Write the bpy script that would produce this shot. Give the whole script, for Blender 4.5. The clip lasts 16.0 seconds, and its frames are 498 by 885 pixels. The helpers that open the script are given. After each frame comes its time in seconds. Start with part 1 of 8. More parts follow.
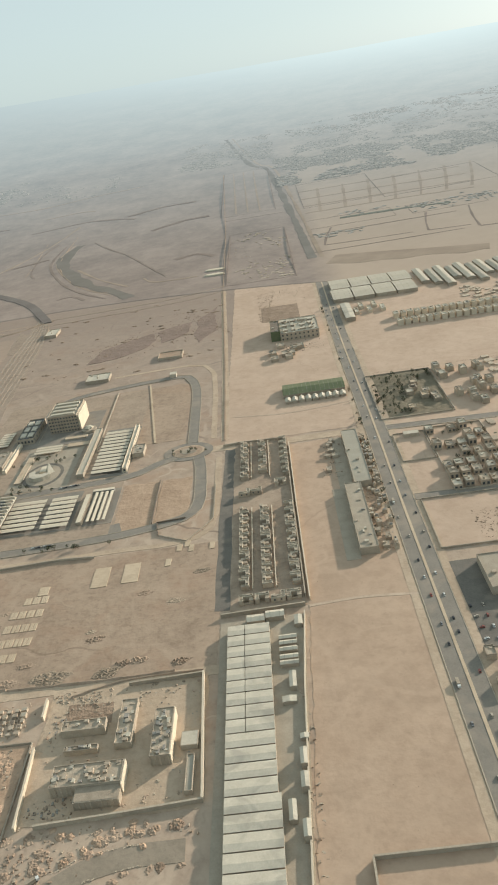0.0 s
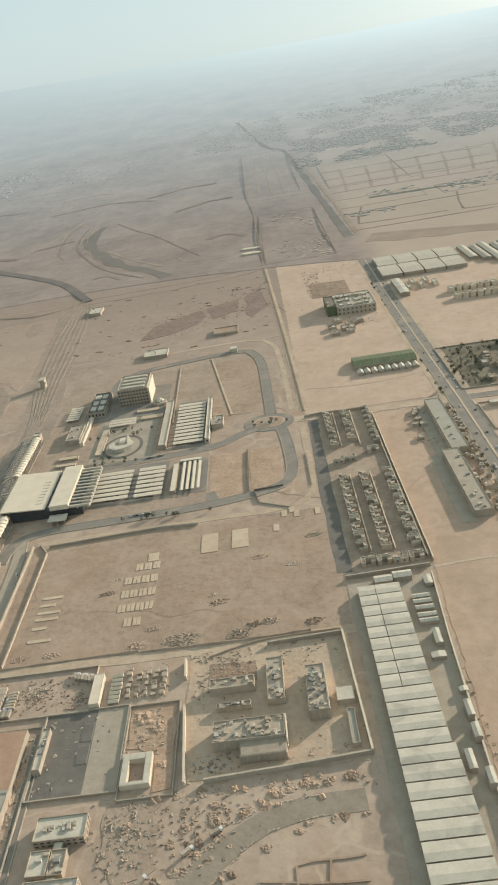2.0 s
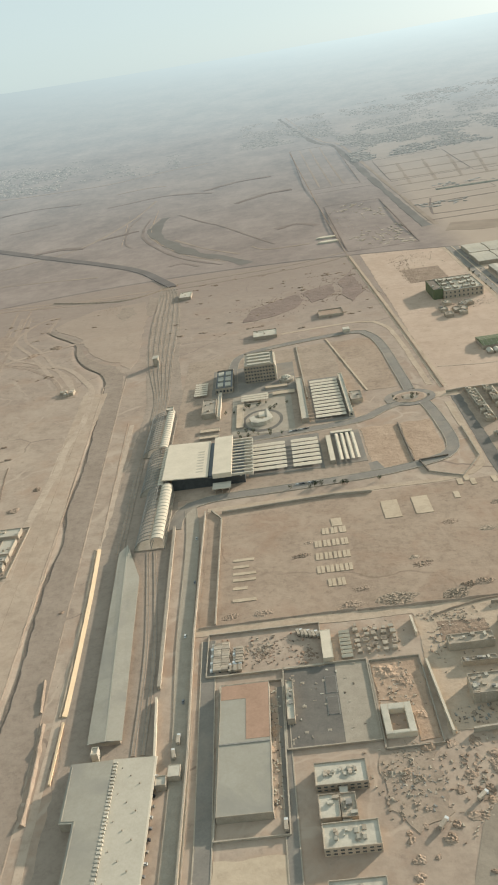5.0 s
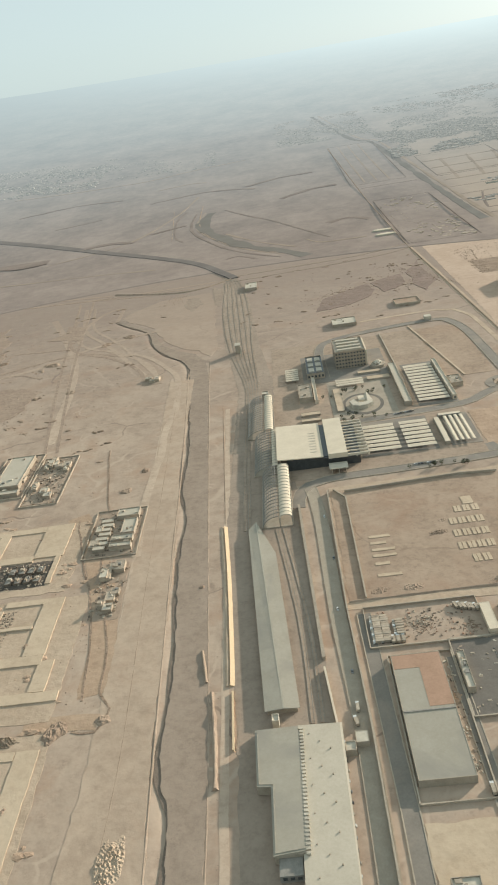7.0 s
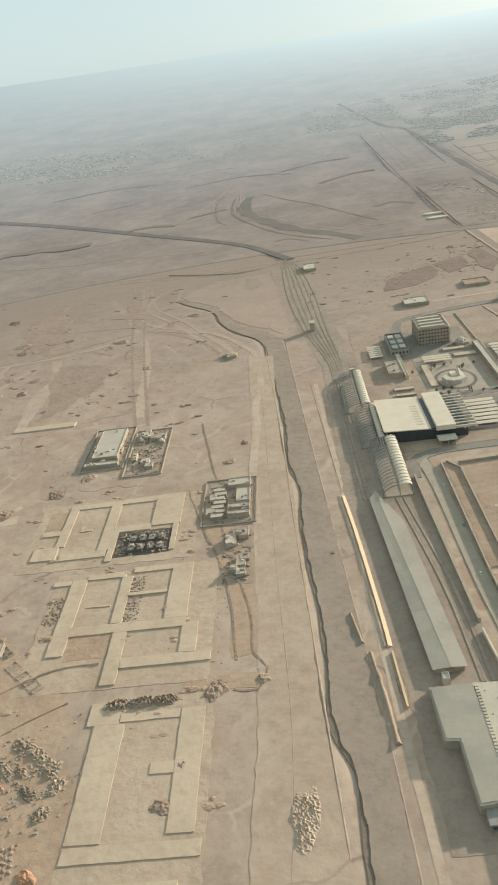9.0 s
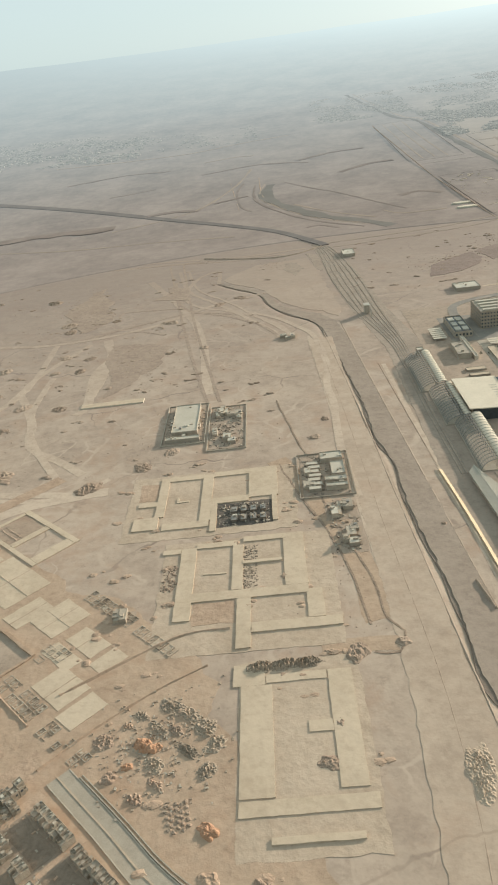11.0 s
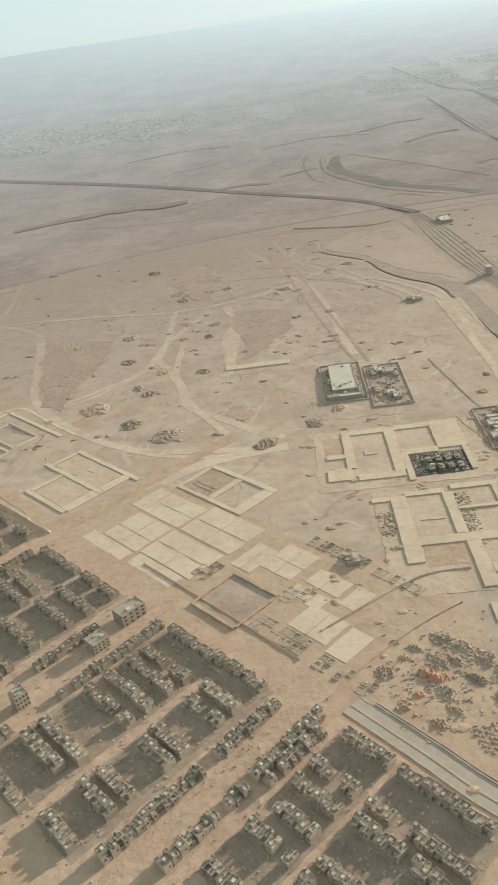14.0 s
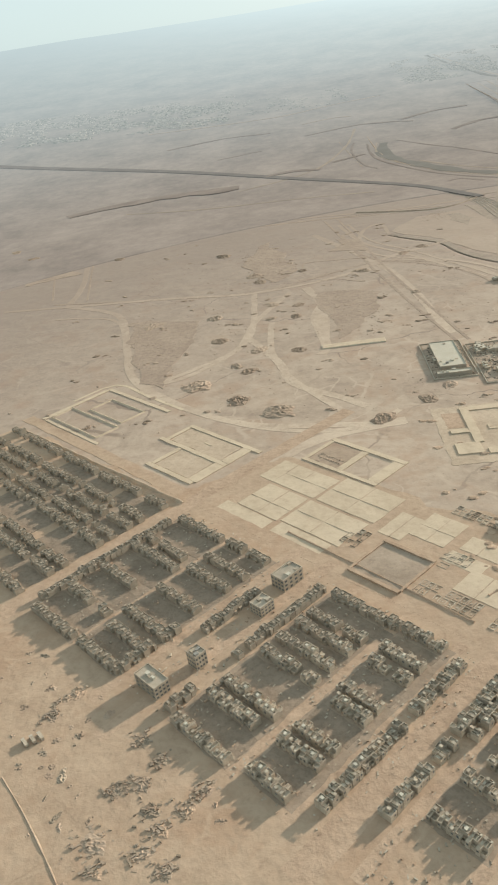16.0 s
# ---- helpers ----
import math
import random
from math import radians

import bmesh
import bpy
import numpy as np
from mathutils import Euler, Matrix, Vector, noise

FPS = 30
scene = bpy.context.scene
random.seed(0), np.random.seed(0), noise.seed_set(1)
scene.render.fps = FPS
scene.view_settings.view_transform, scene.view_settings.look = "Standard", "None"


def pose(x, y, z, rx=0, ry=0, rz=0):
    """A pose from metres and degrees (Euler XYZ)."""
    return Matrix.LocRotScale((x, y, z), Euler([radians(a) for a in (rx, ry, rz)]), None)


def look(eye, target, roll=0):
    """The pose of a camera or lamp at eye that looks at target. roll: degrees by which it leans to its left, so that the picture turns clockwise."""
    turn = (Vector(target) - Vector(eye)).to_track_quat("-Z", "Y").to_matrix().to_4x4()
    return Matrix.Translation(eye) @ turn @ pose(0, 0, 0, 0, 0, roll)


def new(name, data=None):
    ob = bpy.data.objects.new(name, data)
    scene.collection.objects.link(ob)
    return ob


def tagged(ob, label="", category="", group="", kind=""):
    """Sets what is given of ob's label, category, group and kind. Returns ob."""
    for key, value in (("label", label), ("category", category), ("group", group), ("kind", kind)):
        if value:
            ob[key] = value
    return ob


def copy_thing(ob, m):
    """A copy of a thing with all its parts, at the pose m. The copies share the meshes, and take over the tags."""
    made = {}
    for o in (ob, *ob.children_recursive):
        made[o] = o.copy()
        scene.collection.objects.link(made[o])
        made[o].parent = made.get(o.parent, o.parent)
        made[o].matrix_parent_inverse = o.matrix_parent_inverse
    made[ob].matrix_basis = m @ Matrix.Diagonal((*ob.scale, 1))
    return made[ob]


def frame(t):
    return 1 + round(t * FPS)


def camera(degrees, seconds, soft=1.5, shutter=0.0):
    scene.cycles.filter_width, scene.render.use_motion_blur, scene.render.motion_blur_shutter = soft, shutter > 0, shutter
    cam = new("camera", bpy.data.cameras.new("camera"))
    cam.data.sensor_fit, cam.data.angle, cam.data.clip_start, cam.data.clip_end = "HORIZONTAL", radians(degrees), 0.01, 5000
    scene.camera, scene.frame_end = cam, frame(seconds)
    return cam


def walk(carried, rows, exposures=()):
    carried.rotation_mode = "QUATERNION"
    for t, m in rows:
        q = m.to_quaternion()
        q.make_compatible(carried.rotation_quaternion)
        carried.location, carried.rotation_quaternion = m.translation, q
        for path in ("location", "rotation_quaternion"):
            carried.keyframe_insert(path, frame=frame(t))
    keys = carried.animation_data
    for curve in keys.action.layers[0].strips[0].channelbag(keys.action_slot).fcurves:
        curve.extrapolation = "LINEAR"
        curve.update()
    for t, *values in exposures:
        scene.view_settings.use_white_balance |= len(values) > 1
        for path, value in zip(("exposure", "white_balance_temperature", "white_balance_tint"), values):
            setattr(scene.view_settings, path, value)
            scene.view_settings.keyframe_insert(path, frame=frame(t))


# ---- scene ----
cam = camera(36.0, 16.0, soft=2.0)
PATH = [
    (0, (3.363, -0.625, 265.469), (3.2418, 1.1912, 264.6396), -9.58),
    (0.5, (-15.540, -1.516, 264.456), (-15.6617, 0.2950, 263.6154), -9.41),
    (1, (-34.431, -2.470, 263.447), (-34.5614, -0.6617, 262.6025), -9.38),
    (1.5, (-53.312, -3.487, 262.443), (-53.4440, -1.6776, 261.6023), -9.70),
    (2, (-72.183, -4.567, 261.448), (-72.2873, -2.7632, 260.5911), -9.68),
    (2.5, (-91.046, -5.710, 260.462), (-91.1454, -3.9068, 259.6023), -9.48),
    (3, (-109.900, -6.914, 259.489), (-110.0034, -5.1087, 258.6342), -9.30),
    (3.5, (-128.748, -8.179, 258.530), (-128.8572, -6.3716, 257.6816), -9.24),
    (4, (-147.589, -9.506, 257.588), (-147.7016, -7.6984, 256.7395), -9.16),
    (6.5, (-241.735, -17.038, 253.205), (-241.8766, -15.2314, 252.3595), -9.56),
    (7, (-260.558, -18.722, 252.409), (-260.7065, -16.9125, 251.5702), -9.47),
    (7.5, (-279.381, -20.464, 251.645), (-279.5328, -18.6571, 250.8004), -9.35),
    (8, (-298.205, -22.263, 250.915), (-298.3544, -20.4588, 250.0654), -9.09),
    (8.5, (-317.031, -24.120, 250.221), (-317.1804, -22.3160, 249.3708), -9.06),
    (9, (-335.860, -26.034, 249.566), (-336.0171, -24.2333, 248.7093), -9.03),
    (11.5, (-430.074, -36.441, 246.943), (-430.1812, -34.6518, 246.0555), -7.69),
    (12, (-448.937, -38.687, 246.564), (-449.0505, -36.9067, 245.6607), -8.20),
    (12.5, (-467.809, -40.988, 246.239), (-467.9297, -39.2109, 245.3290), -8.55),
    (13, (-486.691, -43.342, 245.970), (-486.8214, -41.5668, 245.0577), -8.79),
    (13.5, (-505.583, -45.749, 245.760), (-505.7263, -43.9744, 244.8477), -8.88),
    (14, (-524.487, -48.208, 245.609), (-524.6457, -46.4336, 244.7011), -9.03),
    (14.5, (-543.403, -50.721, 245.521), (-543.5742, -48.9473, 244.6124), -9.19),
    (15, (-562.333, -53.285, 245.498), (-562.5109, -51.5179, 244.5779), -9.39),
    (15.5, (-581.276, -55.901, 245.541), (-581.4551, -54.1352, 244.6183), -9.29),
    (16, (-600.235, -58.567, 245.654), (-600.4215, -56.8013, 244.7336), -9.14),
]
walk(cam, [(t, look(eye, target, roll)) for t, eye, target, roll in PATH], ((0.0, 0.92), (6.0, 0.97), (11.0, 1.02), (16.0, 1.12)))

# ---- light ----
SUN_DIR = Vector((0.785, 0.62, 0.272)).normalized()
SUN_EL = math.asin(SUN_DIR.z)
SUN_AZ = math.atan2(SUN_DIR.x, SUN_DIR.y)
world = bpy.data.worlds.new("sky")
scene.world = world
world.use_nodes = True
wn = world.node_tree.nodes
sky = wn.new("ShaderNodeTexSky")
sky.sky_type, sky.sun_disc = "NISHITA", False
sky.sun_elevation, sky.sun_rotation = SUN_EL, SUN_AZ
sky.altitude, sky.air_density, sky.dust_density, sky.ozone_density = 300, 1.0, 2.0, 1.0
soft = wn.new("ShaderNodeHueSaturation")   # dust in the air greys the sky
soft.inputs["Saturation"].default_value = 0.5
tint = wn.new("ShaderNodeMix")
tint.data_type, tint.blend_type = "RGBA", "MULTIPLY"
tint.inputs[0].default_value = 1.0
tint.inputs[7].default_value = (0.92, 1.0, 1.03, 1)
world.node_tree.links.new(sky.outputs[0], soft.inputs["Color"])
world.node_tree.links.new(soft.outputs[0], tint.inputs[6])
veil = wn.new("ShaderNodeMix")   # even white veil of a dusty sky
veil.data_type = "RGBA"
veil.inputs[0].default_value = 0.82
veil.inputs[7].default_value = (2.42, 2.95, 2.98, 1)
world.node_tree.links.new(tint.outputs[2], veil.inputs[6])
world.node_tree.links.new(veil.outputs[2], wn["Background"].inputs[0])
wn["Background"].inputs[1].default_value = 0.122
sun = new("sun", bpy.data.lights.new("sun", "SUN"))
sun.data.energy, sun.data.angle, sun.data.color = 3.2, radians(1.5), (1.0, 0.89, 0.76)
sun.matrix_world = look((0, 0, 600), Vector((0, 0, 600)) - SUN_DIR)
scene.view_settings.exposure = 0.8

# ---- materials ----
def material(name, a, b, size=8.0, fine=0.6, rough=0.9, bump=0.3, metal=0.0, spread=0.0, stain=None, stain_size=30.0, spec=0.25):
    """Two colours mixed by coarse and fine noise at real-world sizes, with relief and an optional third stain colour."""
    m = bpy.data.materials.new(name)
    m.use_nodes = True
    nt = m.node_tree
    n, l = nt.nodes, nt.links
    bs = n["Principled BSDF"]
    bs.inputs["Roughness"].default_value = rough
    bs.inputs["Metallic"].default_value = metal
    bs.inputs["Specular IOR Level"].default_value = spec
    geo = n.new("ShaderNodeNewGeometry")
    coarse, grain = n.new("ShaderNodeTexNoise"), n.new("ShaderNodeTexNoise")
    for node, s, d in ((coarse, size, 6), (grain, fine, 4)):
        l.new(geo.outputs["Position"], node.inputs["Vector"])
        node.inputs["Scale"].default_value = 1.0 / s
        node.inputs["Detail"].default_value = d
        node.inputs["Roughness"].default_value = 0.62
    add = n.new("ShaderNodeMath"); add.operation = "MULTIPLY_ADD"
    l.new(grain.outputs[0], add.inputs[0]); add.inputs[1].default_value = 0.45
    l.new(coarse.outputs[0], add.inputs[2])
    mid = n.new("ShaderNodeTexNoise")
    l.new(geo.outputs["Position"], mid.inputs["Vector"])
    mid.inputs["Scale"].default_value, mid.inputs["Detail"].default_value, mid.inputs["Roughness"].default_value = 2.6 / math.sqrt(size * fine), 8, 0.72
    mid.inputs["Distortion"].default_value = 0.5
    both = n.new("ShaderNodeMath"); both.operation = "MULTIPLY_ADD"
    l.new(mid.outputs[0], both.inputs[0]); both.inputs[1].default_value = 0.8
    l.new(add.outputs[0], both.inputs[2])
    ramp = n.new("ShaderNodeMapRange")
    ramp.inputs["From Min"].default_value, ramp.inputs["From Max"].default_value = 0.86, 1.40
    l.new(both.outputs[0], ramp.inputs["Value"])
    mix = n.new("ShaderNodeMix"); mix.data_type = "RGBA"
    l.new(ramp.outputs[0], mix.inputs[0])
    mix.inputs[6].default_value, mix.inputs[7].default_value = (*a, 1), (*b, 1)
    col = mix.outputs[2]
    if stain:
        st = n.new("ShaderNodeTexNoise")
        l.new(geo.outputs["Position"], st.inputs["Vector"])
        st.inputs["Scale"].default_value, st.inputs["Detail"].default_value = 1.0 / stain_size, 7
        st.inputs["Distortion"].default_value = 0.6
        sr = n.new("ShaderNodeMapRange")
        sr.inputs["From Min"].default_value, sr.inputs["From Max"].default_value = 0.53, 0.66
        sr.inputs["To Max"].default_value = 0.8
        l.new(st.outputs[0], sr.inputs["Value"])
        mx = n.new("ShaderNodeMix"); mx.data_type = "RGBA"
        l.new(sr.outputs[0], mx.inputs[0]); l.new(col, mx.inputs[6])
        mx.inputs[7].default_value = (*stain, 1)
        col = mx.outputs[2]
    if spread:
        info, hsv, rng = n.new("ShaderNodeObjectInfo"), n.new("ShaderNodeHueSaturation"), n.new("ShaderNodeMapRange")
        rng.inputs["To Min"].default_value, rng.inputs["To Max"].default_value = 1 - spread, 1 + spread
        l.new(info.outputs["Random"], rng.inputs["Value"]); l.new(rng.outputs[0], hsv.inputs["Value"])
        l.new(col, hsv.inputs["Color"])
        col = hsv.outputs[0]
    l.new(col, bs.inputs["Base Color"])
    bp = n.new("ShaderNodeBump")
    bp.inputs["Strength"].default_value, bp.inputs["Distance"].default_value = bump, 0.3
    l.new(both.outputs[0], bp.inputs["Height"]); l.new(bp.outputs[0], bs.inputs["Normal"])
    return m

def soil(name, a, b, dark, size=40.0, relief=0.8, trails=0.5, plain=None, red=None):
    """Bare earth: broad tone, mottling, clods, dark disturbed patches and wandering wheel trails; plain: the tone far
    out, stony land plus the painted cast of haze.
    """
    m = bpy.data.materials.new(name)
    m.use_nodes = True
    n, l = m.node_tree.nodes, m.node_tree.links
    bs = n["Principled BSDF"]
    bs.inputs["Roughness"].default_value, bs.inputs["Specular IOR Level"].default_value = 0.95, 0.15
    geo = n.new("ShaderNodeNewGeometry")
    pos = geo.outputs["Position"]

    def tex(scale, detail, rough, warp=0.0):
        t = n.new("ShaderNodeTexNoise")
        l.new(pos, t.inputs["Vector"])
        for k, v in (("Scale", scale), ("Detail", detail), ("Roughness", rough), ("Distortion", warp)):
            t.inputs[k].default_value = v
        return t

    def span(src, lo, hi, top=1.0):
        r = n.new("ShaderNodeMapRange")
        for k, v in (("From Min", lo), ("From Max", hi), ("To Max", top)):
            r.inputs[k].default_value = v
        l.new(src, r.inputs["Value"])
        return r.outputs[0]

    def blend(fac, c0, c1):
        mx = n.new("ShaderNodeMix"); mx.data_type = "RGBA"
        l.new(fac, mx.inputs[0])
        for sock, c in ((mx.inputs[6], c0), (mx.inputs[7], c1)):
            if isinstance(c, tuple):
                sock.default_value = (*c, 1)
            else:
                l.new(c, sock)
        return mx.outputs[2]

    def times(x, y):
        t = n.new("ShaderNodeMath"); t.operation = "MULTIPLY"
        l.new(x, t.inputs[0])
        if isinstance(y, float):
            t.inputs[1].default_value = y
        else:
            l.new(y, t.inputs[1])
        return t.outputs[0]
    broad, mott, clod = tex(1 / size, 7, 0.62, 0.2), tex(6.5 / size, 8, 0.72, 0.1), tex(0.9, 5, 0.7)
    col = blend(span(broad.outputs[0], 0.36, 0.64), a, b)
    col = blend(times(span(mott.outputs[0], 0.42, 0.66), 0.55), col, b)
    col = blend(times(span(mott.outputs[0], 0.5, 0.32), 0.42), col, dark)
    patchy = tex(1.7 / size, 9, 0.74, 0.4)
    col = blend(span(patchy.outputs[0], 0.6, 0.7, 0.7), col, dark)
    if red:
        col = blend(span(tex(1 / 48, 6, 0.7, 0.3).outputs[0], 0.5, 0.66, 0.75), col, red)
        col = blend(span(tex(1 / 21, 8, 0.75, 0.3).outputs[0], 0.57, 0.72, 0.5), col, b)
    scrub = tex(0.16, 9, 0.8, 0.2)   # small dark tufts and stones, thickly strewn
    col = blend(span(scrub.outputs[0], 0.55, 0.66, 0.5), col, dark)
    scrape = tex(0.05, 10, 0.78, 0.6)
    col = blend(span(scrape.outputs[0], 0.54, 0.66, 0.5), col, b)
    rut = tex(0.021, 11, 0.8, 0.25)
    col = blend(span(rut.outputs[0], 0.47, 0.36, 0.4), col, dark)
    fine = tex(0.33, 6, 0.75, 0.3)
    col = blend(span(fine.outputs[0], 0.58, 0.76, 0.24), col, dark)
    if trails:
        warp = tex(1 / 30, 3, 0.5)
        push = n.new("ShaderNodeVectorMath"); push.operation = "MULTIPLY_ADD"
        l.new(warp.outputs["Color"], push.inputs[0]); push.inputs[1].default_value = (26, 26, 0); l.new(pos, push.inputs[2])
        for scale, width, tone in ((1 / 60, 0.036, b), (1 / 34, 0.03, b), (1 / 140, 0.006, dark)):
            flat = n.new("ShaderNodeVectorMath"); flat.operation = "MULTIPLY"
            l.new(push.outputs[0], flat.inputs[0]); flat.inputs[1].default_value = (scale, scale, 0)
            v = n.new("ShaderNodeTexVoronoi"); v.feature = "DISTANCE_TO_EDGE"
            v.inputs["Scale"].default_value = 1.0
            l.new(flat.outputs[0], v.inputs["Vector"])
            gate = span(tex(1.2 * scale, 2, 0.5).outputs[0], 0.5, 0.58)
            col = blend(times(times(span(v.outputs["Distance"], width, width * 0.4), gate), trails), col, tone)
    # far out the soil colour turns stony and takes on the haze's mauve cast
    if plain:
        off, ln = n.new("ShaderNodeVectorMath"), n.new("ShaderNodeVectorMath")
        off.operation, ln.operation = "ADD", "LENGTH"
        off.inputs[1].default_value = (300, 0, 0)
        l.new(pos, off.inputs[0]); l.new(off.outputs[0], ln.inputs[0])
        wob = n.new("ShaderNodeMath"); wob.operation = "MULTIPLY_ADD"
        l.new(patchy.outputs[0], wob.inputs[0]); wob.inputs[1].default_value = 500; l.new(ln.outputs["Value"], wob.inputs[2])
        col = blend(times(span(wob.outputs[0], 800, 1300), 0.8), col, plain)
    l.new(col, bs.inputs["Base Color"])
    h = n.new("ShaderNodeMath"); h.operation = "MULTIPLY_ADD"
    swell = tex(4.5 / size, 4, 0.6, 0.0)
    l.new(swell.outputs[0], h.inputs[0]); h.inputs[1].default_value = 3.0
    l.new(times(clod.outputs[0], 0.05), h.inputs[2])
    bp = n.new("ShaderNodeBump")
    bp.inputs["Strength"].default_value, bp.inputs["Distance"].default_value = relief * 0.4, 0.8
    l.new(h.outputs[0], bp.inputs["Height"]); l.new(bp.outputs[0], bs.inputs["Normal"])
    return m


M_GROUND = soil("desert_ground", (0.325, 0.248, 0.187), (0.425, 0.333, 0.252), (0.225, 0.168, 0.128), 85, 0.6, 0.9, (0.255, 0.2, 0.164), (0.338, 0.228, 0.158))
M_SAND = soil("orange_sand", (0.375, 0.268, 0.19), (0.445, 0.326, 0.236), (0.305, 0.218, 0.156), 60, 0.35, 0.45, None, (0.33, 0.238, 0.17))
# orange sand made paler so its colour takes in eastern haze glare
M_SANDPALE = soil("glare_paled_sand", (0.41, 0.3, 0.219), (0.48, 0.36, 0.27), (0.345, 0.25, 0.183), 60, 0.35, 0.4, None, (0.415, 0.308, 0.228))
M_BROWN = soil("brown_field", (0.285, 0.21, 0.152), (0.38, 0.287, 0.21), (0.19, 0.137, 0.098), 34, 0.35, 0.5, None, (0.305, 0.205, 0.142))
M_PALE = soil("pale_fill", (0.43, 0.336, 0.237), (0.505, 0.402, 0.29), (0.36, 0.278, 0.197), 30, 0.3, 0.25)
M_EARTH = soil("red_earth", (0.33, 0.23, 0.158), (0.43, 0.31, 0.218), (0.23, 0.158, 0.108), 18, 0.6, 0.15)
M_PIT = soil("dug_earth", (0.215, 0.154, 0.11), (0.32, 0.236, 0.17), (0.13, 0.092, 0.066), 12, 1.0, 0.0)
M_TRAIL = soil("wheel_trail", (0.415, 0.32, 0.238), (0.485, 0.382, 0.288), (0.28, 0.21, 0.155), 40, 0.4, 0.0, (0.28, 0.212, 0.165))
M_ROUGH = soil("rough_dark_ground", (0.275, 0.205, 0.155), (0.335, 0.255, 0.192), (0.205, 0.152, 0.116), 30, 0.7, 0.0)
M_TRACK = soil("dirt_track", (0.375, 0.287, 0.205), (0.455, 0.355, 0.26), (0.30, 0.225, 0.16), 24, 0.5, 0.0)
M_BED = soil("dry_riverbed", (0.275, 0.21, 0.155), (0.37, 0.288, 0.216), (0.2, 0.15, 0.11), 26, 0.4, 0.2)
M_BALLAST = soil("track_ballast", (0.262, 0.206, 0.158), (0.335, 0.268, 0.208), (0.205, 0.16, 0.122), 30, 0.5, 0.0)
M_GRAVEL = soil("road_gravel", (0.235, 0.196, 0.15), (0.3, 0.25, 0.192), (0.19, 0.156, 0.12), 26, 0.3, 0.0)
M_WADI = soil("wadi_bed", (0.252, 0.196, 0.15), (0.325, 0.257, 0.199), (0.195, 0.15, 0.115), 30, 0.3, 0.0)
M_WETBED = soil("damp_stream_soil", (0.165, 0.129, 0.1), (0.225, 0.178, 0.138), (0.125, 0.098, 0.077), 14, 0.5, 0.0)
M_PLATEAU = soil("plateau_sand", (0.34, 0.258, 0.193), (0.42, 0.325, 0.244), (0.262, 0.196, 0.147), 60, 0.5, 0.5, (0.3, 0.232, 0.182), (0.35, 0.25, 0.18))
M_BANKSAND = soil("smooth_bank_sand", (0.365, 0.278, 0.205), (0.44, 0.343, 0.256), (0.28, 0.21, 0.155), 46, 0.4, 0.5, None, (0.37, 0.262, 0.186))
M_ASPHALT = material("worn_asphalt", (0.18, 0.16, 0.134), (0.25, 0.222, 0.184), 12, 0.8, 0.9, 0.15, stain=(0.29, 0.243, 0.19), stain_size=30)
M_DARKASPH = material("dark_asphalt", (0.12, 0.108, 0.092), (0.178, 0.16, 0.135), 9, 0.8, 0.9, 0.15, stain=(0.205, 0.175, 0.14), stain_size=22)
M_PAVE = material("grey_paving", (0.285, 0.24, 0.183), (0.38, 0.325, 0.25), 7, 0.7, 0.9, 0.3)
M_RUBBLE = material("grey_brown_rubble", (0.228, 0.176, 0.126), (0.34, 0.268, 0.196), 1.6, 0.4, 0.95, 0.6, spread=0.25)
M_CONC = material("concrete", (0.295, 0.248, 0.188), (0.42, 0.358, 0.278), 4, 0.5, 0.85, 0.3, spread=0.12)
M_DUSTY = material("dusty_block", (0.30, 0.245, 0.182), (0.445, 0.372, 0.285), 3.0, 0.5, 0.9, 0.35, spread=0.2)
M_WALL = material("cream_render", (0.50, 0.42, 0.315), (0.61, 0.525, 0.405), 5, 0.6, 0.85, 0.2)
M_WHITE = material("white_sheet", (0.425, 0.382, 0.302), (0.545, 0.495, 0.4), 6, 0.8, 0.75, 0.1, stain=(0.35, 0.32, 0.262), stain_size=11, spec=0.1)
M_SHEET = material("grey_roof_sheet", (0.30, 0.272, 0.215), (0.36, 0.33, 0.268), 14, 1.0, 0.75, 0.1, stain=(0.27, 0.25, 0.21), stain_size=25, spec=0.1)
M_PALESHEET = material("pale_roof_sheet", (0.40, 0.355, 0.278), (0.48, 0.432, 0.345), 12, 1.0, 0.75, 0.1, spec=0.1)
M_CREAM = material("cream_roof", (0.53, 0.455, 0.345), (0.63, 0.55, 0.425), 10, 1.0, 0.8, 0.1, spec=0.1)
M_OCHRE = material("ochre_render", (0.58, 0.43, 0.27), (0.66, 0.5, 0.325), 9, 0.8, 0.85, 0.2)
M_RUST = material("rust_roof", (0.31, 0.195, 0.13), (0.41, 0.26, 0.18), 10, 1.2, 0.85, 0.2)
M_GREEN = material("green_roof_sheet", (0.095, 0.115, 0.062), (0.16, 0.175, 0.1), 9, 0.8, 0.7, 0.1, spec=0.1)
M_GLASS = material("dark_window", (0.035, 0.04, 0.042), (0.07, 0.075, 0.075), 3, 0.5, 0.35, 0.02, spec=0.4)
M_STEEL = material("weathered_steel", (0.19, 0.178, 0.155), (0.31, 0.29, 0.25), 2, 0.3, 0.7, 0.1)
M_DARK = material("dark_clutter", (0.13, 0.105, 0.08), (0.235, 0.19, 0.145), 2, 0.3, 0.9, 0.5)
M_LEAF = material("dusty_leaves", (0.05, 0.058, 0.033), (0.115, 0.12, 0.072), 2.0, 0.3, 0.9, 0.5, spread=0.2)
M_BARK = material("bark", (0.12, 0.09, 0.06), (0.2, 0.15, 0.1), 1, 0.2, 0.95, 0.5)
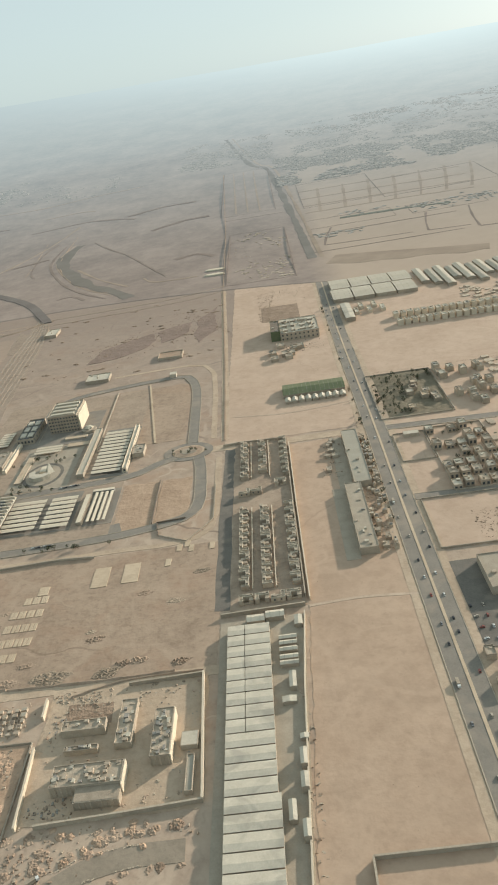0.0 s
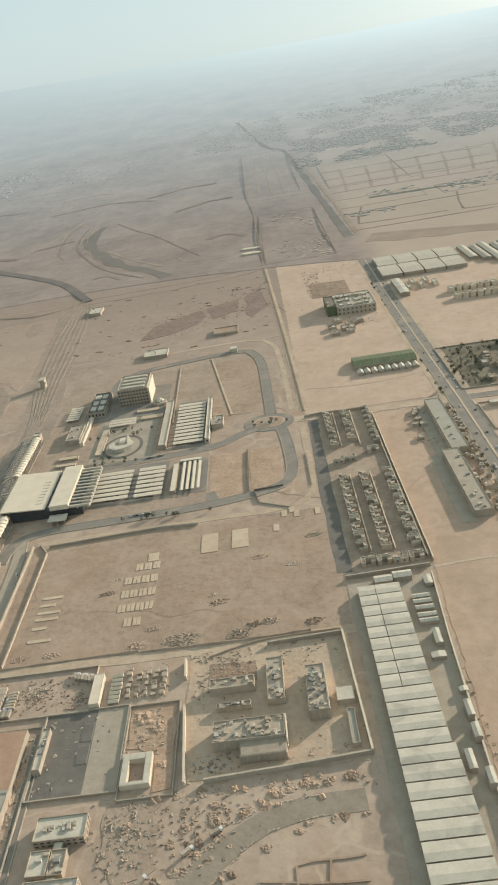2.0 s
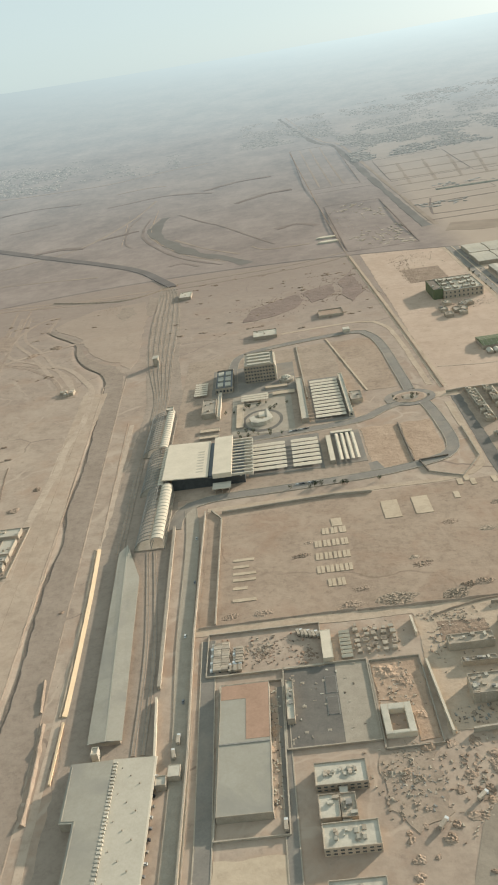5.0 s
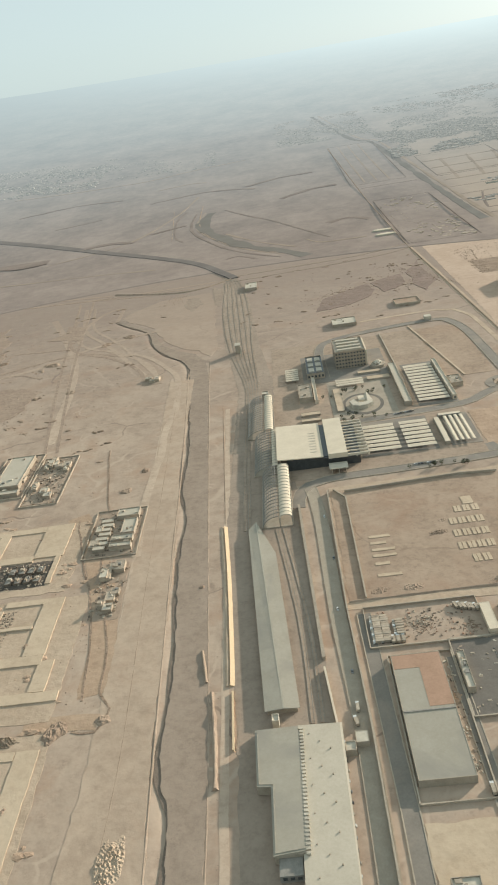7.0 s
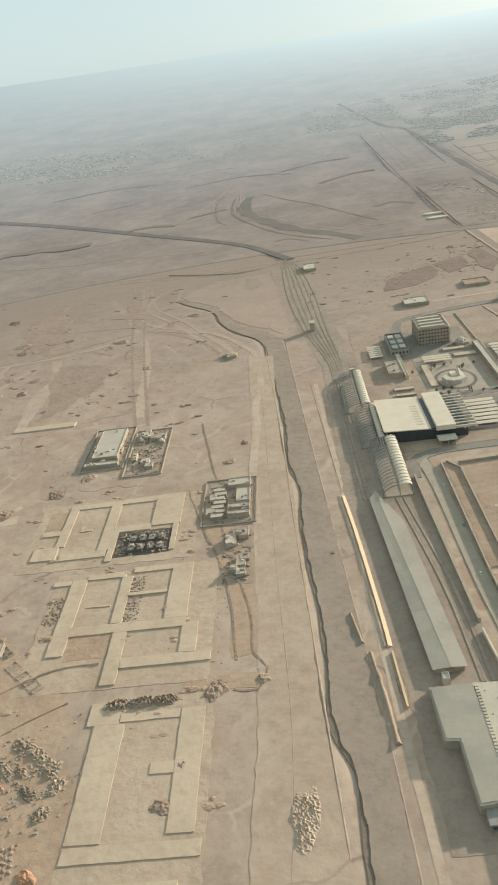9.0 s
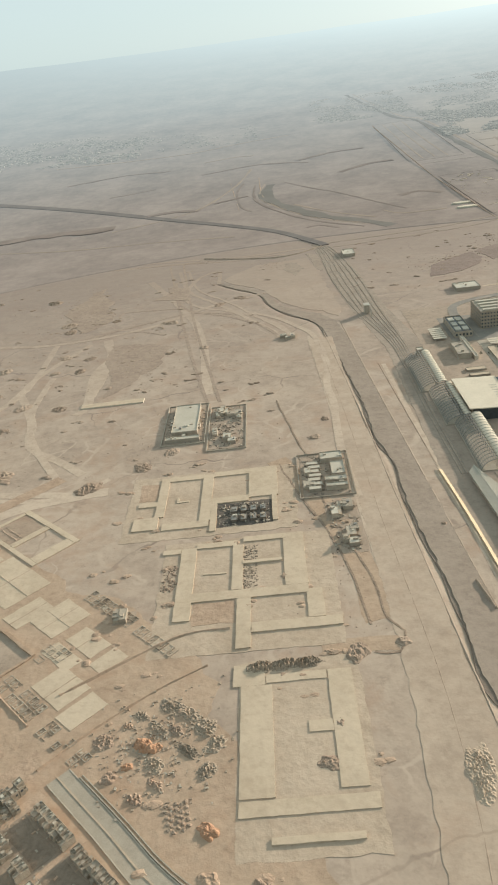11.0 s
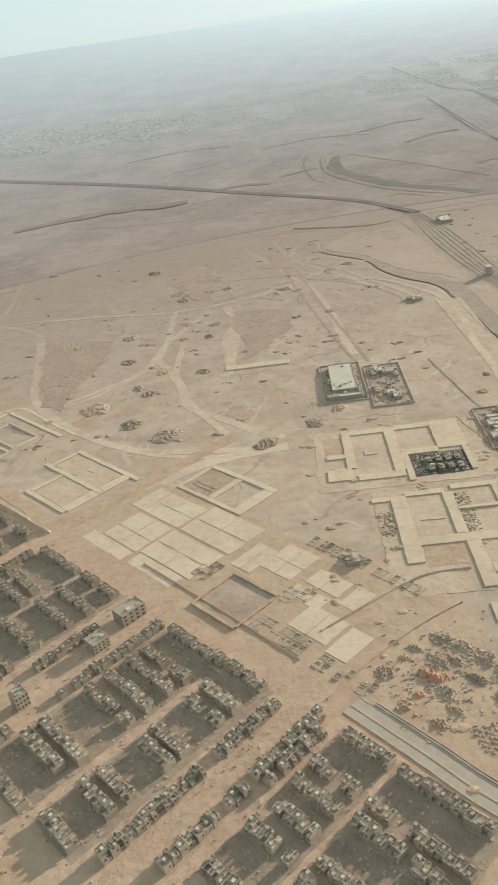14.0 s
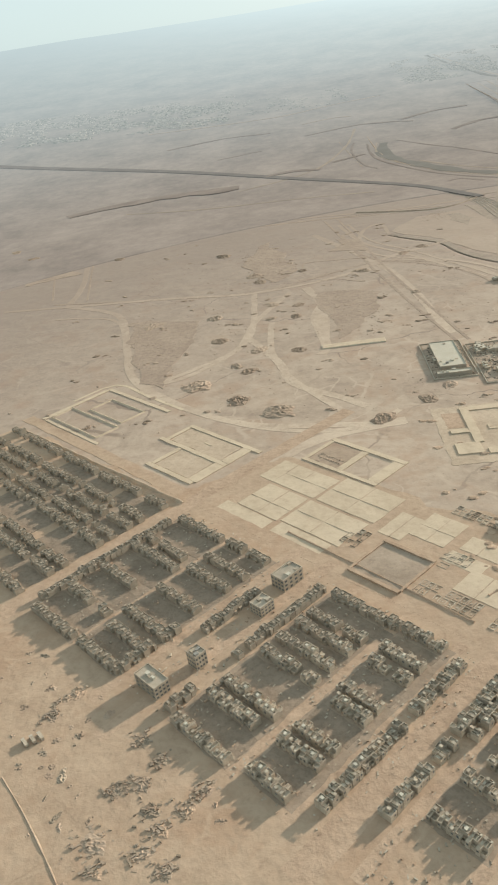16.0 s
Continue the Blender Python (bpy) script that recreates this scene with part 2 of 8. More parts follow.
M_PAINTS = [material("car_paint_" + k, c, tuple(min(1, v * 1.15) for v in c), 2, 0.3, 0.35, 0.02, spec=0.5)
            for k, c in (("white", (0.55, 0.55, 0.52)), ("grey", (0.2, 0.2, 0.2)), ("black", (0.03, 0.03, 0.035)), ("sand", (0.38, 0.33, 0.26)), ("red", (0.22, 0.06, 0.045)))]
M_RUBBER = material("rubber", (0.03, 0.03, 0.03), (0.05, 0.05, 0.05), 1, 0.2, 0.9, 0.1)

# ---- geometry helpers ----
class Geo:
    """Collects vertices and faces of one mesh."""
    def __init__(self):
        self.v, self.f = [], []

    def add(self, verts, faces):
        k = len(self.v)
        self.v.extend(verts)
        self.f.extend(tuple(i + k for i in q) for q in faces)
        return self

    def box(self, x0, x1, y0, y1, z0, z1, turn=0.0, taper=0.0):
        cx, cy = (x0 + x1) / 2, (y0 + y1) / 2
        c, s = math.cos(turn), math.sin(turn)
        out = []
        for z, k in ((z0, 1.0), (z1, 1.0 - taper)):
            for px, py in ((x0, y0), (x1, y0), (x1, y1), (x0, y1)):
                dx, dy = (px - cx) * k, (py - cy) * k
                out.append((cx + dx * c - dy * s, cy + dx * s + dy * c, z))
        return self.add(out, [(3, 2, 1, 0), (4, 5, 6, 7), (0, 1, 5, 4), (1, 2, 6, 5), (2, 3, 7, 6), (3, 0, 4, 7)])

    def slab(self, pts, z0, z1):
        n = len(pts)
        return self.add([(x, y, z0) for x, y in pts] + [(x, y, z1) for x, y in pts],
                        [tuple(range(n - 1, -1, -1)), tuple(range(n, 2 * n))] + [(i, (i + 1) % n, n + (i + 1) % n, n + i) for i in range(n)])

    def gable(self, x0, x1, y0, y1, z0, z1, along="x", split=0.5):
        """A pitched roof whose ridge runs along x or y."""
        if along == "x":
            m = y0 + (y1 - y0) * split
            p = [(x0, y0, z0), (x1, y0, z0), (x1, y1, z0), (x0, y1, z0), (x0, m, z1), (x1, m, z1)]
        else:
            m = x0 + (x1 - x0) * split
            p = [(x1, y0, z0), (x1, y1, z0), (x0, y1, z0), (x0, y0, z0), (m, y0, z1), (m, y1, z1)]
        return self.add(p, [(3, 2, 1, 0), (0, 1, 5, 4), (2, 3, 4, 5), (1, 2, 5), (3, 0, 4)])

    def vault(self, x0, x1, y0, y1, z0, rise, n=12, thick=0.15):
        """A barrel shell that runs along y."""
        ring = [(math.cos(math.pi * i / n), math.sin(math.pi * i / n)) for i in range(n + 1)]
        cx, r = (x0 + x1) / 2, (x1 - x0) / 2
        out = []
        for k in (0.0, thick):
            for y in (y0, y1):
                out += [(cx + (r - k) * c, y, z0 + (rise - k) * s) for c, s in ring]
        m = n + 1
        f = [(i, i + 1, m + i + 1, m + i) for i in range(n)]
        f += [(2 * m + i + 1, 2 * m + i, 3 * m + i, 3 * m + i + 1) for i in range(n)]
        f += [(i + 1, i, 2 * m + i, 2 * m + i + 1) for i in range(n)] + [(m + i, m + i + 1, 3 * m + i + 1, 3 * m + i) for i in range(n)]
        return self.add(out, f)

    def tube(self, cx, cy, z0, z1, r0, r1=None, n=12):
        r1 = r0 if r1 is None else r1
        a = [2 * math.pi * i / n for i in range(n)]
        return self.add([(cx + r0 * math.cos(t), cy + r0 * math.sin(t), z0) for t in a] + [(cx + r1 * math.cos(t), cy + r1 * math.sin(t), z1) for t in a],
                        [tuple(range(n - 1, -1, -1)), tuple(range(n, 2 * n))] + [(i, (i + 1) % n, n + (i + 1) % n, n + i) for i in range(n)])

    def lump(self, cx, cy, cz, rx, ry, rz, rng, n=7):
        """A rough stone or clod: a low uneven dome."""
        out, rings = [], 3
        for j in range(rings):
            h = math.sin(math.pi / 2 * j / rings)
            w = math.cos(math.pi / 2 * j / rings)
            for i in range(n):
                t = 2 * math.pi * (i + 0.5 * j) / n
                k = rng.uniform(0.72, 1.2)
                out.append((cx + rx * w * k * math.cos(t), cy + ry * w * k * math.sin(t), cz + rz * h * rng.uniform(0.8, 1.15)))
        out.append((cx, cy, cz + rz * rng.uniform(0.85, 1.1)))
        f = [(j * n + i, j * n + (i + 1) % n, (j + 1) * n + (i + 1) % n, (j + 1) * n + i) for j in range(rings - 1) for i in range(n)]
        f += [((rings - 1) * n + i, (rings - 1) * n + (i + 1) % n, rings * n) for i in range(n)]
        return self.add(out, f)

    def strip(self, pts, width, z0, z1, ends=None):
        """A ribbon of one thickness along a line of points; width may grow from start to end."""
        n = len(pts)
        out = []
        for i, (x, y) in enumerate(pts):
            ax, ay = pts[max(i - 1, 0)]
            bx, by = pts[min(i + 1, n - 1)]
            d = math.hypot(bx - ax, by - ay) or 1
            w = (width if ends is None else width + (ends - width) * i / (n - 1)) / 2
            nx, ny = -(by - ay) / d * w, (bx - ax) / d * w
            g = land(x, y)
            out += [(x + nx, y + ny, g + z0), (x - nx, y - ny, g + z0), (x - nx, y - ny, g + z1), (x + nx, y + ny, g + z1)]
        f = []
        for i in range(n - 1):
            a, b = 4 * i, 4 * i + 4
            f += [(a + 3, a + 2, b + 2, b + 3), (a + 2, a + 1, b + 1, b + 2), (a, a + 3, b + 3, b), (a + 1, a, b, b + 1)]
        f += [(0, 1, 2, 3), (4 * n - 1, 4 * n - 2, 4 * n - 3, 4 * n - 4)]
        return self.add(out, f)

    def ridge(self, pts, width, h, rng=None):
        """An earth bank of triangular section along a line."""
        n, out = len(pts), []
        for i, (x, y) in enumerate(pts):
            ax, ay = pts[max(i - 1, 0)]
            bx, by = pts[min(i + 1, n - 1)]
            d = math.hypot(bx - ax, by - ay) or 1
            k = rng.uniform(0.6, 1.25) if rng else 1.0
            nx, ny = -(by - ay) / d * width / 2 * k, (bx - ax) / d * width / 2 * k
            g = land(x, y)
            out += [(x + nx, y + ny, g - 0.1), (x + nx * 0.2, y + ny * 0.2, g + h * k), (x - nx * 0.2, y - ny * 0.2, g + h * k), (x - nx, y - ny, g - 0.1)]
        f = []
        for i in range(n - 1):
            a, b = 4 * i, 4 * i + 4
            f += [(a + j, a + j + 1, b + j + 1, b + j) for j in range(3)]
        f += [(3, 2, 1, 0), (4 * n - 4, 4 * n - 3, 4 * n - 2, 4 * n - 1)]
        return self.add(out, f)

    def mesh(self, name, mat):
        me = bpy.data.meshes.new(name)
        me.from_pydata(self.v, [], self.f)
        me.materials.append(mat)
        return me


def land(x, y):
    """Height of the land: level near by, rising slowly far out."""
    d = math.hypot(x + 300, y)
    return 0.0 if d < 1300 else 365 * ((d - 1300) / 3600) ** 1.5


def part(name, geo, mat, parent, label=""):
    ob = new(name, geo.mesh(name, mat))
    ob.parent = parent
    return tagged(ob, label)


def thing(name, x, y, label, category, group="", turn=0.0, z=None):
    """An Empty at a thing's base."""
    ob = new(name)
    ob.empty_display_size = 0.5
    ob.matrix_basis = pose(x, y, land(x, y) if z is None else z, 0, 0, turn)
    return tagged(ob, label, category, group)


def solo(name, geo, mat, label, category, group="", kind=""):
    return tagged(new(name, geo.mesh(name, mat)), label, category, group, kind)


def structure(name, geo, mat, label="", category="ground"):
    return tagged(new(name, geo.mesh(name, mat)), label, category, "", "structure")


def smooth_line(pts, step=8.0):
    """Points of a soft curve through pts."""
    out, n = [], len(pts)
    for i in range(n - 1):
        p = [Vector(pts[max(0, min(n - 1, i + k))]).to_2d() for k in (-1, 0, 1, 2)]
        m = max(2, int((p[2] - p[1]).length / step))
        for j in range(m):
            t = j / m
            q = 0.5 * (2 * p[1] + (p[2] - p[0]) * t + (2 * p[0] - 5 * p[1] + 4 * p[2] - p[3]) * t * t + (3 * p[1] - p[0] - 3 * p[2] + p[3]) * t ** 3)
            out.append((q.x, q.y))
    out.append(tuple(pts[-1]))
    return out


def ragged(pts, amount=1.0, step=3.5, seed=0.0):
    """The same outline with short uneven edges, as loose soil has."""
    out, n = [], len(pts)
    for i in range(n):
        a, b = Vector(pts[i]).to_2d(), Vector(pts[(i + 1) % n]).to_2d()
        m = max(1, int((b - a).length / step))
        for j in range(m):
            q = a + (b - a) * (j / m)
            k = noise.noise_vector(Vector((q.x / 7, q.y / 7, seed))) * amount + noise.noise_vector(Vector((q.x / 2.5, q.y / 2.5, seed))) * amount * 0.5
            out.append((q.x + k.x, q.y + k.y))
    return out


def rect(x0, x1, y0, y1):
    return [(x0, y0), (x1, y0), (x1, y1), (x0, y1)]


# the rotated town grid: u runs up-left, v down-left from the crossroads
R2 = math.sqrt(0.5)


def town(u, v):
    return (-535 - (u + v) * R2, 190 + (u - v) * R2)


# ---- large structure ----
STREAM = smooth_line([(-483, 946), (-471, 926), (-456, 906), (-439, 887), (-430, 868), (-424.6, 842), (-415, 808), (-400, 779), (-380, 752), (-369.5, 725), (-365, 675), (-360, 628), (-359, 595),
                      (-356, 574), (-354, 540), (-352, 498), (-352, 453), (-345.3, 427), (-346, 378), (-345, 348), (-341, 296), (-339, 254), (-340.5, 220), (-338, 205), (-333, 190), (-332, 166), (-332, 110)], 10)


def build_ground():
    """One sheet: fine cells in the middle, coarse ones out to the horizon."""
    def axis(lo, a, b, hi, fine, grow):
        mid = list(np.arange(a, b + 0.1, fine))
        left, right, s, p = [], [], fine, a
        while p > lo:
            s *= grow; p -= s; left.append(max(p, lo))
        s, p = fine, b
        while p < hi:
            s *= grow; p += s; right.append(min(p, hi))
        return np.array(left[::-1] + mid + right)
    xs = axis(-4800, -900, 160, 4500, 3.2, 1.08)
    ys = axis(-1500, 80, 1150, 4985, 3.2, 1.06)
    X, Y = np.meshgrid(xs, ys)
    d = np.hypot(X + 300, Y)
    Z = np.where(d < 1300, 0, 365 * (np.maximum(d - 1300, 0) / 3600) ** 1.5)
    pts = np.array(STREAM)
    near = np.full(X.shape, 1e9)
    for a, b in zip(pts[:-1], pts[1:]):
        ab = b - a
        t = np.clip(((X - a[0]) * ab[0] + (Y - a[1]) * ab[1]) / (ab @ ab), 0, 1)
        near = np.minimum(near, np.hypot(X - a[0] - t * ab[0], Y - a[1] - t * ab[1]))
    Z = Z - 1.4 * np.clip(1 - near / 5.0, 0, 1) ** 1.1
    nx, ny = len(xs), len(ys)
    rough = np.array([noise.fractal(Vector((x / 38.0, y / 38.0, 3.7)), 0.9, 2.1, 4) for x, y in zip(X.ravel(), Y.ravel())]).reshape(X.shape)
    Z = Z + rough * 0.05 - np.where(d < 1180, 0.06, 9.0) - np.where(d > 4700, 90.0, 0.0)
    verts = np.stack([X.ravel(), Y.ravel(), Z.ravel()], 1)
    i = np.arange(nx * ny).reshape(ny, nx)
    quads = np.stack([i[:-1, :-1].ravel(), i[:-1, 1:].ravel(), i[1:, 1:].ravel(), i[1:, :-1].ravel()], 1)
    me = bpy.data.meshes.new("ground")
    me.from_pydata(verts.tolist(), [], quads.tolist())
    me.materials.append(M_GROUND)
    me.polygons.foreach_set("use_smooth", [True] * len(me.polygons))
    tagged(new("ground", me), "dry sandy desert ground reaching a hazy horizon", "ground", "", "structure")


build_ground()


LIFT = [0]


def lift(z):
    """A little more height for each new sheet, so that no two lie in one plane."""
    LIFT[0] += 1
    return z + 0.003 * (LIFT[0] % 31)


def patch(name, pts, mat, z, label, category="ground"):
    z = lift(z)
    if mat not in (M_PAVE, M_ASPHALT, M_DARKASPH):
        pts, z = ragged(pts, 1.3), z - 0.08
    structure(name, Geo().slab(pts, -0.6, z), mat, label, category)


patch("ground_sand_lot", [(-15, 110), (62, 110), (60, 566), (-3, 566), (-2, 345)], M_SAND, 0.14, "levelled orange sand lot beside the main road")
patch("ground_sand_lot_far", rect(-55, 61, 584, 1130), M_SANDPALE, 0.13, "open sand lot with buildings on it")
patch("ground_field", rect(-249, -53, 311, 432), M_BROWN, 0.14, "bare brown field with scattered stones")
patch("ground_garden_a", rect(-104, -80, 466, 532), M_EARTH, 0.15, "fenced bare plot of brown soil")
patch("ground_garden_b", rect(-134, -107, 462, 532), M_EARTH, 0.15, "fenced bare plot of brown soil")
patch("ground_garden_c", rect(-172, -92, 606, 748), M_BROWN, 0.13, "bare plot of brown soil inside the loop road")
patch("ground_east_side", rect(80, 470, 440, 1148), M_SANDPALE, 0.06, "dusty ground beside the main road, paled for haze glare")
patch("ground_sand_plot", rect(81, 150, 391, 450), M_SANDPALE, 0.13, "square orange sand plot")
patch("ground_sand_strip", rect(82, 320, 700, 828), M_SANDPALE, 0.13, "long sand strip beside the main road")
patch("ground_sand_strip_far", rect(84, 420, 1100, 1290), M_SANDPALE, 0.13, "long sand strip beside the main road")
patch("ground_sand_patch", rect(80, 104, 508, 556), M_SANDPALE, 0.14, "sand plot with low walls")
patch("ground_compound", rect(-138, -57, 225, 304), M_TRACK, 0.16, "packed sand yard of a walled compound")
patch("ground_station_yard", rect(-284, -136, 452, 745), M_BED, 0.14, "grey paved station grounds")
patch("ground_car_park_a", rect(-222, -167, 474, 533), M_ASPHALT, 0.2, "grey asphalt car park under shade roofs")
patch("ground_car_park_b", rect(-167, -135, 552, 650), M_ASPHALT, 0.2, "grey asphalt car park under shade roofs")
patch("ground_car_park_c", rect(-158, -136, 476, 530), M_ASPHALT, 0.2, "grey asphalt car park under shade roofs")
patch("ground_office_apron", rect(-256, -178, 632, 706), M_ASPHALT, 0.2, "grey asphalt apron round an office block")
patch("ground_plaza", rect(-236, -184, 545, 630), M_PAVE, 0.22, "grey paved plaza")
patch("ground_ballast", [(-304, 150), (-262, 150), (-270, 420), (-282, 640), (-296, 760), (-303, 860), (-311, 980), (-322, 1060), (-340, 1120), (-352, 1100), (-346, 1000), (-341, 860), (-332, 760), (-316, 640), (-318, 400), (-306, 215)], M_BALLAST, 0.10, "grey brown track ballast")
patch("ground_riverbed", STREAM[1::2] + [(-316, 110), (-316.6, 150), (-319, 218), (-323.4, 289), (-328.5, 374), (-338.6, 535), (-341.6, 595), (-345, 652), (-348, 700), (-353.5, 740), (-366.5, 769), (-388, 788), (-409, 818), (-421, 856), (-430, 880), (-452, 910)], M_WADI, 0.1, "dry grey riverbed")
patch("ground_sandy_bank", [(-386, 690), (-362, 690), (-358, 500), (-350, 400), (-347, 300), (-344, 215), (-336, 120), (-376, 120), (-372, 220), (-374, 350), (-378, 500)], M_BANKSAND, 0.1, "smooth pale sandy bank beside a riverbed")
patch("ground_housing_court", rect(-47, -3.5, 352, 580), M_BED, 0.2, "grey brown court round terraced houses")
patch("ground_shed_court", [(-52, 110), (-15, 110), (-5, 345), (-52, 345)], M_PAVE, 0.15, "dusty yard beside long sheds")

# the far plain and what stands on it: a backdrop with haze painted in as glow
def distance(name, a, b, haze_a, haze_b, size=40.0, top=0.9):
    """Far things with painted haze: a glowing haze colour takes over with the distance from the place."""
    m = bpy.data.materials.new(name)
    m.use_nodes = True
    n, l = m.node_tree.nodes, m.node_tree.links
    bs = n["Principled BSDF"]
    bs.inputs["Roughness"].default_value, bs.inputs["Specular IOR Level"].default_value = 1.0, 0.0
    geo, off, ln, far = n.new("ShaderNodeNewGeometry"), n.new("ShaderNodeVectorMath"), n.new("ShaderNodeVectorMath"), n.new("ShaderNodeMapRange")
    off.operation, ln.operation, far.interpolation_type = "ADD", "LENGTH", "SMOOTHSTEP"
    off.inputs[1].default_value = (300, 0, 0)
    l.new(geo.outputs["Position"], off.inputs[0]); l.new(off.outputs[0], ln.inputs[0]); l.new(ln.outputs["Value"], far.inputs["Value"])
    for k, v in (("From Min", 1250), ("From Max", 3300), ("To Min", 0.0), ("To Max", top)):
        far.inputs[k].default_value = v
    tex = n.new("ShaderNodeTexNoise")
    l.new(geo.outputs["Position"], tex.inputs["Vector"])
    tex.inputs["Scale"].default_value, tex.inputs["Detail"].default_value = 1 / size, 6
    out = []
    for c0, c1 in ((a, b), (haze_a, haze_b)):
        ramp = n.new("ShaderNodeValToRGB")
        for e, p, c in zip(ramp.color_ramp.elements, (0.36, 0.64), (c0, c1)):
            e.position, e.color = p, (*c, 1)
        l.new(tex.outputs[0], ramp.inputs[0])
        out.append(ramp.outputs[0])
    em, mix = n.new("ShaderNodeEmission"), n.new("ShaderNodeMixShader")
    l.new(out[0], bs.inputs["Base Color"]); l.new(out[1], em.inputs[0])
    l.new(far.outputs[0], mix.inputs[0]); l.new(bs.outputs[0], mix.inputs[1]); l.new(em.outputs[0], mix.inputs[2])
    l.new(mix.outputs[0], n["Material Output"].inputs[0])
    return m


# far colours, each with its own painted haze glow
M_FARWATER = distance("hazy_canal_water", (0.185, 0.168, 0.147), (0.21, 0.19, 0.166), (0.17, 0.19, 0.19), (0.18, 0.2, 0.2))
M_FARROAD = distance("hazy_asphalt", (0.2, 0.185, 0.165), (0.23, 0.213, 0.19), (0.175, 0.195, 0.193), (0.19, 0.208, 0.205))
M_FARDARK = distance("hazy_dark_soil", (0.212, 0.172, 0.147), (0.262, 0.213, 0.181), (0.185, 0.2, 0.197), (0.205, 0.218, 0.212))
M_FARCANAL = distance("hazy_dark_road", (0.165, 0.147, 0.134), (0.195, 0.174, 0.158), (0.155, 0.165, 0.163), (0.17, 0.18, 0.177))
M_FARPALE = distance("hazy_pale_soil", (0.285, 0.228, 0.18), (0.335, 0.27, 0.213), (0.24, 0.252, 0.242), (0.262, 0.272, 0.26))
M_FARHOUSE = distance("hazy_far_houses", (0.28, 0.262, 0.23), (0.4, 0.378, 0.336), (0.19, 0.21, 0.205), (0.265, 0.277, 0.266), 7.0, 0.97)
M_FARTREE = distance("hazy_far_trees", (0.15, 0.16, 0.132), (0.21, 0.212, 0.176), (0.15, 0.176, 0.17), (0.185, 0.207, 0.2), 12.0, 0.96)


def build_backdrop():
    m = bpy.data.materials.new("painted_haze_plain")
    m.use_nodes = True
    n, l = m.node_tree.nodes, m.node_tree.links
    bs = n["Principled BSDF"]
    bs.inputs["Roughness"].default_value, bs.inputs["Specular IOR Level"].default_value = 1.0, 0.0
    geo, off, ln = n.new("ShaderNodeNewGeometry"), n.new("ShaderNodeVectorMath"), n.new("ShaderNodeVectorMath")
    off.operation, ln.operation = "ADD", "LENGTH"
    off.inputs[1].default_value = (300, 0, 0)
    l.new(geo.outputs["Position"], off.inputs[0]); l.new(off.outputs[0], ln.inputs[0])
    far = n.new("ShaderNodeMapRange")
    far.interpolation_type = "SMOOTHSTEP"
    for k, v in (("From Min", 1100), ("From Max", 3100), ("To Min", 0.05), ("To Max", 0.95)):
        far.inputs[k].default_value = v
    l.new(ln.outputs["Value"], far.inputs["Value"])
    stretch = n.new("ShaderNodeMapping")
    stretch.inputs["Scale"].default_value = (0.0042, 0.0034, 0.0)
    l.new(geo.outputs["Position"], stretch.inputs["Vector"])
    field, band = n.new("ShaderNodeTexNoise"), n.new("ShaderNodeTexNoise")
    for node, s, d in ((field, 1.6, 12), (band, 11.0, 10)):
        l.new(stretch.outputs[0], node.inputs["Vector"])
        node.inputs["Scale"].default_value, node.inputs["Detail"].default_value, node.inputs["Roughness"].default_value = s, d, 0.72
    ramp = n.new("ShaderNodeValToRGB")
    ramp.color_ramp.elements[0].position, ramp.color_ramp.elements[0].color = 0.36, (0.212, 0.17, 0.146, 1)
    ramp.color_ramp.elements[1].position, ramp.color_ramp.elements[1].color = 0.64, (0.345, 0.278, 0.234, 1)
    mx = n.new("ShaderNodeMath"); mx.operation = "MULTIPLY_ADD"
    l.new(band.outputs[0], mx.inputs[0]); mx.inputs[1].default_value = 0.35
    half = n.new("ShaderNodeMath"); half.operation = "MULTIPLY"
    l.new(field.outputs[0], half.inputs[0]); half.inputs[1].default_value = 0.65
    l.new(half.outputs[0], mx.inputs[2]); l.new(mx.outputs[0], ramp.inputs[0])
    east, where = n.new("ShaderNodeMapRange"), n.new("ShaderNodeSeparateXYZ")   # sandier plots beyond the main road, paled for haze glare
    l.new(geo.outputs["Position"], where.inputs[0]); l.new(where.outputs[0], east.inputs["Value"])
    for k, v in (("From Min", 60), ("From Max", 110), ("To Max", 0.7)):
        east.inputs[k].default_value = v
    sandy = n.new("ShaderNodeMix"); sandy.data_type = "RGBA"
    l.new(east.outputs[0], sandy.inputs[0]); l.new(ramp.outputs[0], sandy.inputs[6]); sandy.inputs[7].default_value = (0.47, 0.37, 0.28, 1)
    l.new(sandy.outputs[2], bs.inputs["Base Color"])
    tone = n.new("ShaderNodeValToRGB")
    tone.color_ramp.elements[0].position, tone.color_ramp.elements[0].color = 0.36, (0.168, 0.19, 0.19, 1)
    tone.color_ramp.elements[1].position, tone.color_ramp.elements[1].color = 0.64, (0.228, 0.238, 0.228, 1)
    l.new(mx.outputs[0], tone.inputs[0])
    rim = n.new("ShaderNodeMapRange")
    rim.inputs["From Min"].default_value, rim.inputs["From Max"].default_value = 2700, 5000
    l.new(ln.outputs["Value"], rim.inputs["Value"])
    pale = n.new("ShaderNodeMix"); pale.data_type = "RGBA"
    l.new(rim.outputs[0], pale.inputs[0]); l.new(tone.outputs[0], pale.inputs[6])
    glare = n.new("ShaderNodeMapRange")   # the painted haze glows brighter towards the sun
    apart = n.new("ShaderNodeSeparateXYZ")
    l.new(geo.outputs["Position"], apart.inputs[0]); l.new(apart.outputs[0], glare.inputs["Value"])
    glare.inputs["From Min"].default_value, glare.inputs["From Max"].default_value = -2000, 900
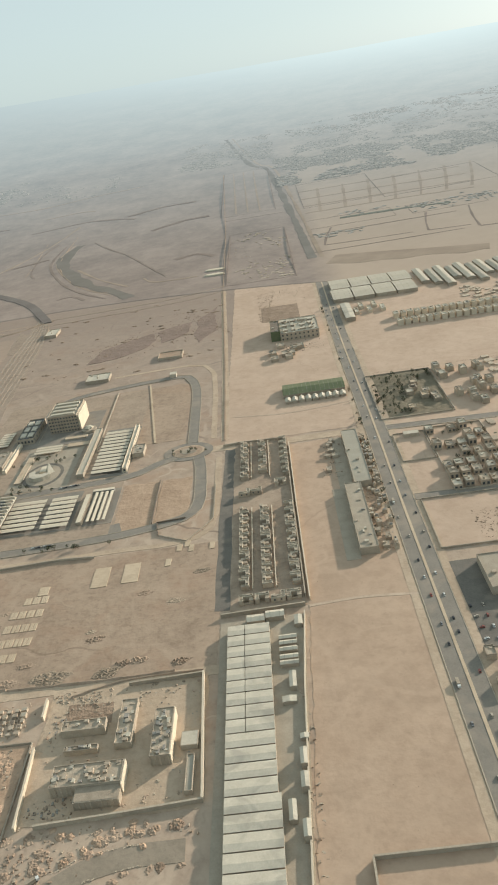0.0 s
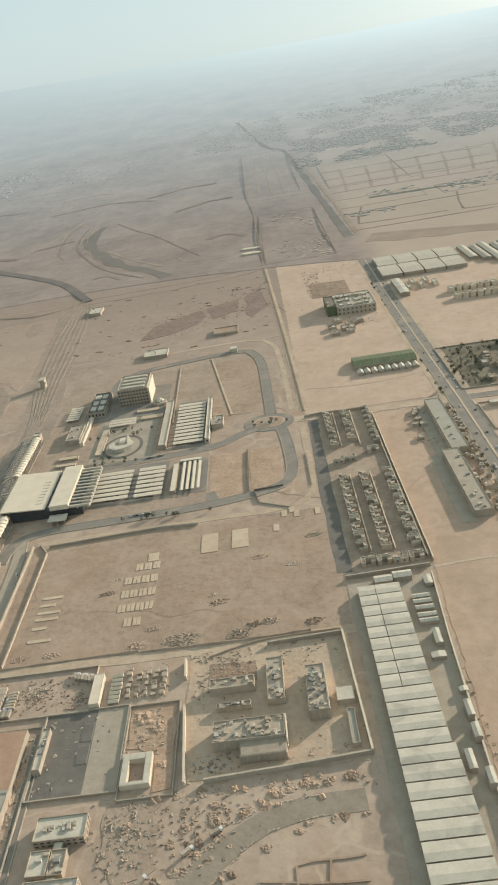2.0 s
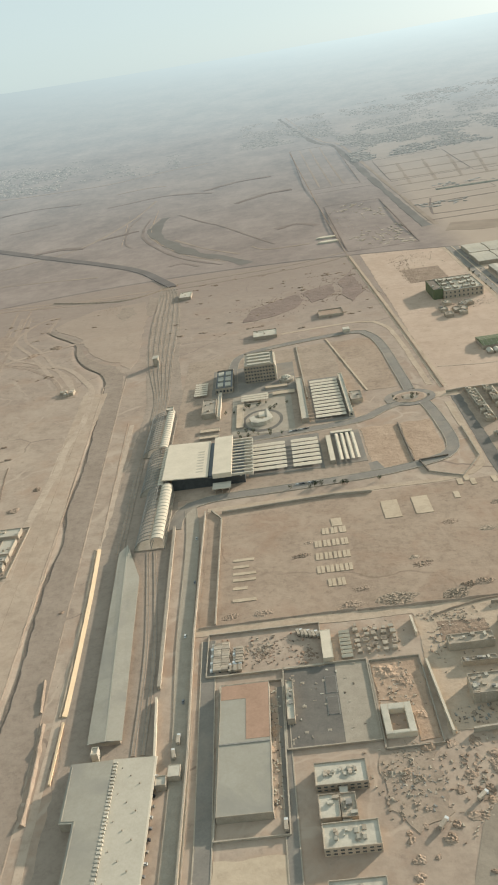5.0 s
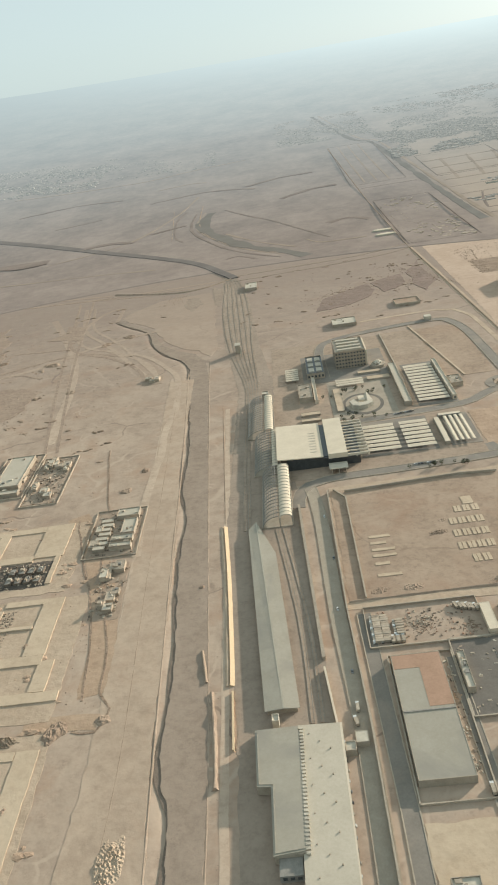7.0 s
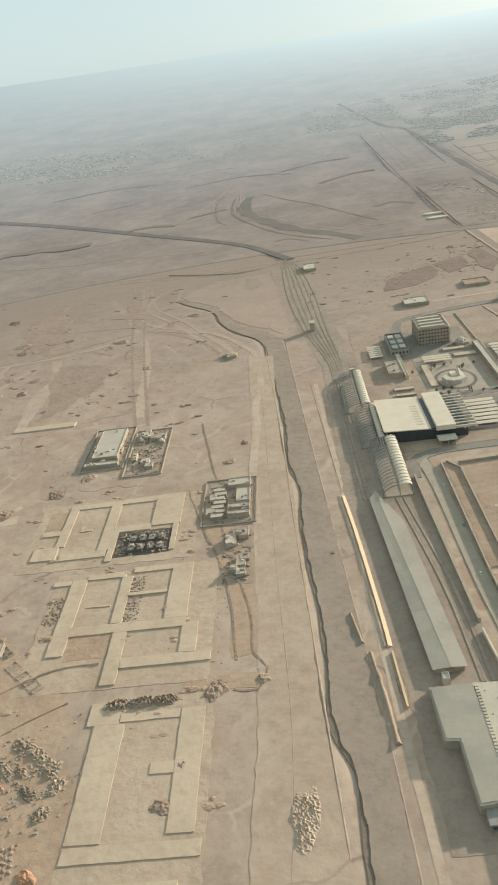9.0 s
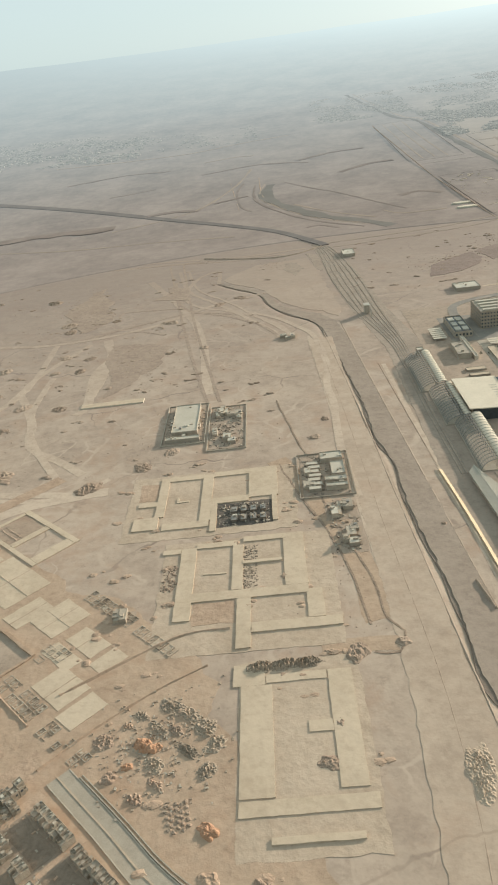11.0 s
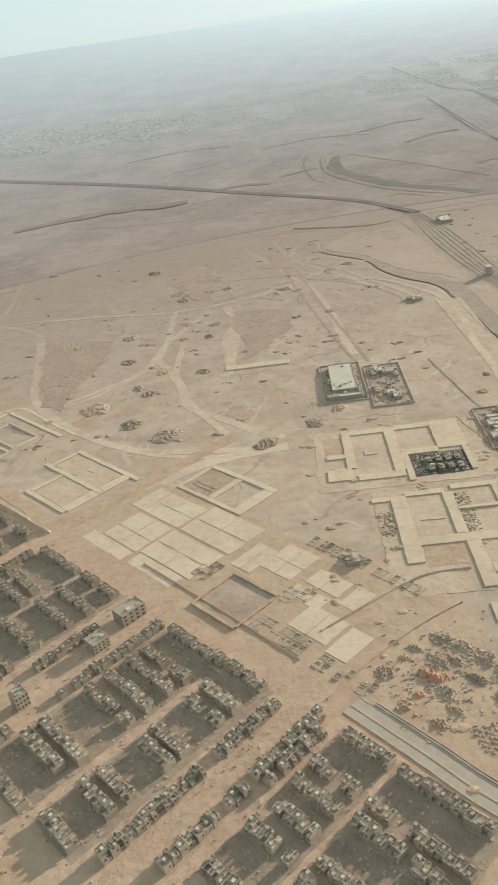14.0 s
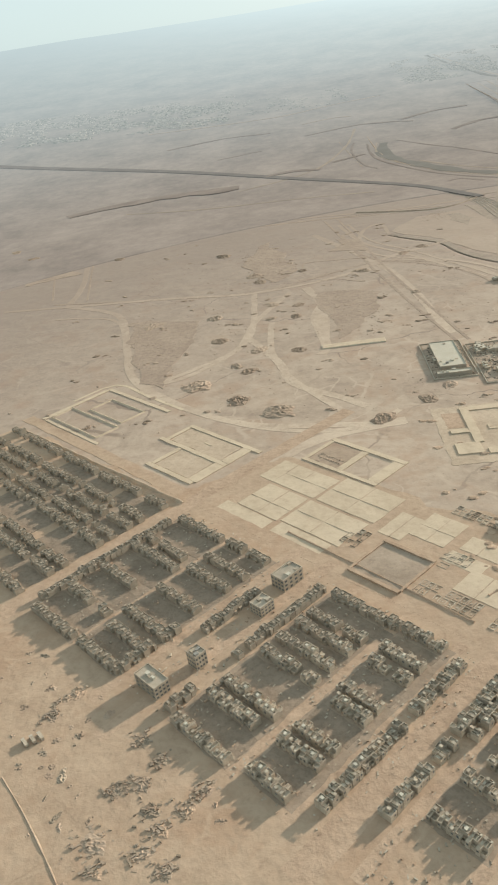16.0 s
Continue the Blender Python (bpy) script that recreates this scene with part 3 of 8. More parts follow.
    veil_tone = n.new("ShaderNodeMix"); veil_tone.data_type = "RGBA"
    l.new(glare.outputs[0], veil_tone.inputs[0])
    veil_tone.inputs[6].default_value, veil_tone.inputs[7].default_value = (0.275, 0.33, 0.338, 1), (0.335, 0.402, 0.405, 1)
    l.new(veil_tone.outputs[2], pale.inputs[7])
    # haze tone is emitted by the land itself, more of it with distance
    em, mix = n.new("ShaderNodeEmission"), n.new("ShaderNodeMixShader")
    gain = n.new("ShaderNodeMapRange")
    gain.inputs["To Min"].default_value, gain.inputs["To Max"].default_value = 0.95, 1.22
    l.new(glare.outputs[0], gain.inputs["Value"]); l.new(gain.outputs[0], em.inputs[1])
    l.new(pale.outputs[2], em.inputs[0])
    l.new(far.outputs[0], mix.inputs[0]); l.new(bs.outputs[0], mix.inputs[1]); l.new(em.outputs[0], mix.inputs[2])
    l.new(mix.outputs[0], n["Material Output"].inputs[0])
    g = Geo()
    na, nr = 120, 120
    for j in range(nr + 1):
        r = 1150 + 3880 * (j / nr) ** 1.3
        for i in range(na + 1):
            a = radians(-65 + 130 * i / na)
            x, y = -300 + r * math.sin(a), r * math.cos(a)
            g.v.append((x, y, land(x, y) + 0.7 + 9 * max(0, j / nr - 0.45) * noise.noise(Vector((x / 500, y / 300, 4.1))) - (3 if j == 0 else 0)))
    for j in range(nr):
        for i in range(na):
            k = j * (na + 1) + i
            g.f.append((k, k + 1, k + na + 2, k + na + 1)[::-1])
    structure("backdrop", g, m, "distant plain of fields and desert with painted haze", "backdrop")


build_backdrop()

M_REDDIRT = soil("reddish_street_dirt", (0.345, 0.245, 0.168), (0.42, 0.308, 0.216), (0.27, 0.188, 0.128), 24, 0.5, 0.5, None, (0.335, 0.218, 0.142))
patch("ground_town_dirt", ragged([town(225, -12), town(205, -78), town(100, -82), town(60, -92), town(-8, -90), town(-40, -70), town(-150, -40), town(-150, 300), town(420, 300), town(420, 8), town(240, 0)], 9.0, 10, 3), M_REDDIRT, 0.075, "reddish trodden dirt round building plots")
# roads with raised kerbs
def rough_line(pts, width):
    """A dirt track's line: short steps that wander a little."""
    out = []
    for a, b in zip(pts[:-1], pts[1:]):
        m = max(1, int(math.hypot(b[0] - a[0], b[1] - a[1]) / 5))
        for j in range(m):
            x, y = a[0] + (b[0] - a[0]) * j / m, a[1] + (b[1] - a[1]) * j / m
            k = noise.noise_vector(Vector((x / 18, y / 18, 2.2))) * width * 0.12
            out.append((x + k.x, y + k.y))
    return out + [tuple(pts[-1])]


def road(name, pts, width, mat, z=0.22, kerb=True, label="worn grey asphalt road", ends=None):
    z = lift(z)
    if not kerb:
        pts = rough_line(pts, width)
        z = 0.02 + 0.5 * (z - 0.1)
    base = tagged(new(name, Geo().strip(pts, width, -0.5, z, ends).mesh(name, mat)), label, "road", "", "structure")
    if kerb:
        g = Geo()
        for side in (-1, 1):
            line = []
            for i, (x, y) in enumerate(pts):
                ax, ay = pts[max(i - 1, 0)]
                bx, by = pts[min(i + 1, len(pts) - 1)]
                d = math.hypot(bx - ax, by - ay) or 1
                line.append((x - (by - ay) / d * width / 2 * side, y + (bx - ax) / d * width / 2 * side))
            g.strip(line, 0.5, -0.5, z + 0.15)
        part("kerb", g, M_CONC, base)
    return base


MAIN = [(69, 120), (68.5, 300), (68.5, 450), (69.5, 590), (69, 848), (72, 1262), (63, 1615), (46, 2026), (26, 2294), (-20, 2411), (-93, 2930)]
main_line = smooth_line(MAIN, 20)
main_road = road("road_main", main_line, 17, M_ASPHALT, 0.24, label="dual carriageway of worn grey asphalt")
part("median", Geo().strip(main_line, 1.6, 0, 0.5), M_PALE, main_road, "raised sandy median")
for k in (-1, 1):
    part("service_lane", Geo().strip([(x + k * 11.5, y) for x, y in main_line if y < 1300], 5, -0.4, 0.18), M_TRACK, main_road, "dusty hard shoulder")
road("road_cross", [(-70, 578), (0, 574), (60, 575)], 11, M_TRACK, 0.2, False, "sand covered cross road")
road("road_cross_east", [(78, 572), (170, 568), (330, 566)], 9, M_ASPHALT, 0.2)
road("road_plot_east", [(78, 455), (135, 453), (300, 448)], 8, M_ASPHALT, 0.2)
road("road_west_track", smooth_line([(-56, 592), (-60, 760), (-73, 1155), (-91, 1678), (-100, 2400)], 30), 7, M_TRACK, 0.2, False, "pale dirt track along a boundary")
loop = smooth_line([(-84, 596), (-85, 640), (-88, 720), (-96, 758), (-112, 772), (-181, 762), (-222, 748), (-236, 722), (-236, 640)], 8)
road("road_loop", loop, 9, M_ASPHALT, 0.22)
road("road_loop_outer", smooth_line([(-66, 600), (-70, 740), (-78, 785), (-100, 805), (-185, 800)], 10), 5, M_TRACK, 0.2, False, "pale service track")
road("road_station_front", smooth_line([(-92, 574), (-112, 562), (-135, 547), (-200, 540), (-240, 536)], 8), 9, M_ASPHALT, 0.24)
road("road_south_loop", smooth_line([(-77, 566), (-74, 540), (-72.5, 492), (-78, 474), (-92, 465), (-131, 456), (-190, 452), (-250, 449), (-268, 436), (-271, 415)], 8), 9, M_ASPHALT, 0.24)
road("road_south_outer", smooth_line([(-60, 560), (-60, 470), (-66, 447), (-84, 437), (-140, 436), (-250, 434)], 8), 5, M_TRACK, 0.22, False, "pale dirt service track")
road("road_rail_side", smooth_line([(-262, 440), (-258, 400), (-256, 300), (-252, 222), (-252, 120)], 12), 8, M_PAVE, 0.22)
road("road_field_south", [(-252, 308), (-160, 307), (-50, 308)], 7, M_TRACK, 0.24, False, "pale dirt track")
# asphalt lane whose dark tone also paints the shadow the houses cast
road("road_housing_side", [(-52, 356), (-52, 470), (-50, 574)], 9, M_DARKASPH, 0.24, False, "asphalt lane beside terraced houses, darkened for their shadow")
road("road_bend", smooth_line([(-146, 140), (-133, 174), (-129.5, 180), (-120.8, 189.3), (-115, 194.6), (-103.6, 201.6), (-92, 204.4), (-80.8, 206.1), (-62, 206.5)], 4), 10.5, M_GRAVEL, 0.2, False, "unfinished gravel road bending round a plot")
road("road_warehouse", [(-243, 300), (-240, 180), (-240, 120)], 7, M_ASPHALT, 0.22)
road("road_warehouse_east", [(-207, 262), (-205, 120)], 5, M_ASPHALT, 0.22)
road("road_town_edge", [town(430, -6), town(200, -6), town(10, -6)], 10, M_REDDIRT, 0.22, False, "wide packed dirt street")
road("road_town_mid", [town(122, -10), town(123, 130)], 6, M_EARTH, 0.22, False, "packed reddish dirt street")
road("road_town_mid_south", [town(101, -8), town(102, 140)], 7, M_EARTH, 0.22, False, "packed reddish dirt street")
road("road_town_cross", [town(211, -150), town(212, -100), town(213, 20), town(213, 140)], 11, M_EARTH, 0.22, False, "packed reddish dirt street")
road("road_town_wide", [town(-1, -8), town(-1, 130)], 12, M_EARTH, 0.22, False, "wide packed dirt street")
paved = smooth_line([(-520, 184), (-515, 178.5), (-494, 156), (-478.5, 138.5), (-464.5, 126.5), (-449, 119), (-430, 114.5), (-400, 112)], 5)
paved_road = road("road_town_paved", paved, 10.5, M_PAVE, 0.26, label="pale grey double street with a low median")
part("median", Geo().strip([(x - 0.3, y - 0.3) for x, y in paved], 0.7, 0, 0.5), M_TRACK, paved_road, "low sandy median")
for off, h in ((6.0, 0.7), (7.4, 0.5)):
    part("barrier", Geo().strip([(x + off * 0.7, y + off * 0.72) for x, y in paved[2:-2]], 0.5, -0.3, h), M_CONC, paved_road, "low concrete barrier")
road("road_station_apron", [(-252, 462), (-215, 460), (-166, 459), (-128, 468)], 13, M_ASPHALT, 0.2, False, "broad grey asphalt apron")

for u in (16, 46, 78, 162, 247, 276, -17, -46):
    road("road_alley", [town(u, 2), town(u, 116)], 5, M_EARTH, 0.2, False, "narrow reddish dirt alley")

# tracks on the open desert
for pts, w in (([(-699, 1132), (-560, 1110), (-471, 1089), (-362, 1093)], 5), ([(-542, 1037), (-521, 925), (-477, 844), (-415, 720)], 4), ([(-530, 1037), (-510, 930), (-466, 850), (-406, 722)], 3),
               ([(-960, 820), (-878, 806), (-753, 786), (-655, 766), (-560, 788), (-497, 842), (-420, 880)], 6), ([(-878, 806), (-806, 747), (-776, 634), (-758, 559), (-718, 501), (-669, 452), (-626, 432), (-560, 420)], 6)):
    road("road_track", smooth_line(pts, 14), w * 1.25, M_TRAIL, 0.1, False, "pale vehicle track across the desert")
for pts, w in (([(-599, 762), (-584, 696), (-587, 598)], 8), ([(-580, 1000), (-504, 784), (-479, 574)], 7), ([(-657, 623), (-630, 558), (-617, 505), (-587, 475), (-564, 449)], 6), ([(-727, 538), (-699, 554), (-657, 623), (-655, 766)], 5),
               ([(-927, 1155), (-882, 913), (-878, 806)], 6), ([(-690, 330), (-627, 387), (-592, 411), (-540, 420)], 9), ([(-372, 690), (-366, 502), (-360, 351), (-352, 223), (-354, 120)], 2.6),
               ([(-384, 700), (-378, 502), (-374, 351), (-370, 223), (-374, 120)], 2.4), ([(-325, 600), (-318, 410), (-312, 220), (-308, 120)], 3)):
    road("road_track", smooth_line(pts, 14), w * 1.25, M_TRAIL, 0.1, False, "pale vehicle track across the desert")

for pts, w, mat in (([(-1009, 1163), (-917, 1160), (-774, 1132), (-648, 1100), (-564, 1090), (-474, 1070), (-403, 1061)], 4, M_ROUGH), ([(-899, 822), (-789, 794), (-687, 772), (-624, 776), (-573, 802), (-507, 827), (-447, 792)], 4, M_ROUGH),
                    ([(-880, 761), (-837, 750), (-801, 722), (-778, 640), (-760, 561)], 4, M_TRAIL), ([(-579, 708), (-593, 660), (-586, 584), (-592, 560)], 9, M_TRAIL), ([(-761, 562), (-739, 521), (-696, 474), (-652, 439), (-606, 419), (-566, 418), (-542, 438)], 5, M_TRAIL),
                    ([(-742, 533), (-707, 558), (-667, 597), (-652, 667), (-616, 751)], 6, M_TRAIL), ([(-578, 438), (-620, 520), (-635, 586), (-635, 660)], 6, M_TRAIL), ([(-484, 946), (-487, 1013), (-511, 993), (-526, 910), (-505, 851), (-457, 809), (-416, 754), (-398, 695)], 5, M_TRAIL),
                    ([(-542, 979), (-536, 900), (-514, 838), (-466, 796), (-426, 742), (-411, 692)], 4, M_ROUGH), ([(-560, 1076), (-521, 805), (-497, 656), (-478, 554)], 3, M_ROUGH), ([(-541, 1079), (-508, 807), (-485, 658), (-468, 555)], 3, M_ROUGH),
                    ([(-598, 841), (-596, 862), (-560, 858), (-518, 851)], 3, M_ROUGH), ([(-802, 522), (-770, 547), (-735, 512), (-704, 480)], 3, M_PALE), ([(-666, 770), (-628, 774), (-571, 780), (-535, 756)], 3, M_ROUGH),
                    ([(-787, 1146), (-687, 1110), (-597, 1095), (-485, 1084), (-393, 1072)], 5, M_ROUGH), ([(-906, 842), (-944, 1010), (-958, 1145), (-913, 1149), (-886, 982), (-858, 822)], 2.5, M_ROUGH)):
    road("road_track", smooth_line(pts, 12), w, mat, 0.14, False, "worn vehicle track across the desert")
patch("ground_plateau", ragged([(-478, 962), (-466, 984), (-436, 1024), (-400, 1028), (-366, 1032), (-354, 966), (-349, 860), (-345, 775), (-352, 752), (-364, 779), (-386, 798), (-406, 828), (-418, 864), (-428, 890), (-450, 918), (-468, 936)], 5, 14, 2), M_PLATEAU, 0.13, "smooth sand plateau above a dry riverbed")
for pts in ([(-399, 977), (-394, 1018), (-380, 1012), (-373, 977), (-386, 945)], [(-363, 1060), (-347, 1040), (-345, 951), (-356, 962)]):
    patch("ground_dark_spread", ragged(pts, 4, 6, 3), M_WADI, 0.17, "dark gravel spread on sand")
road("road_bank_track", smooth_line([(-374, 380), (-378, 451), (-375.5, 525), (-377.4, 570), (-373, 619), (-379, 696), (-394, 735), (-415, 772), (-440, 800)], 12), 6, M_TRAIL, 0.18, False, "pale worn track along a riverbank")
stream_line = [(x + 0.8 * math.sin(y / 9.0), y) for x, y in STREAM]
structure("stream_thread", Geo().strip(stream_line, 3.4, -2.6, -0.3), M_WETBED, "dark damp thread of a stream", "water")
for line in ([(-422, 434), (-410, 386), (-391, 323), (-383, 259)], [(-405, 422), (-390, 350), (-378, 297), (-374, 262), (-368, 252), (-372, 238), (-384, 240)], [(-421, 545), (-408, 470), (-402, 440)]):
    structure("trench", Geo().strip(rough_line(smooth_line(line, 5), 9), 1.2, -0.4, 0.17), M_PIT, "narrow dark trench in the sand", "trench")
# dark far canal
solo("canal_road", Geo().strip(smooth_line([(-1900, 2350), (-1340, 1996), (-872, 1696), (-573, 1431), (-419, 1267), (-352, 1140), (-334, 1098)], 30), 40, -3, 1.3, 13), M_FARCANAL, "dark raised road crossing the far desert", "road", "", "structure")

def far_strip(name, pts, w, mat, label, category, z=1.4, ends=None):
    """A strip that follows the rising far land."""
    line = smooth_line(pts, 12)
    z = lift(0.05 * z)
    g = Geo()
    for i, (x, y) in enumerate(line):
        a, b = line[max(i - 1, 0)], line[min(i + 1, len(line) - 1)]
        d = math.hypot(b[0] - a[0], b[1] - a[1]) or 1
        q = w / 2 * (1 + 0.7 * noise.noise(Vector((x / 40, y / 40, 7.7))))
        nx, ny = -(b[1] - a[1]) / d * q, (b[0] - a[0]) / d * q
        far = min(1, max(0, (math.hypot(x + 300, y) - 1150) / 12))
        h = land(x, y) + 0.16 + 0.72 * far + z
        g.v += [(x + nx, y + ny, h), (x - nx, y - ny, h), (x - nx, y - ny, h - 3), (x + nx, y + ny, h - 3)]
        if i:
            k = 4 * i
            g.f += [(k - 4, k - 3, k + 1, k), (k - 3, k - 2, k + 2, k + 1), (k - 1, k - 4, k, k + 3)]
    structure(name, g, mat, label, category)


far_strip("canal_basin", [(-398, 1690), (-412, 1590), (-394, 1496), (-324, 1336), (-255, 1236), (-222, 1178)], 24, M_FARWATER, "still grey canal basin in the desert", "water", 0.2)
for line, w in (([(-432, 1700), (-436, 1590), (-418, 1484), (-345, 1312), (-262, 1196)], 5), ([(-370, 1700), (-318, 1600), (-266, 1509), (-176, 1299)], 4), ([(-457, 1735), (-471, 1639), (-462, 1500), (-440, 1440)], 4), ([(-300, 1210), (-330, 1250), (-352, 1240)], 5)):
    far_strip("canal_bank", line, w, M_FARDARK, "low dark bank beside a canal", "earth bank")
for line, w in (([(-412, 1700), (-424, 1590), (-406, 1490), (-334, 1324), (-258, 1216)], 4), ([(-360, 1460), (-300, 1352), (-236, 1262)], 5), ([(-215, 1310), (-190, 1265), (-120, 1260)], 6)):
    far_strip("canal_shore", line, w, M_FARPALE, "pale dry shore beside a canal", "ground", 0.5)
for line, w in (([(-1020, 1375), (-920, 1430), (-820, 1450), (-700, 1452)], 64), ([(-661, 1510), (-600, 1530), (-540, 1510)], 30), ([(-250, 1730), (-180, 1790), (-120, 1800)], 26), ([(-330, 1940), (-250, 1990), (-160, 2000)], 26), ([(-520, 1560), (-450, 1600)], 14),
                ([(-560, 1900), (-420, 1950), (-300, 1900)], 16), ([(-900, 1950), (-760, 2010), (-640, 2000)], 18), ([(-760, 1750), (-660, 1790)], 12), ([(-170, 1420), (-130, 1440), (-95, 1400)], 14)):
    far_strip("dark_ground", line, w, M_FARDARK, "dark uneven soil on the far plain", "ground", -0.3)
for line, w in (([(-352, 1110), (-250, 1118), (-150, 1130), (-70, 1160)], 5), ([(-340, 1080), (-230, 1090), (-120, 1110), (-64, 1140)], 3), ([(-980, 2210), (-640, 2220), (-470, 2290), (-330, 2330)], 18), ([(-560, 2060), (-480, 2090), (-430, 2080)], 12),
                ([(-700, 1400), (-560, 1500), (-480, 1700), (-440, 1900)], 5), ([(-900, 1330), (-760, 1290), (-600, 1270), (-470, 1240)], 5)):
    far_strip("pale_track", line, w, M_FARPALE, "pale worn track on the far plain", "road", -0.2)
far_strip("road_far", [(72, 1262), (63, 1615), (46, 2026), (26, 2294), (-20, 2411), (-93, 2930)], 13, M_FARROAD, "dark main road fading into painted haze", "road", 1.0)
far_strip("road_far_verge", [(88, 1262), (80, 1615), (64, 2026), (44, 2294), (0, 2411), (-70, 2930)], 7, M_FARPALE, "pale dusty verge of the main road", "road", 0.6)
road("road_spoil", smooth_line([(-424, 440), (-402, 390), (-384, 323), (-378, 262)], 8), 15, M_REDDIRT, 0.06, False, "reddish spoil spread along trenches")
road("road_spoil", smooth_line([(-408, 245), (-380, 246), (-362, 240)], 6), 10, M_REDDIRT, 0.06, False, "reddish spoil spread along trenches")
for pts, w in (([(-2, 351), (28, 353), (61, 350)], 2.2), ([(-50, 640), (0, 632), (58, 640)], 2.2)):
    road("road_wheel_track", smooth_line(pts, 9), w, M_TRAIL, 0.36, False, "faint wheel track across bare ground")

# ---- walls and fences ----
def wall(pts, h, mat, thick=0.5, label="plain rendered boundary wall", name="boundary_wall", posts=False):
    ob = thing(name, pts[0][0], pts[0][1], label, "wall", "", 0, 0)
    ob.matrix_basis = Matrix.Identity(4)
    for a, b in zip(pts[:-1], pts[1:]):
        part("panel", Geo().strip([a, b], thick, -0.4, h), mat, ob)
    part("coping", Geo().strip(pts, thick + 0.25, h, h + 0.18), mat, ob)
    return ob


rb0 = random.Random(3)
slope = thing("rail_embankment", 0, 0, "smooth cream embankment along the railway", "embankment", "", 0, 0)
foot = smooth_line([(-316.4, 402), (-312.1, 346), (-308.1, 274), (-307.6, 258)], 10)
g = Geo()
for i, (x, y) in enumerate(foot):
    g.v += [(x - 1.2, y, -0.4), (x - 1.2, y, 0.25), (x - 3.3, y, 1.1), (x - 3.3, y, -0.4)]
    if i:
        k = 4 * i
        g.f += [(k - 4 + j, k + j, k + j + 1, k - 3 + j)[::-1] for j in range(3)]
g.f += [(0, 1, 2, 3), tuple(4 * len(foot) - 4 + j for j in (3, 2, 1, 0))]
part("slope", g, M_OCHRE, slope)
part("back_fill", Geo().ridge([(x - 4.6, y) for x, y in foot], 3.0, 0.7, rb0), M_TRACK, slope, "brown soil heaped behind the embankment")
wall([(-309.5, 254), (-308, 219)], 1.0, M_OCHRE, 0.7, "low cream boundary wall along the railway")
wall([(-270.8, 416), (-269.4, 374), (-265.7, 269)], 2.2, M_CONC, 1.4, "broad concrete retaining wall beside the tracks")
wall([(-266, 262), (-263, 225)], 2.4, M_WALL, 0.7, "short pale wall beside the tracks")
wall([(-251.2, 430), (-251, 305.4), (-248.7, 224), (-248.6, 120)], 2.4, M_CONC)
wall([(-247.2, 432), (-240, 420), (-240, 312)], 1.4, M_CONC, 0.6, "low block wall round a bare field")
wall([(-240, 428), (-164, 433), (-140, 431)], 1.6, M_CONC, 0.6, "low block wall round a bare field")
wall([(-59.5, 305.5), (-56.1, 228)], 2.8, M_WALL, 0.8, "tall cream compound wall")
wall([(-59.5, 305.5), (-98, 303.7)], 2.2, M_CONC, 0.7, "grey compound wall")
wall([(-56.1, 228), (-90, 225.5), (-128, 223.4)], 2.4, M_CONC, 0.7, "grey compound wall with open top")
wall([(-136.2, 223), (-138.6, 267)], 2.6, M_WALL, 0.8, "tall cream compound wall")
wall([(-139.2, 286), (-139.8, 299)], 2.6, M_WALL, 0.8, "short tall cream compound wall")
wall([(-4.9, 345), (-8.5, 290), (-13.8, 160), (-15.5, 112)], 2.2, M_WALL, 0.5)
wall([(-2.6, 566), (-2.2, 470), (-1.0, 356)], 2.6, M_WALL, 0.5)
wall([(-5.0, 566), (-4.4, 470), (-3.4, 360)], 2.6, M_CONC, 0.5)
wall([(-57, 578), (-44, 580), (-6, 578)], 2.0, M_CONC, 0.5)
wall([(-52, 350), (-4, 352)], 2.4, M_CONC, 0.6)
wall([(-56, 592), (-60, 760), (-73, 1150), (-78, 1560), (-95, 2300)], 0.7, M_BROWN, 0.7, "long low boundary wall")
wall([(10.5, 193.6), (60, 194)], 2.4, M_CONC, 0.6)
wall([(10.5, 193.6), (10.2, 140)], 2.4, M_CONC, 0.6)
wall([(-105.4, 531), (-105.2, 466)], 1.3, M_DARK, 0.7, "dark hedge like fence between plots")
wall([(-98.7, 449), (-101.5, 466), (-81, 468)], 1.2, M_DARK, 0.6, "dark hedge like fence between plots")
wall([(-61, 512), (-60.9, 462), (-78, 437), (-98.7, 449)], 0.7, M_CONC, 0.5, "low kerb wall")
wall([(-172, 748), (-170, 606)], 0.9, M_CONC, 0.8, "low kerb wall")
wall([(-140, 760), (-118, 606)], 0.5, M_PALE, 1.5, "low pale earth kerb")
for x0, x1, y0, y1 in ((-205.8, -165.8, 224, 273.4), (-243, -186, 272.8, 304), (-165, -141, 219, 272), (81, 150, 390, 450.5), (80, 104.5, 507.5, 556), (106, 150, 456, 560), (77, 138, 588, 692),
                       (-236, -206.5, 184, 266), (-510, -477, 480, 554), (-474.5, -445.5, 464, 543), (-410, -375, 383, 442)):
    wall([(x0, y0), (x1, y0), (x1, y1), (x0, y1), (x0, y0)], 0.8 if x0 < -370 else 1.0, M_CONC, 0.4, "grey block wall round a yard")
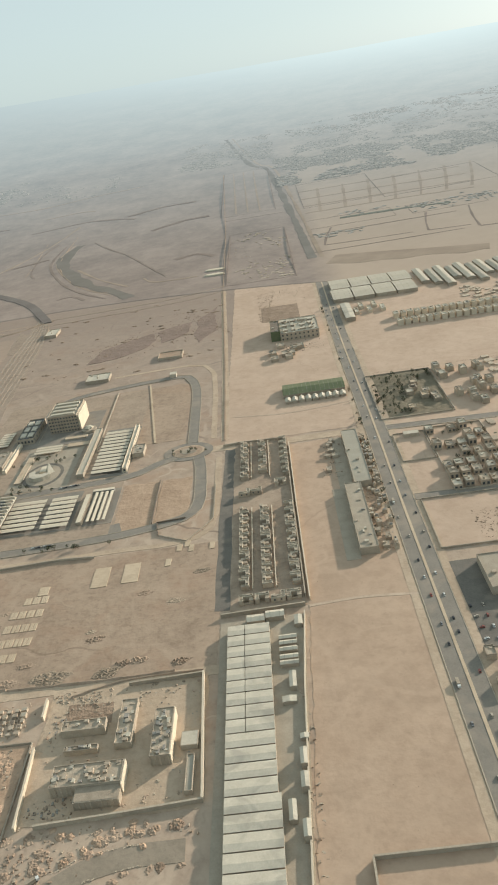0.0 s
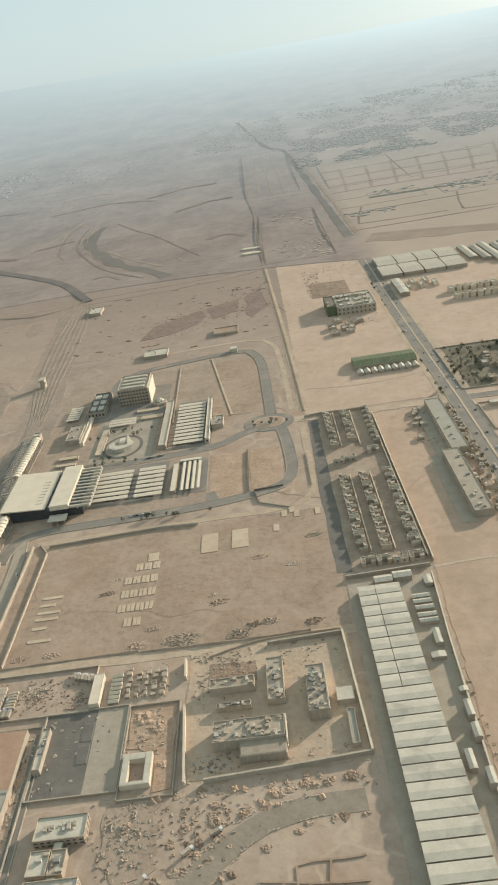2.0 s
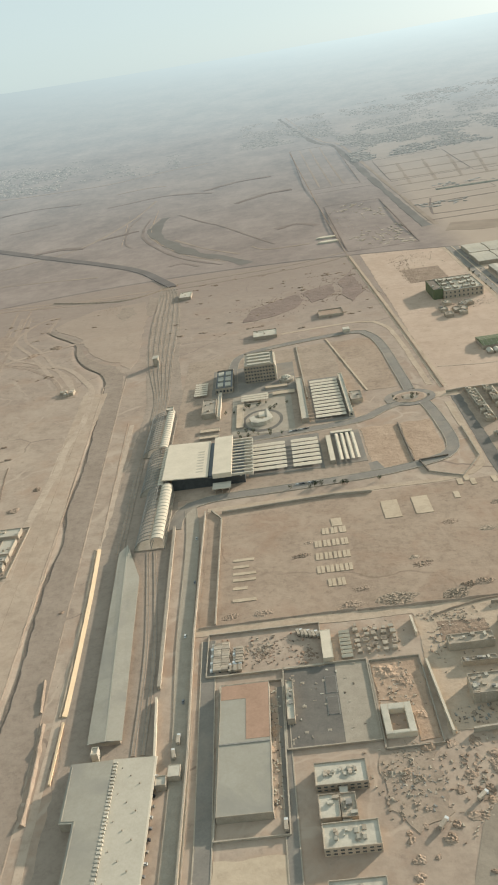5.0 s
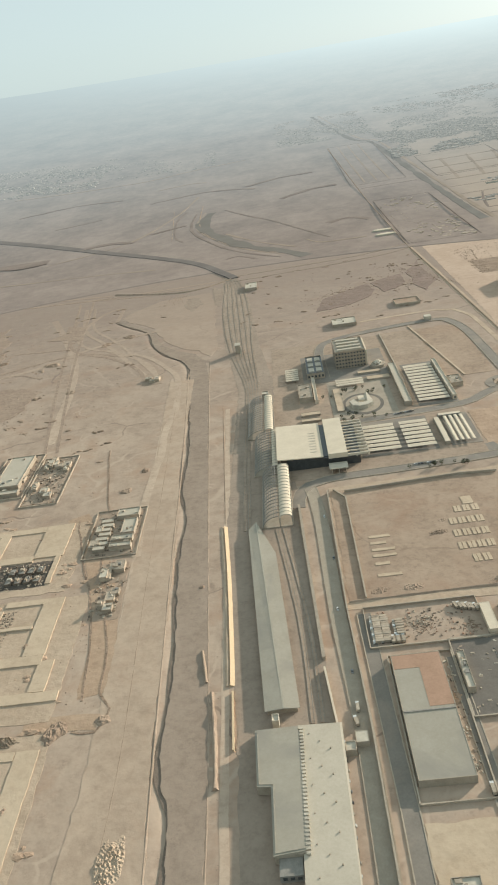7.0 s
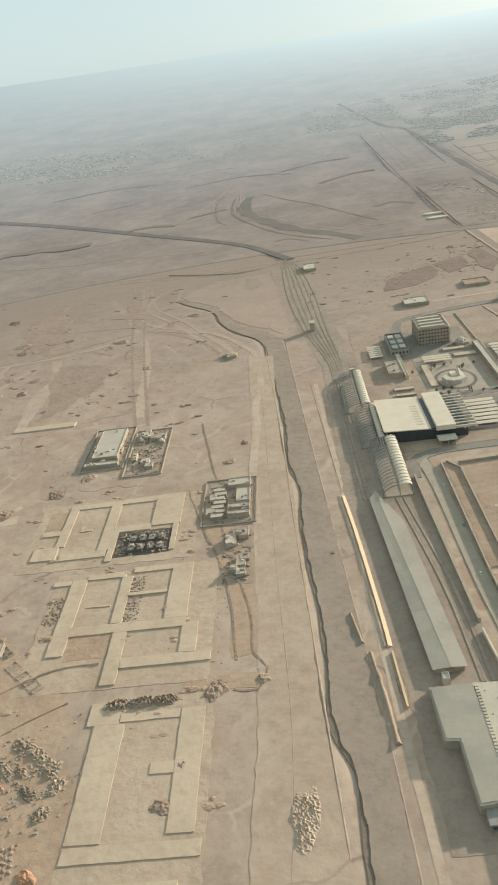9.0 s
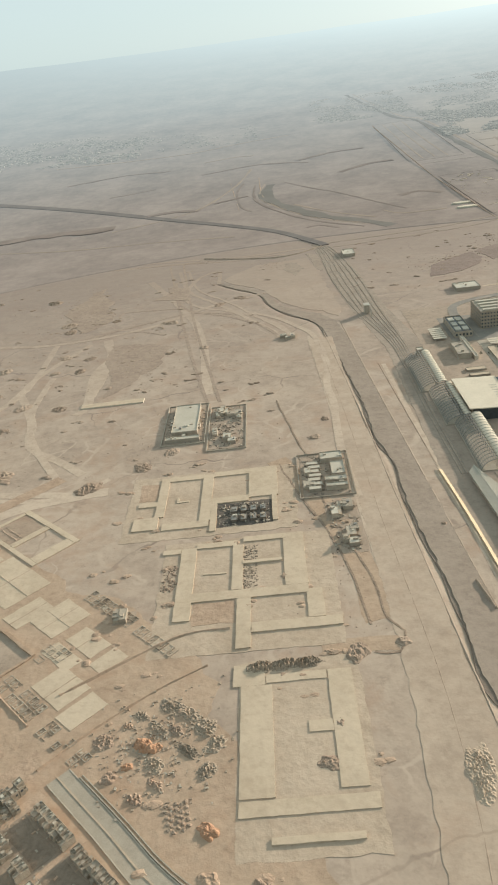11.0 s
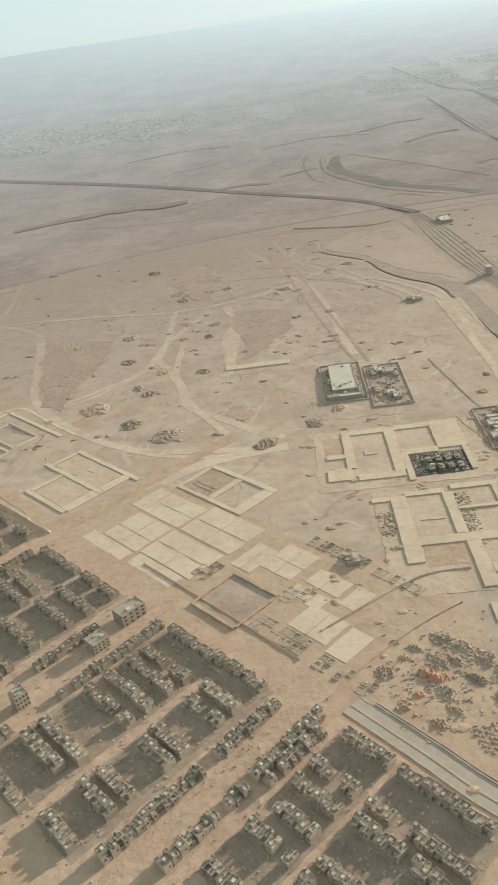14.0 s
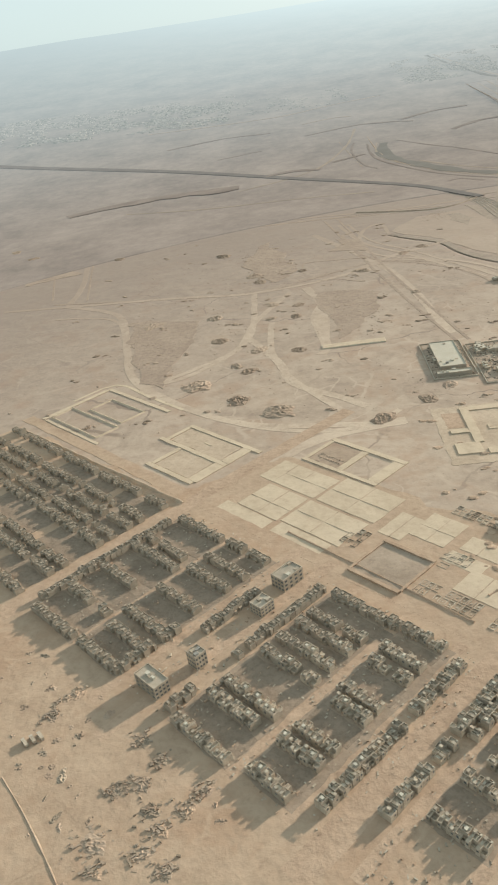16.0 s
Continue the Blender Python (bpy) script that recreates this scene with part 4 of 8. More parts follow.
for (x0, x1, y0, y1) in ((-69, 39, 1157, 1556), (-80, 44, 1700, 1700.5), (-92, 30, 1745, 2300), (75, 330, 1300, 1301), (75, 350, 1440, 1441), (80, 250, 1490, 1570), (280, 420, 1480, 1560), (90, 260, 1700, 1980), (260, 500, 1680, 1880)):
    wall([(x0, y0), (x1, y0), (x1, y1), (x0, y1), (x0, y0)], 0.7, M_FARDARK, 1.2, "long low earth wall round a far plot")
# earth banks
rb = random.Random(5)
def bank(pts, w, h, mat=M_TRACK, label="low uneven bank of loose earth", step=4.0):
    solo("earth_bank", Geo().ridge(smooth_line(pts, step), w, h, rb), mat, label, "earth bank")


bank([(-349, 736), (-338.6, 546), (-328.5, 374), (-323.4, 289), (-319, 218), (-316.6, 150), (-316, 110)], 1.4, 0.12, M_BED)
bank([(-329, 604), (-319, 406)], 1.2, 0.12, M_BROWN)
bank([(-376.6, 695), (-368.7, 502), (-363.7, 351), (-358, 223), (-359.5, 154), (-364, 110)], 1.2, 0.12, M_BROWN)
bank([(-368.7, 708), (-356.4, 499), (-351.3, 379), (-346.4, 284), (-343.2, 221), (-339.2, 152)], 1.4, 0.22, M_BED)
bank([(-512, 1102), (-404, 1057), (-339, 1095)], 5, 1.4, M_BED, "low earth dam across the plain", 10)
bank([(-326, 285), (-322.5, 262)], 2.8, 1.6, M_BED, "rough stony bank beside the tracks")
bank([(-319.5, 255), (-316.5, 225), (-315, 200)], 2.8, 1.5, M_BED, "rough stony bank beside the tracks")
bank([(-465, 1466), (-487, 1762)], 4, 0.9, M_BROWN, "far raised canal bank")
bank([(-423, 1782), (-412, 1535), (-339, 1333), (-251, 1220)], 5, 1.0, M_BROWN, "far raised canal bank", 20)
bank([(-165, 311), (-120, 310), (-75, 311)], 2.2, 1.2, M_BED, "rough earth bank beside a field")
bank([(-249, 311), (-200, 312), (-166, 312)], 1.8, 0.9, M_BED, "rough earth bank beside a field")
bank([(-128, 300), (-100, 308), (-60, 309)], 1.6, 1.0, M_BED)
bank([(-530, 230), (-480, 262), (-452, 266)], 2.0, 0.9, M_EARTH)
bank([town(140, -14), town(60, -13), town(20, -12)], 1.6, 0.8, M_EARTH)
bank([town(407, 8), town(216, 2)], 3.2, 1.9, M_TRACK, "high bank of earth along the housing edge")
bank([(-742, 147), (-728, 130), (-712, 108), (-700, 90)], 1.2, 0.35, M_BROWN)

# ---- buildings ----
def block(name, x0, x1, y0, y1, h, mat_wall, mat_roof, label, category="building", turn=0.0, floors=0, bays=(), parapet=0.7, clutter=0, seed=1, group="", sides="swe"):
    """A flat-roofed building: walls, roof deck, parapets, windows and rooftop units. It stands round its own middle."""
    cx, cy, w, d = (x0 + x1) / 2, (y0 + y1) / 2, (x1 - x0) / 2, (y1 - y0) / 2
    rng = random.Random(seed)
    ob = thing(name, cx, cy, label, category, group, turn)
    part("wall", Geo().box(-w, w, -d, d, -0.5, h), mat_wall, ob)
    deck = part("roof", Geo().box(-w + 0.3, w - 0.3, -d + 0.3, d - 0.3, h, h + 0.12), mat_roof, ob)
    if parapet:
        t = 0.3
        g = Geo()
        for a in ((-w, w, -d, -d + t), (-w, w, d - t, d), (-w, -w + t, -d + t, d - t), (w - t, w, -d + t, d - t)):
            g.box(*a, h, h + parapet)
        part("parapet", g, mat_wall, deck)
    if floors:
        fh = h / floors
        for k in range(floors):
            z0, z1 = k * fh + fh * 0.34, k * fh + fh * 0.78
            for side in sides:
                n = bays[0] if side in "sn" else bays[1]
                span = w if side in "sn" else d
                for i in range(n):
                    c = -span + (i + 0.5) * 2 * span / n
                    q = min(0.8, span / n * 0.55)
                    if side == "s":
                        part("window", Geo().box(c - q, c + q, -d - 0.03, -d + 0.1, z0, z1), M_GLASS, ob)
                    elif side == "n":
                        part("window", Geo().box(c - q, c + q, d - 0.1, d + 0.03, z0, z1), M_GLASS, ob)
                    elif side == "e":
                        part("window", Geo().box(w - 0.1, w + 0.03, c - q, c + q, z0, z1), M_GLASS, ob)
                    else:
                        part("window", Geo().box(-w - 0.03, -w + 0.1, c - q, c + q, z0, z1), M_GLASS, ob)
    for i in range(clutter):
        a, b = rng.uniform(-w + 1.2, w - 1.2), rng.uniform(-d + 1.2, d - 1.2)
        s, t2, hh = rng.uniform(0.4, 1.3), rng.uniform(0.4, 1.3), rng.uniform(0.4, 1.6)
        part("roof_unit", Geo().box(a - s, a + s, b - t2, b + t2, h + 0.1, h + hh), rng.choice((M_CONC, M_WHITE, M_STEEL, M_DUSTY)), deck)
    return ob


def shed(name, x0, x1, y0, y1, h, rise, mat_roof, label, along="x", split=0.5, turn=0.0, mat_wall=None, seams=0, group=""):
    """A hall with a pitched roof, eaves and roof seams."""
    cx, cy, w, d = (x0 + x1) / 2, (y0 + y1) / 2, (x1 - x0) / 2, (y1 - y0) / 2
    ob = thing(name, cx, cy, label, "shed", group, turn)
    part("wall", Geo().box(-w + 0.2, w - 0.2, -d + 0.2, d - 0.2, -0.5, h), mat_wall or M_CONC, ob)
    deck = part("roof", Geo().gable(-w, w, -d, d, h, h + rise, along, split), mat_roof, ob)
    if seams:
        for i in range(seams):
            if along == "x":
                x = -w + (i + 0.5) * 2 * w / seams
                g = Geo().add([(x - 0.08, -d, h + 0.03), (x + 0.08, -d, h + 0.03), (x + 0.08, -d + 2 * d * split, h + rise + 0.12), (x - 0.08, -d + 2 * d * split, h + rise + 0.12), (x + 0.08, d, h + 0.03), (x - 0.08, d, h + 0.03)], [(0, 1, 2, 3), (3, 2, 4, 5)])
            else:
                y = -d + (i + 0.5) * 2 * d / seams
                g = Geo().add([(-w, y - 0.08, h + 0.03), (-w + 2 * w * split, y - 0.08, h + rise + 0.12), (-w + 2 * w * split, y + 0.08, h + rise + 0.12), (-w, y + 0.08, h + 0.03), (w, y - 0.08, h + 0.03), (w, y + 0.08, h + 0.03)], [(0, 1, 2, 3), (1, 4, 5, 2)])
            part("roof_seam", g, M_STEEL, deck)
    return ob


# station hall
hall = thing("station_hall", -250, 492, "large railway station hall with a broad pale roof", "station")
part("wall", Geo().box(-26, 26, -24, 26, -0.5, 8.5), M_GLASS, hall, "dark glazed hall walls")
part("roof", Geo().add([(-33, -24.5, 10.2), (0, -26, 9.4), (0, 32.5, 9.4), (-33, 33.5, 10.2), (-33, -24.5, 9.5), (0, -26, 8.7), (0, 32.5, 8.7), (-33, 33.5, 9.5)],
                       [(0, 1, 2, 3), (7, 6, 5, 4), (0, 4, 5, 1), (2, 6, 7, 3), (3, 7, 4, 0), (1, 5, 6, 2)]), M_CREAM, hall, "broad pale roof")
part("gutter", Geo().box(0.1, 3.4, -26, 32, 7.4, 7.9), M_GLASS, hall, "sunken dark glazed strip")
part("raised_roof", Geo().box(3.5, 17, -27, 34, 7.5, 11.2), M_CREAM, hall, "raised cream roof section")
for i in range(12):
    y = -26 + i * 5.1
    part("louvre", Geo().box(17.2, 32, y - 0.55, y + 0.55, 7.6, 9.2), M_WHITE, hall, "white roof louvre")
part("edge_beam", Geo().box(31, 32.4, -27, 32, 6.8, 7.6), M_WHITE, hall)
part("edge_beam", Geo().box(23, 23.8, -27, 32, 6.9, 7.6), M_WHITE, hall)
part("entrance_canopy", Geo().box(3, 16, -37, -28, 4.0, 4.6), M_WHITE, hall, "white entrance canopy")
for i in range(6):
    for y in (-22.5, 30):
        part("column", Geo().tube(-31 + i * 6, y, -0.4, 9.2, 0.45, n=8), M_CONC, hall)
for i in range(3):
    for y in (-35.5, -30):
        part("canopy_column", Geo().tube(4.5 + i * 5, y, -0.4, 4, 0.3, n=8), M_CONC, hall)
for i in range(8):
    part("roof_light", Geo().box(-9, -4, -18 + i * 4.6, -16.6 + i * 4.6, 9.5, 9.68), M_PALESHEET, hall)


def platform_canopy(x0, x1, y0, y1, h, reach=10.0):
    """A vaulted canopy with proud ribs over slender columns, and an open frame beside it."""
    ob = thing("platform_canopy", (x0 + x1) / 2, (y0 + y1) / 2, "vaulted pale platform canopy with proud white ribs", "canopy", "platform canopies")
    w, d = (x1 - x0) / 2, (y1 - y0) / 2
    part("vault", Geo().vault(-w, w, -d, d, h, w * 0.6, 12), M_CREAM, ob)
    n = int(2 * d / 4.2)
    for i in range(n + 1):
        y = -d + i * 2 * d / n
        part("rib", Geo().vault(-w - 0.25, w + 0.25, y - 0.25, y + 0.25, h, w * 0.6 + 0.3, 10, 0.5), M_WHITE, ob)
        for x in (-w, w):
            part("column", Geo().tube(x, y, -0.4, h, 0.22, n=6), M_STEEL, ob)
        hoop = [(-w - reach * math.sin(k * math.pi / 16), (h + w * 0.4) * math.cos(k * math.pi / 16) + 0.4) for k in range(9)]
        g = Geo()
        for (xa, za), (xb, zb) in zip(hoop[:-1], hoop[1:]):
            g.add([(xa, y - 0.25, za), (xa, y + 0.25, za), (xb, y + 0.25, zb), (xb, y - 0.25, zb), (xa, y - 0.25, za - 0.4), (xa, y + 0.25, za - 0.4), (xb, y + 0.25, zb - 0.4), (xb, y - 0.25, zb - 0.4)],
                  [(0, 1, 2, 3), (7, 6, 5, 4), (0, 3, 7, 4), (1, 5, 6, 2)])
        part("hoop", g, M_STEEL, ob)
    for x, z in [(-w - reach * math.sin(k * math.pi / 20), (h + w * 0.4) * math.cos(k * math.pi / 20) + 0.42) for k in range(1, 10)]:
        part("purlin", Geo().box(x - 0.2, x + 0.2, -d, d, z - 0.1, z + 0.1), M_STEEL, ob)
    part("platform", Geo().box(-w - reach - 0.5, w + 0.5, -d, d, -0.4, 0.7), M_CONC, ob, "raised concrete platform")


platform_canopy(-292, -285, 528, 600, 6.6, 14)
platform_canopy(-283.5, -275.5, 394, 464, 6.6, 11)
platform_canopy(-287, -282.2, 465, 527, 6.4, 13)
block("platform_tower", -294, -288, 607, 614, 6, M_CONC, M_WHITE, "small pale block at a platform end", seed=3)

# train shed
shed_ob = thing("train_shed", -291, 315.4, "very long grey metal train shed with a pitched roof", "shed", "", 0.0, -0.3)
s0 = -79.0
part("wall", Geo().slab([(-11.6, 73), (-7.6, 79), (3.4, 45), (11.2, s0 + 1.5), (-2.2, s0 + 1.5)][::-1], -0.5, 3.6), M_CONC, shed_ob)
shed_roof = part("roof", Geo().add([(-12.4, 74.5, 3.7), (-7.6, 81.5, 4.5), (5.2, s0, 4.5), (-3.2, s0, 3.7), (4.2, 45.5, 3.7), (12.4, s0 + 0.5, 3.7)],
                       [(0, 3, 2, 1), (1, 2, 5, 4)]), M_SHEET, shed_ob, "grey metal roof")
part("roof_underside", Geo().slab([(-12.4, 74.5), (-7.6, 81.5), (4.2, 45.5), (12.4, s0 + 0.5), (-3.2, s0)][::-1], 3.5, 3.66), M_SHEET, shed_ob)
part("ridge_cap", Geo().add([(-7.9, 81.4, 4.52), (-7.3, 81.4, 4.58), (5.5, s0, 4.58), (4.9, s0, 4.52)], [(0, 3, 2, 1)]), M_PALESHEET, shed_roof)
for i in range(22):
    t = (i + 0.5) / 22
    y = 40 - t * 117
    xl, xr = -9 + 5.6 * t, 4.8 + 7.2 * t
    xm = -3.4 + 8.4 * t
    part("roof_seam", Geo().add([(xl, y, 3.78), (xl, y + 0.12, 3.78), (xm, y + 0.12, 4.56), (xm, y, 4.56), (xr, y + 0.12, 3.78), (xr, y, 3.78)], [(0, 3, 2, 1), (3, 5, 4, 2)]), M_SHEET, shed_roof)

# depot
depot = thing("rail_depot", -280, 182.4, "broad railway depot with stepped grey metal roofs", "depot")
part("wall", Geo().slab([(-17.5, 41), (-17.5, 13.5), (-11.5, 13), (-11, -17), (0, -17), (0, 41)], -0.5, 5.0), M_CONC, depot)
part("high_roof", Geo().slab([(-18.3, 41.8), (-17.3, 12.8), (-11.8, 12.3), (-11.3, -17.6), (2.0, -16), (0.2, 42)], 5.0, 5.5), M_SHEET, depot, "dark grey high roof")
part("low_wall", Geo().box(0, 17, -75, 42.5, -0.5, 3.9), M_CONC, depot)
part("low_roof", Geo().add([(-1, -76, 4.7), (18.5, -76, 3.95), (17.8, 43, 3.95), (0, 43, 4.7)], [(0, 1, 2, 3)]), M_PALESHEET, depot, "pale low roof")
part("low_eave", Geo().box(17.2, 18.8, -76, 43, 3.5, 3.93), M_CREAM, depot)
for x in (7.5, 13.5):
    part("gutter", Geo().box(x - 0.2, x + 0.2, -75, 42.5, 4.2 - x * 0.02, 4.52 - x * 0.03), M_STEEL, depot)
for i in range(34):
    part("skylight", Geo().box(0.6, 2.2, 40 - i * 1.75, 41 - i * 1.75, 4.65, 5.7), M_WHITE, depot)
for i in range(26):
    part("roof_vent", Geo().tube(4.5 + (i % 3) * 4.2, 38 - i * 4.3, 4.0, 4.8, 0.3, n=8), M_CONC, depot)
for i in range(14):
    part("bay_door", Geo().box(17.0, 17.25, 36 - i * 8, 40 - i * 8, 0, 2.8), M_WHITE, depot)
part("rear_block", Geo().box(-9.5, -1, -24, -17, -0.5, 3.4), M_STEEL, depot)
for i in range(3):
    part("rear_window", Geo().box(-8.4 + i * 2.6, -6.8 + i * 2.6, -24.1, -23.9, 1.2, 2.6), M_GLASS, depot)
part("roof_rim", Geo().strip([(-17.4, 40.9), (-16.4, 13.7), (-10.9, 13.2), (-10.4, -16.6), (1.2, -15.2)], 0.35, 5.5, 5.75), M_SHEET, depot)
block("pump_block", -291, -288, 229, 233, 4.4, M_WHITE, M_WHITE, "small white block between two halls", seed=2)
block("gate_house", -261, -256.5, 210.5, 215.5, 2.8, M_CONC, M_WHITE, "small pale gate house with a flat roof", seed=4)
block("gate_canopy", -256.3, -251, 214.5, 220.5, 3.0, M_CONC, M_WHITE, "small flat roofed gate canopy", parapet=0.2)

# tracks
for i in range(8):
    tr = thing("railway_track", -300, 640, "railway track on grey ballast", "railway track", "railway tracks", 0, 0)
    tr.matrix_basis = Matrix.Identity(4)
    line = [(-351 + 2.6 * i, 1112), (-345 + 4.6 * i, 1050), (-341 + 6.4 * i, 900), (-328 + 4.8 * i, 760), (-311 + 2.6 * i, 660), (-308 + 2.2 * i, 606)]
    if i < 2:
        line += [(-308 + 3.0 * i, 500), (-306 + 3.0 * i, 394)]
    elif i > 5:
        line = [(-286 + 4.5 * (i - 6), 392), (-276 + 4.5 * (i - 6), 300), (-273.5 + 4.5 * (i - 6), 230)]
    line = smooth_line(line, 14)
    for k in (-0.75, 0.75):
        part("rail", Geo().strip([(a + k, b) for a, b in line], 0.2, 0.05, 0.4 + 0.004 * i), M_STEEL, tr)
    part("sleeper_bed", Geo().strip(line, 2.2, -0.2, 0.3 + 0.006 * i), M_BED, tr, "brown sleeper bed")
gan = thing("signal_gantry", -319, 752, "tall signal box tower beside the tracks", "tower")
part("shaft", Geo().box(-2.5, 2.5, -4, 4, -0.5, 9), M_CONC, gan)
part("roof", Geo().box(-3, 3, -4.5, 4.5, 9, 9.6), M_WHITE, gan)
part("stair", Geo().add([(2.6, -16, -0.3), (4, -16, -0.3), (4, -4, 7), (2.6, -4, 7), (2.6, -16, -0.6), (4, -16, -0.6), (4, -4, 6.4), (2.6, -4, 6.4)], [(0, 1, 2, 3), (7, 6, 5, 4), (0, 4, 5, 1), (1, 5, 6, 2), (2, 6, 7, 3), (3, 7, 4, 0)]), M_CONC, gan)

# parking canopies
def shade_rows(x0, x1, y0, y1, n, label="row of pale car park shade roofs", along="x", h=2.6):
    pitch = (y1 - y0) / n if along == "x" else (x1 - x0) / n
    for i in range(n):
        if along == "x":
            ob = thing("parking_canopy", (x0 + x1) / 2, y0 + (i + 0.5) * pitch, label, "car park canopy", "car park shade roofs")
            w = (x1 - x0) / 2
            part("roof", Geo().gable(-w, w, -pitch * 0.36, pitch * 0.36, h, h + 0.35, "x", 0.7), M_CREAM, ob)
            for k in range(5):
                x = -w + (k + 0.5) * 2 * w / 5
                part("post", Geo().box(x - 0.1, x + 0.1, -0.1, 0.1, -0.4, h), M_STEEL, ob)
        else:
            ob = thing("parking_canopy", x0 + (i + 0.5) * pitch, (y0 + y1) / 2, label, "car park canopy", "car park shade roofs")
            d = (y1 - y0) / 2
            part("roof", Geo().gable(-pitch * 0.33, pitch * 0.33, -d, d, h, h + 0.35, "y", 0.3), M_CREAM, ob)
            for k in range(5):
                y = -d + (k + 0.5) * 2 * d / 5
                part("post", Geo().box(-0.1, 0.1, y - 0.1, y + 0.1, -0.4, h), M_STEEL, ob)


shade_rows(-220, -193.5, 477, 523, 7)
shade_rows(-189, -168.5, 476, 523, 7)
shade_rows(-166, -141.5, 556, 641, 12)
shade_rows(-156, -140, 478, 522, 4, along="y")
block("end_canopy", -158, -141, 523.5, 527.5, 2.8, M_STEEL, M_CREAM, "pale roof across the end of a car park", "canopy", parapet=0)
shade_rows(-272, -260, 640, 672, 6)
shade_rows(-228, -204, 612, 628, 3)
block("lot_office", -139.5, -136, 556, 645, 4, M_WALL, M_WHITE, "long narrow white roofed building", floors=1, bays=(1, 16))
block("kiosk_block", -162.5, -158.5, 478, 521, 2.8, M_CONC, M_CREAM, "long narrow pale roofed walkway beside a car park", parapet=0)
block("small_office", -135, -125, 582, 600, 3.5, M_CONC, M_CONC, "low grey block with roof plant", clutter=5, seed=8)

# office and plaza
office = block("station_office", -224, -196, 661, 699, 16, M_DUSTY, M_SHEET, "five storey office block with rows of dark windows", floors=5, bays=(10, 10), parapet=1.0)
for i in range(4):
    part("roof_bar", Geo().box(-11, 11, -16 + i * 9, -12 + i * 9, 16.1, 17.6), M_PALESHEET, office)
# east face paler than the other walls: sunlight put into its colour
part("side_wing", Geo().box(14.1, 15.6, -18, 18, -0.4, 15.5), M_CREAM, office, "end wall painted cream as the sunlit side")
sq = block("low_square_block", -252, -236, 644, 692, 5, M_CONC, M_GLASS, "low square block with white frame and dark courts", floors=1, bays=(5, 6), parapet=1.0)
for i in range(3):
    for j in range(2):
        part("roof_box", Geo().box(-6 + j * 7, -1 + j * 7, -19 + i * 14, -10 + i * 14, 5.1, 6.2), M_WHITE, sq)
dome = thing("dome_hall", -186, 656, "low round white dome beside the office block", "dome")
part("drum", Geo().tube(0, 0, -0.4, 3, 7, n=20), M_CONC, dome)
part("dome", Geo().lump(0, 0, 3, 4.6, 4.6, 3, random.Random(1), 14), M_WHITE, dome)
oval = thing("oval_plaza", -210, 572, "oval paved plaza with a curved white pavilion", "plaza")
for k, (r, m) in enumerate(((1.0, M_PAVE), (0.86, M_DARKASPH), (0.72, M_PAVE))):
    g = Geo()
    a = [2 * math.pi * i / 36 for i in range(36)]
    g.slab([(20 * r * math.cos(t), 26 * r * math.sin(t)) for t in a], -0.3, 0.35 + 0.12 * k)
    part("ring", g, m, oval)
part("pavilion", Geo().slab([(-9, -9), (-4, -12), (3, -11), (8, -6), (5, -3), (0, -5), (-5, -3), (-7, 3), (-11, 0)], 0.4, 4.0), M_WHITE, oval, "curved white pavilion")
part("sail", Geo().add([(4, -2, 0.5), (9, 4, 0.5), (4, 10, 7), (0, 6, 0.5)], [(0, 1, 2), (1, 3, 2), (3, 0, 2), (0, 3, 1)]), M_WHITE, oval, "pointed white sail")
part("pavilion_tail", Geo().box(-3, 2, 2, 12, 0.4, 3), M_CREAM, oval)
block("plant_house", -262, -250, 590, 622, 4.5, M_CONC, M_CONC, "low grey plant building", clutter=6, seed=5)
block("plant_house", -249, -246, 585, 640, 3.0, M_WALL, M_WHITE, "narrow white roofed service building")
block("side_pavilion", -178, -172, 556, 650, 3.5, M_CONC, M_PALESHEET, "long low grey roofed walkway building")
block("north_lodge", -216, -190, 790, 812, 3.2, M_CONC, M_WHITE, "low white roofed lodge beyond the loop road", clutter=3)
block("white_hut", -120, -113, 772, 780, 4.0, M_WHITE, M_WHITE, "small white gate hut", parapet=0.2)
block("ruin_block", -140, -112, 838, 860, 2.2, M_CONC, M_BROWN, "low ruined block walls", parapet=1.0)
block("yard_hut", -316, -300, 1010, 1040, 3.5, M_CONC, M_WHITE, "small pale hut beside rail yard", clutter=2)
for (x0, x1, y0, y1) in ((-262, -246, 560, 566), (-262, -246, 548, 553), (-206, -186, 640, 646), (-200, -180, 622, 630), (-232, -226, 560, 610)):
    block("garden_wall_block", x0, x1, y0, y1, 1.4, M_CONC, M_PALE, "low planter block in station gardens", "planter", parapet=0.3)
rb2 = thing("roundabout", -86.5, 579, "oval roundabout with a planted dark island", "roundabout")
for r, m, z in ((1.0, M_ASPHALT, 0.3), (0.66, M_TRACK, 0.5), (0.56, M_BROWN, 0.62), (0.34, M_PAVE, 0.75)):
    part("ring", Geo().slab([(21 * r * math.cos(2 * math.pi * i / 40), 17 * r * math.sin(2 * math.pi * i / 40)) for i in range(40)], -0.3, z), m, rb2)

# warehouse and offices south
wh = block("warehouse", -235, -212.5, 192, 262.5, 3.8, M_CONC, M_SHEET, "big warehouse with grey and rust coloured roof halves", parapet=0.25)
part("rust_panel", Geo().box(0.5, 10.9, 2, 34.9, 3.94, 4.0), M_RUST, wh, "rust coloured roof half")
part("rust_panel", Geo().box(-10.9, 0.5, 26, 34.9, 3.94, 4.0), M_RUST, wh, "rust coloured roof half")
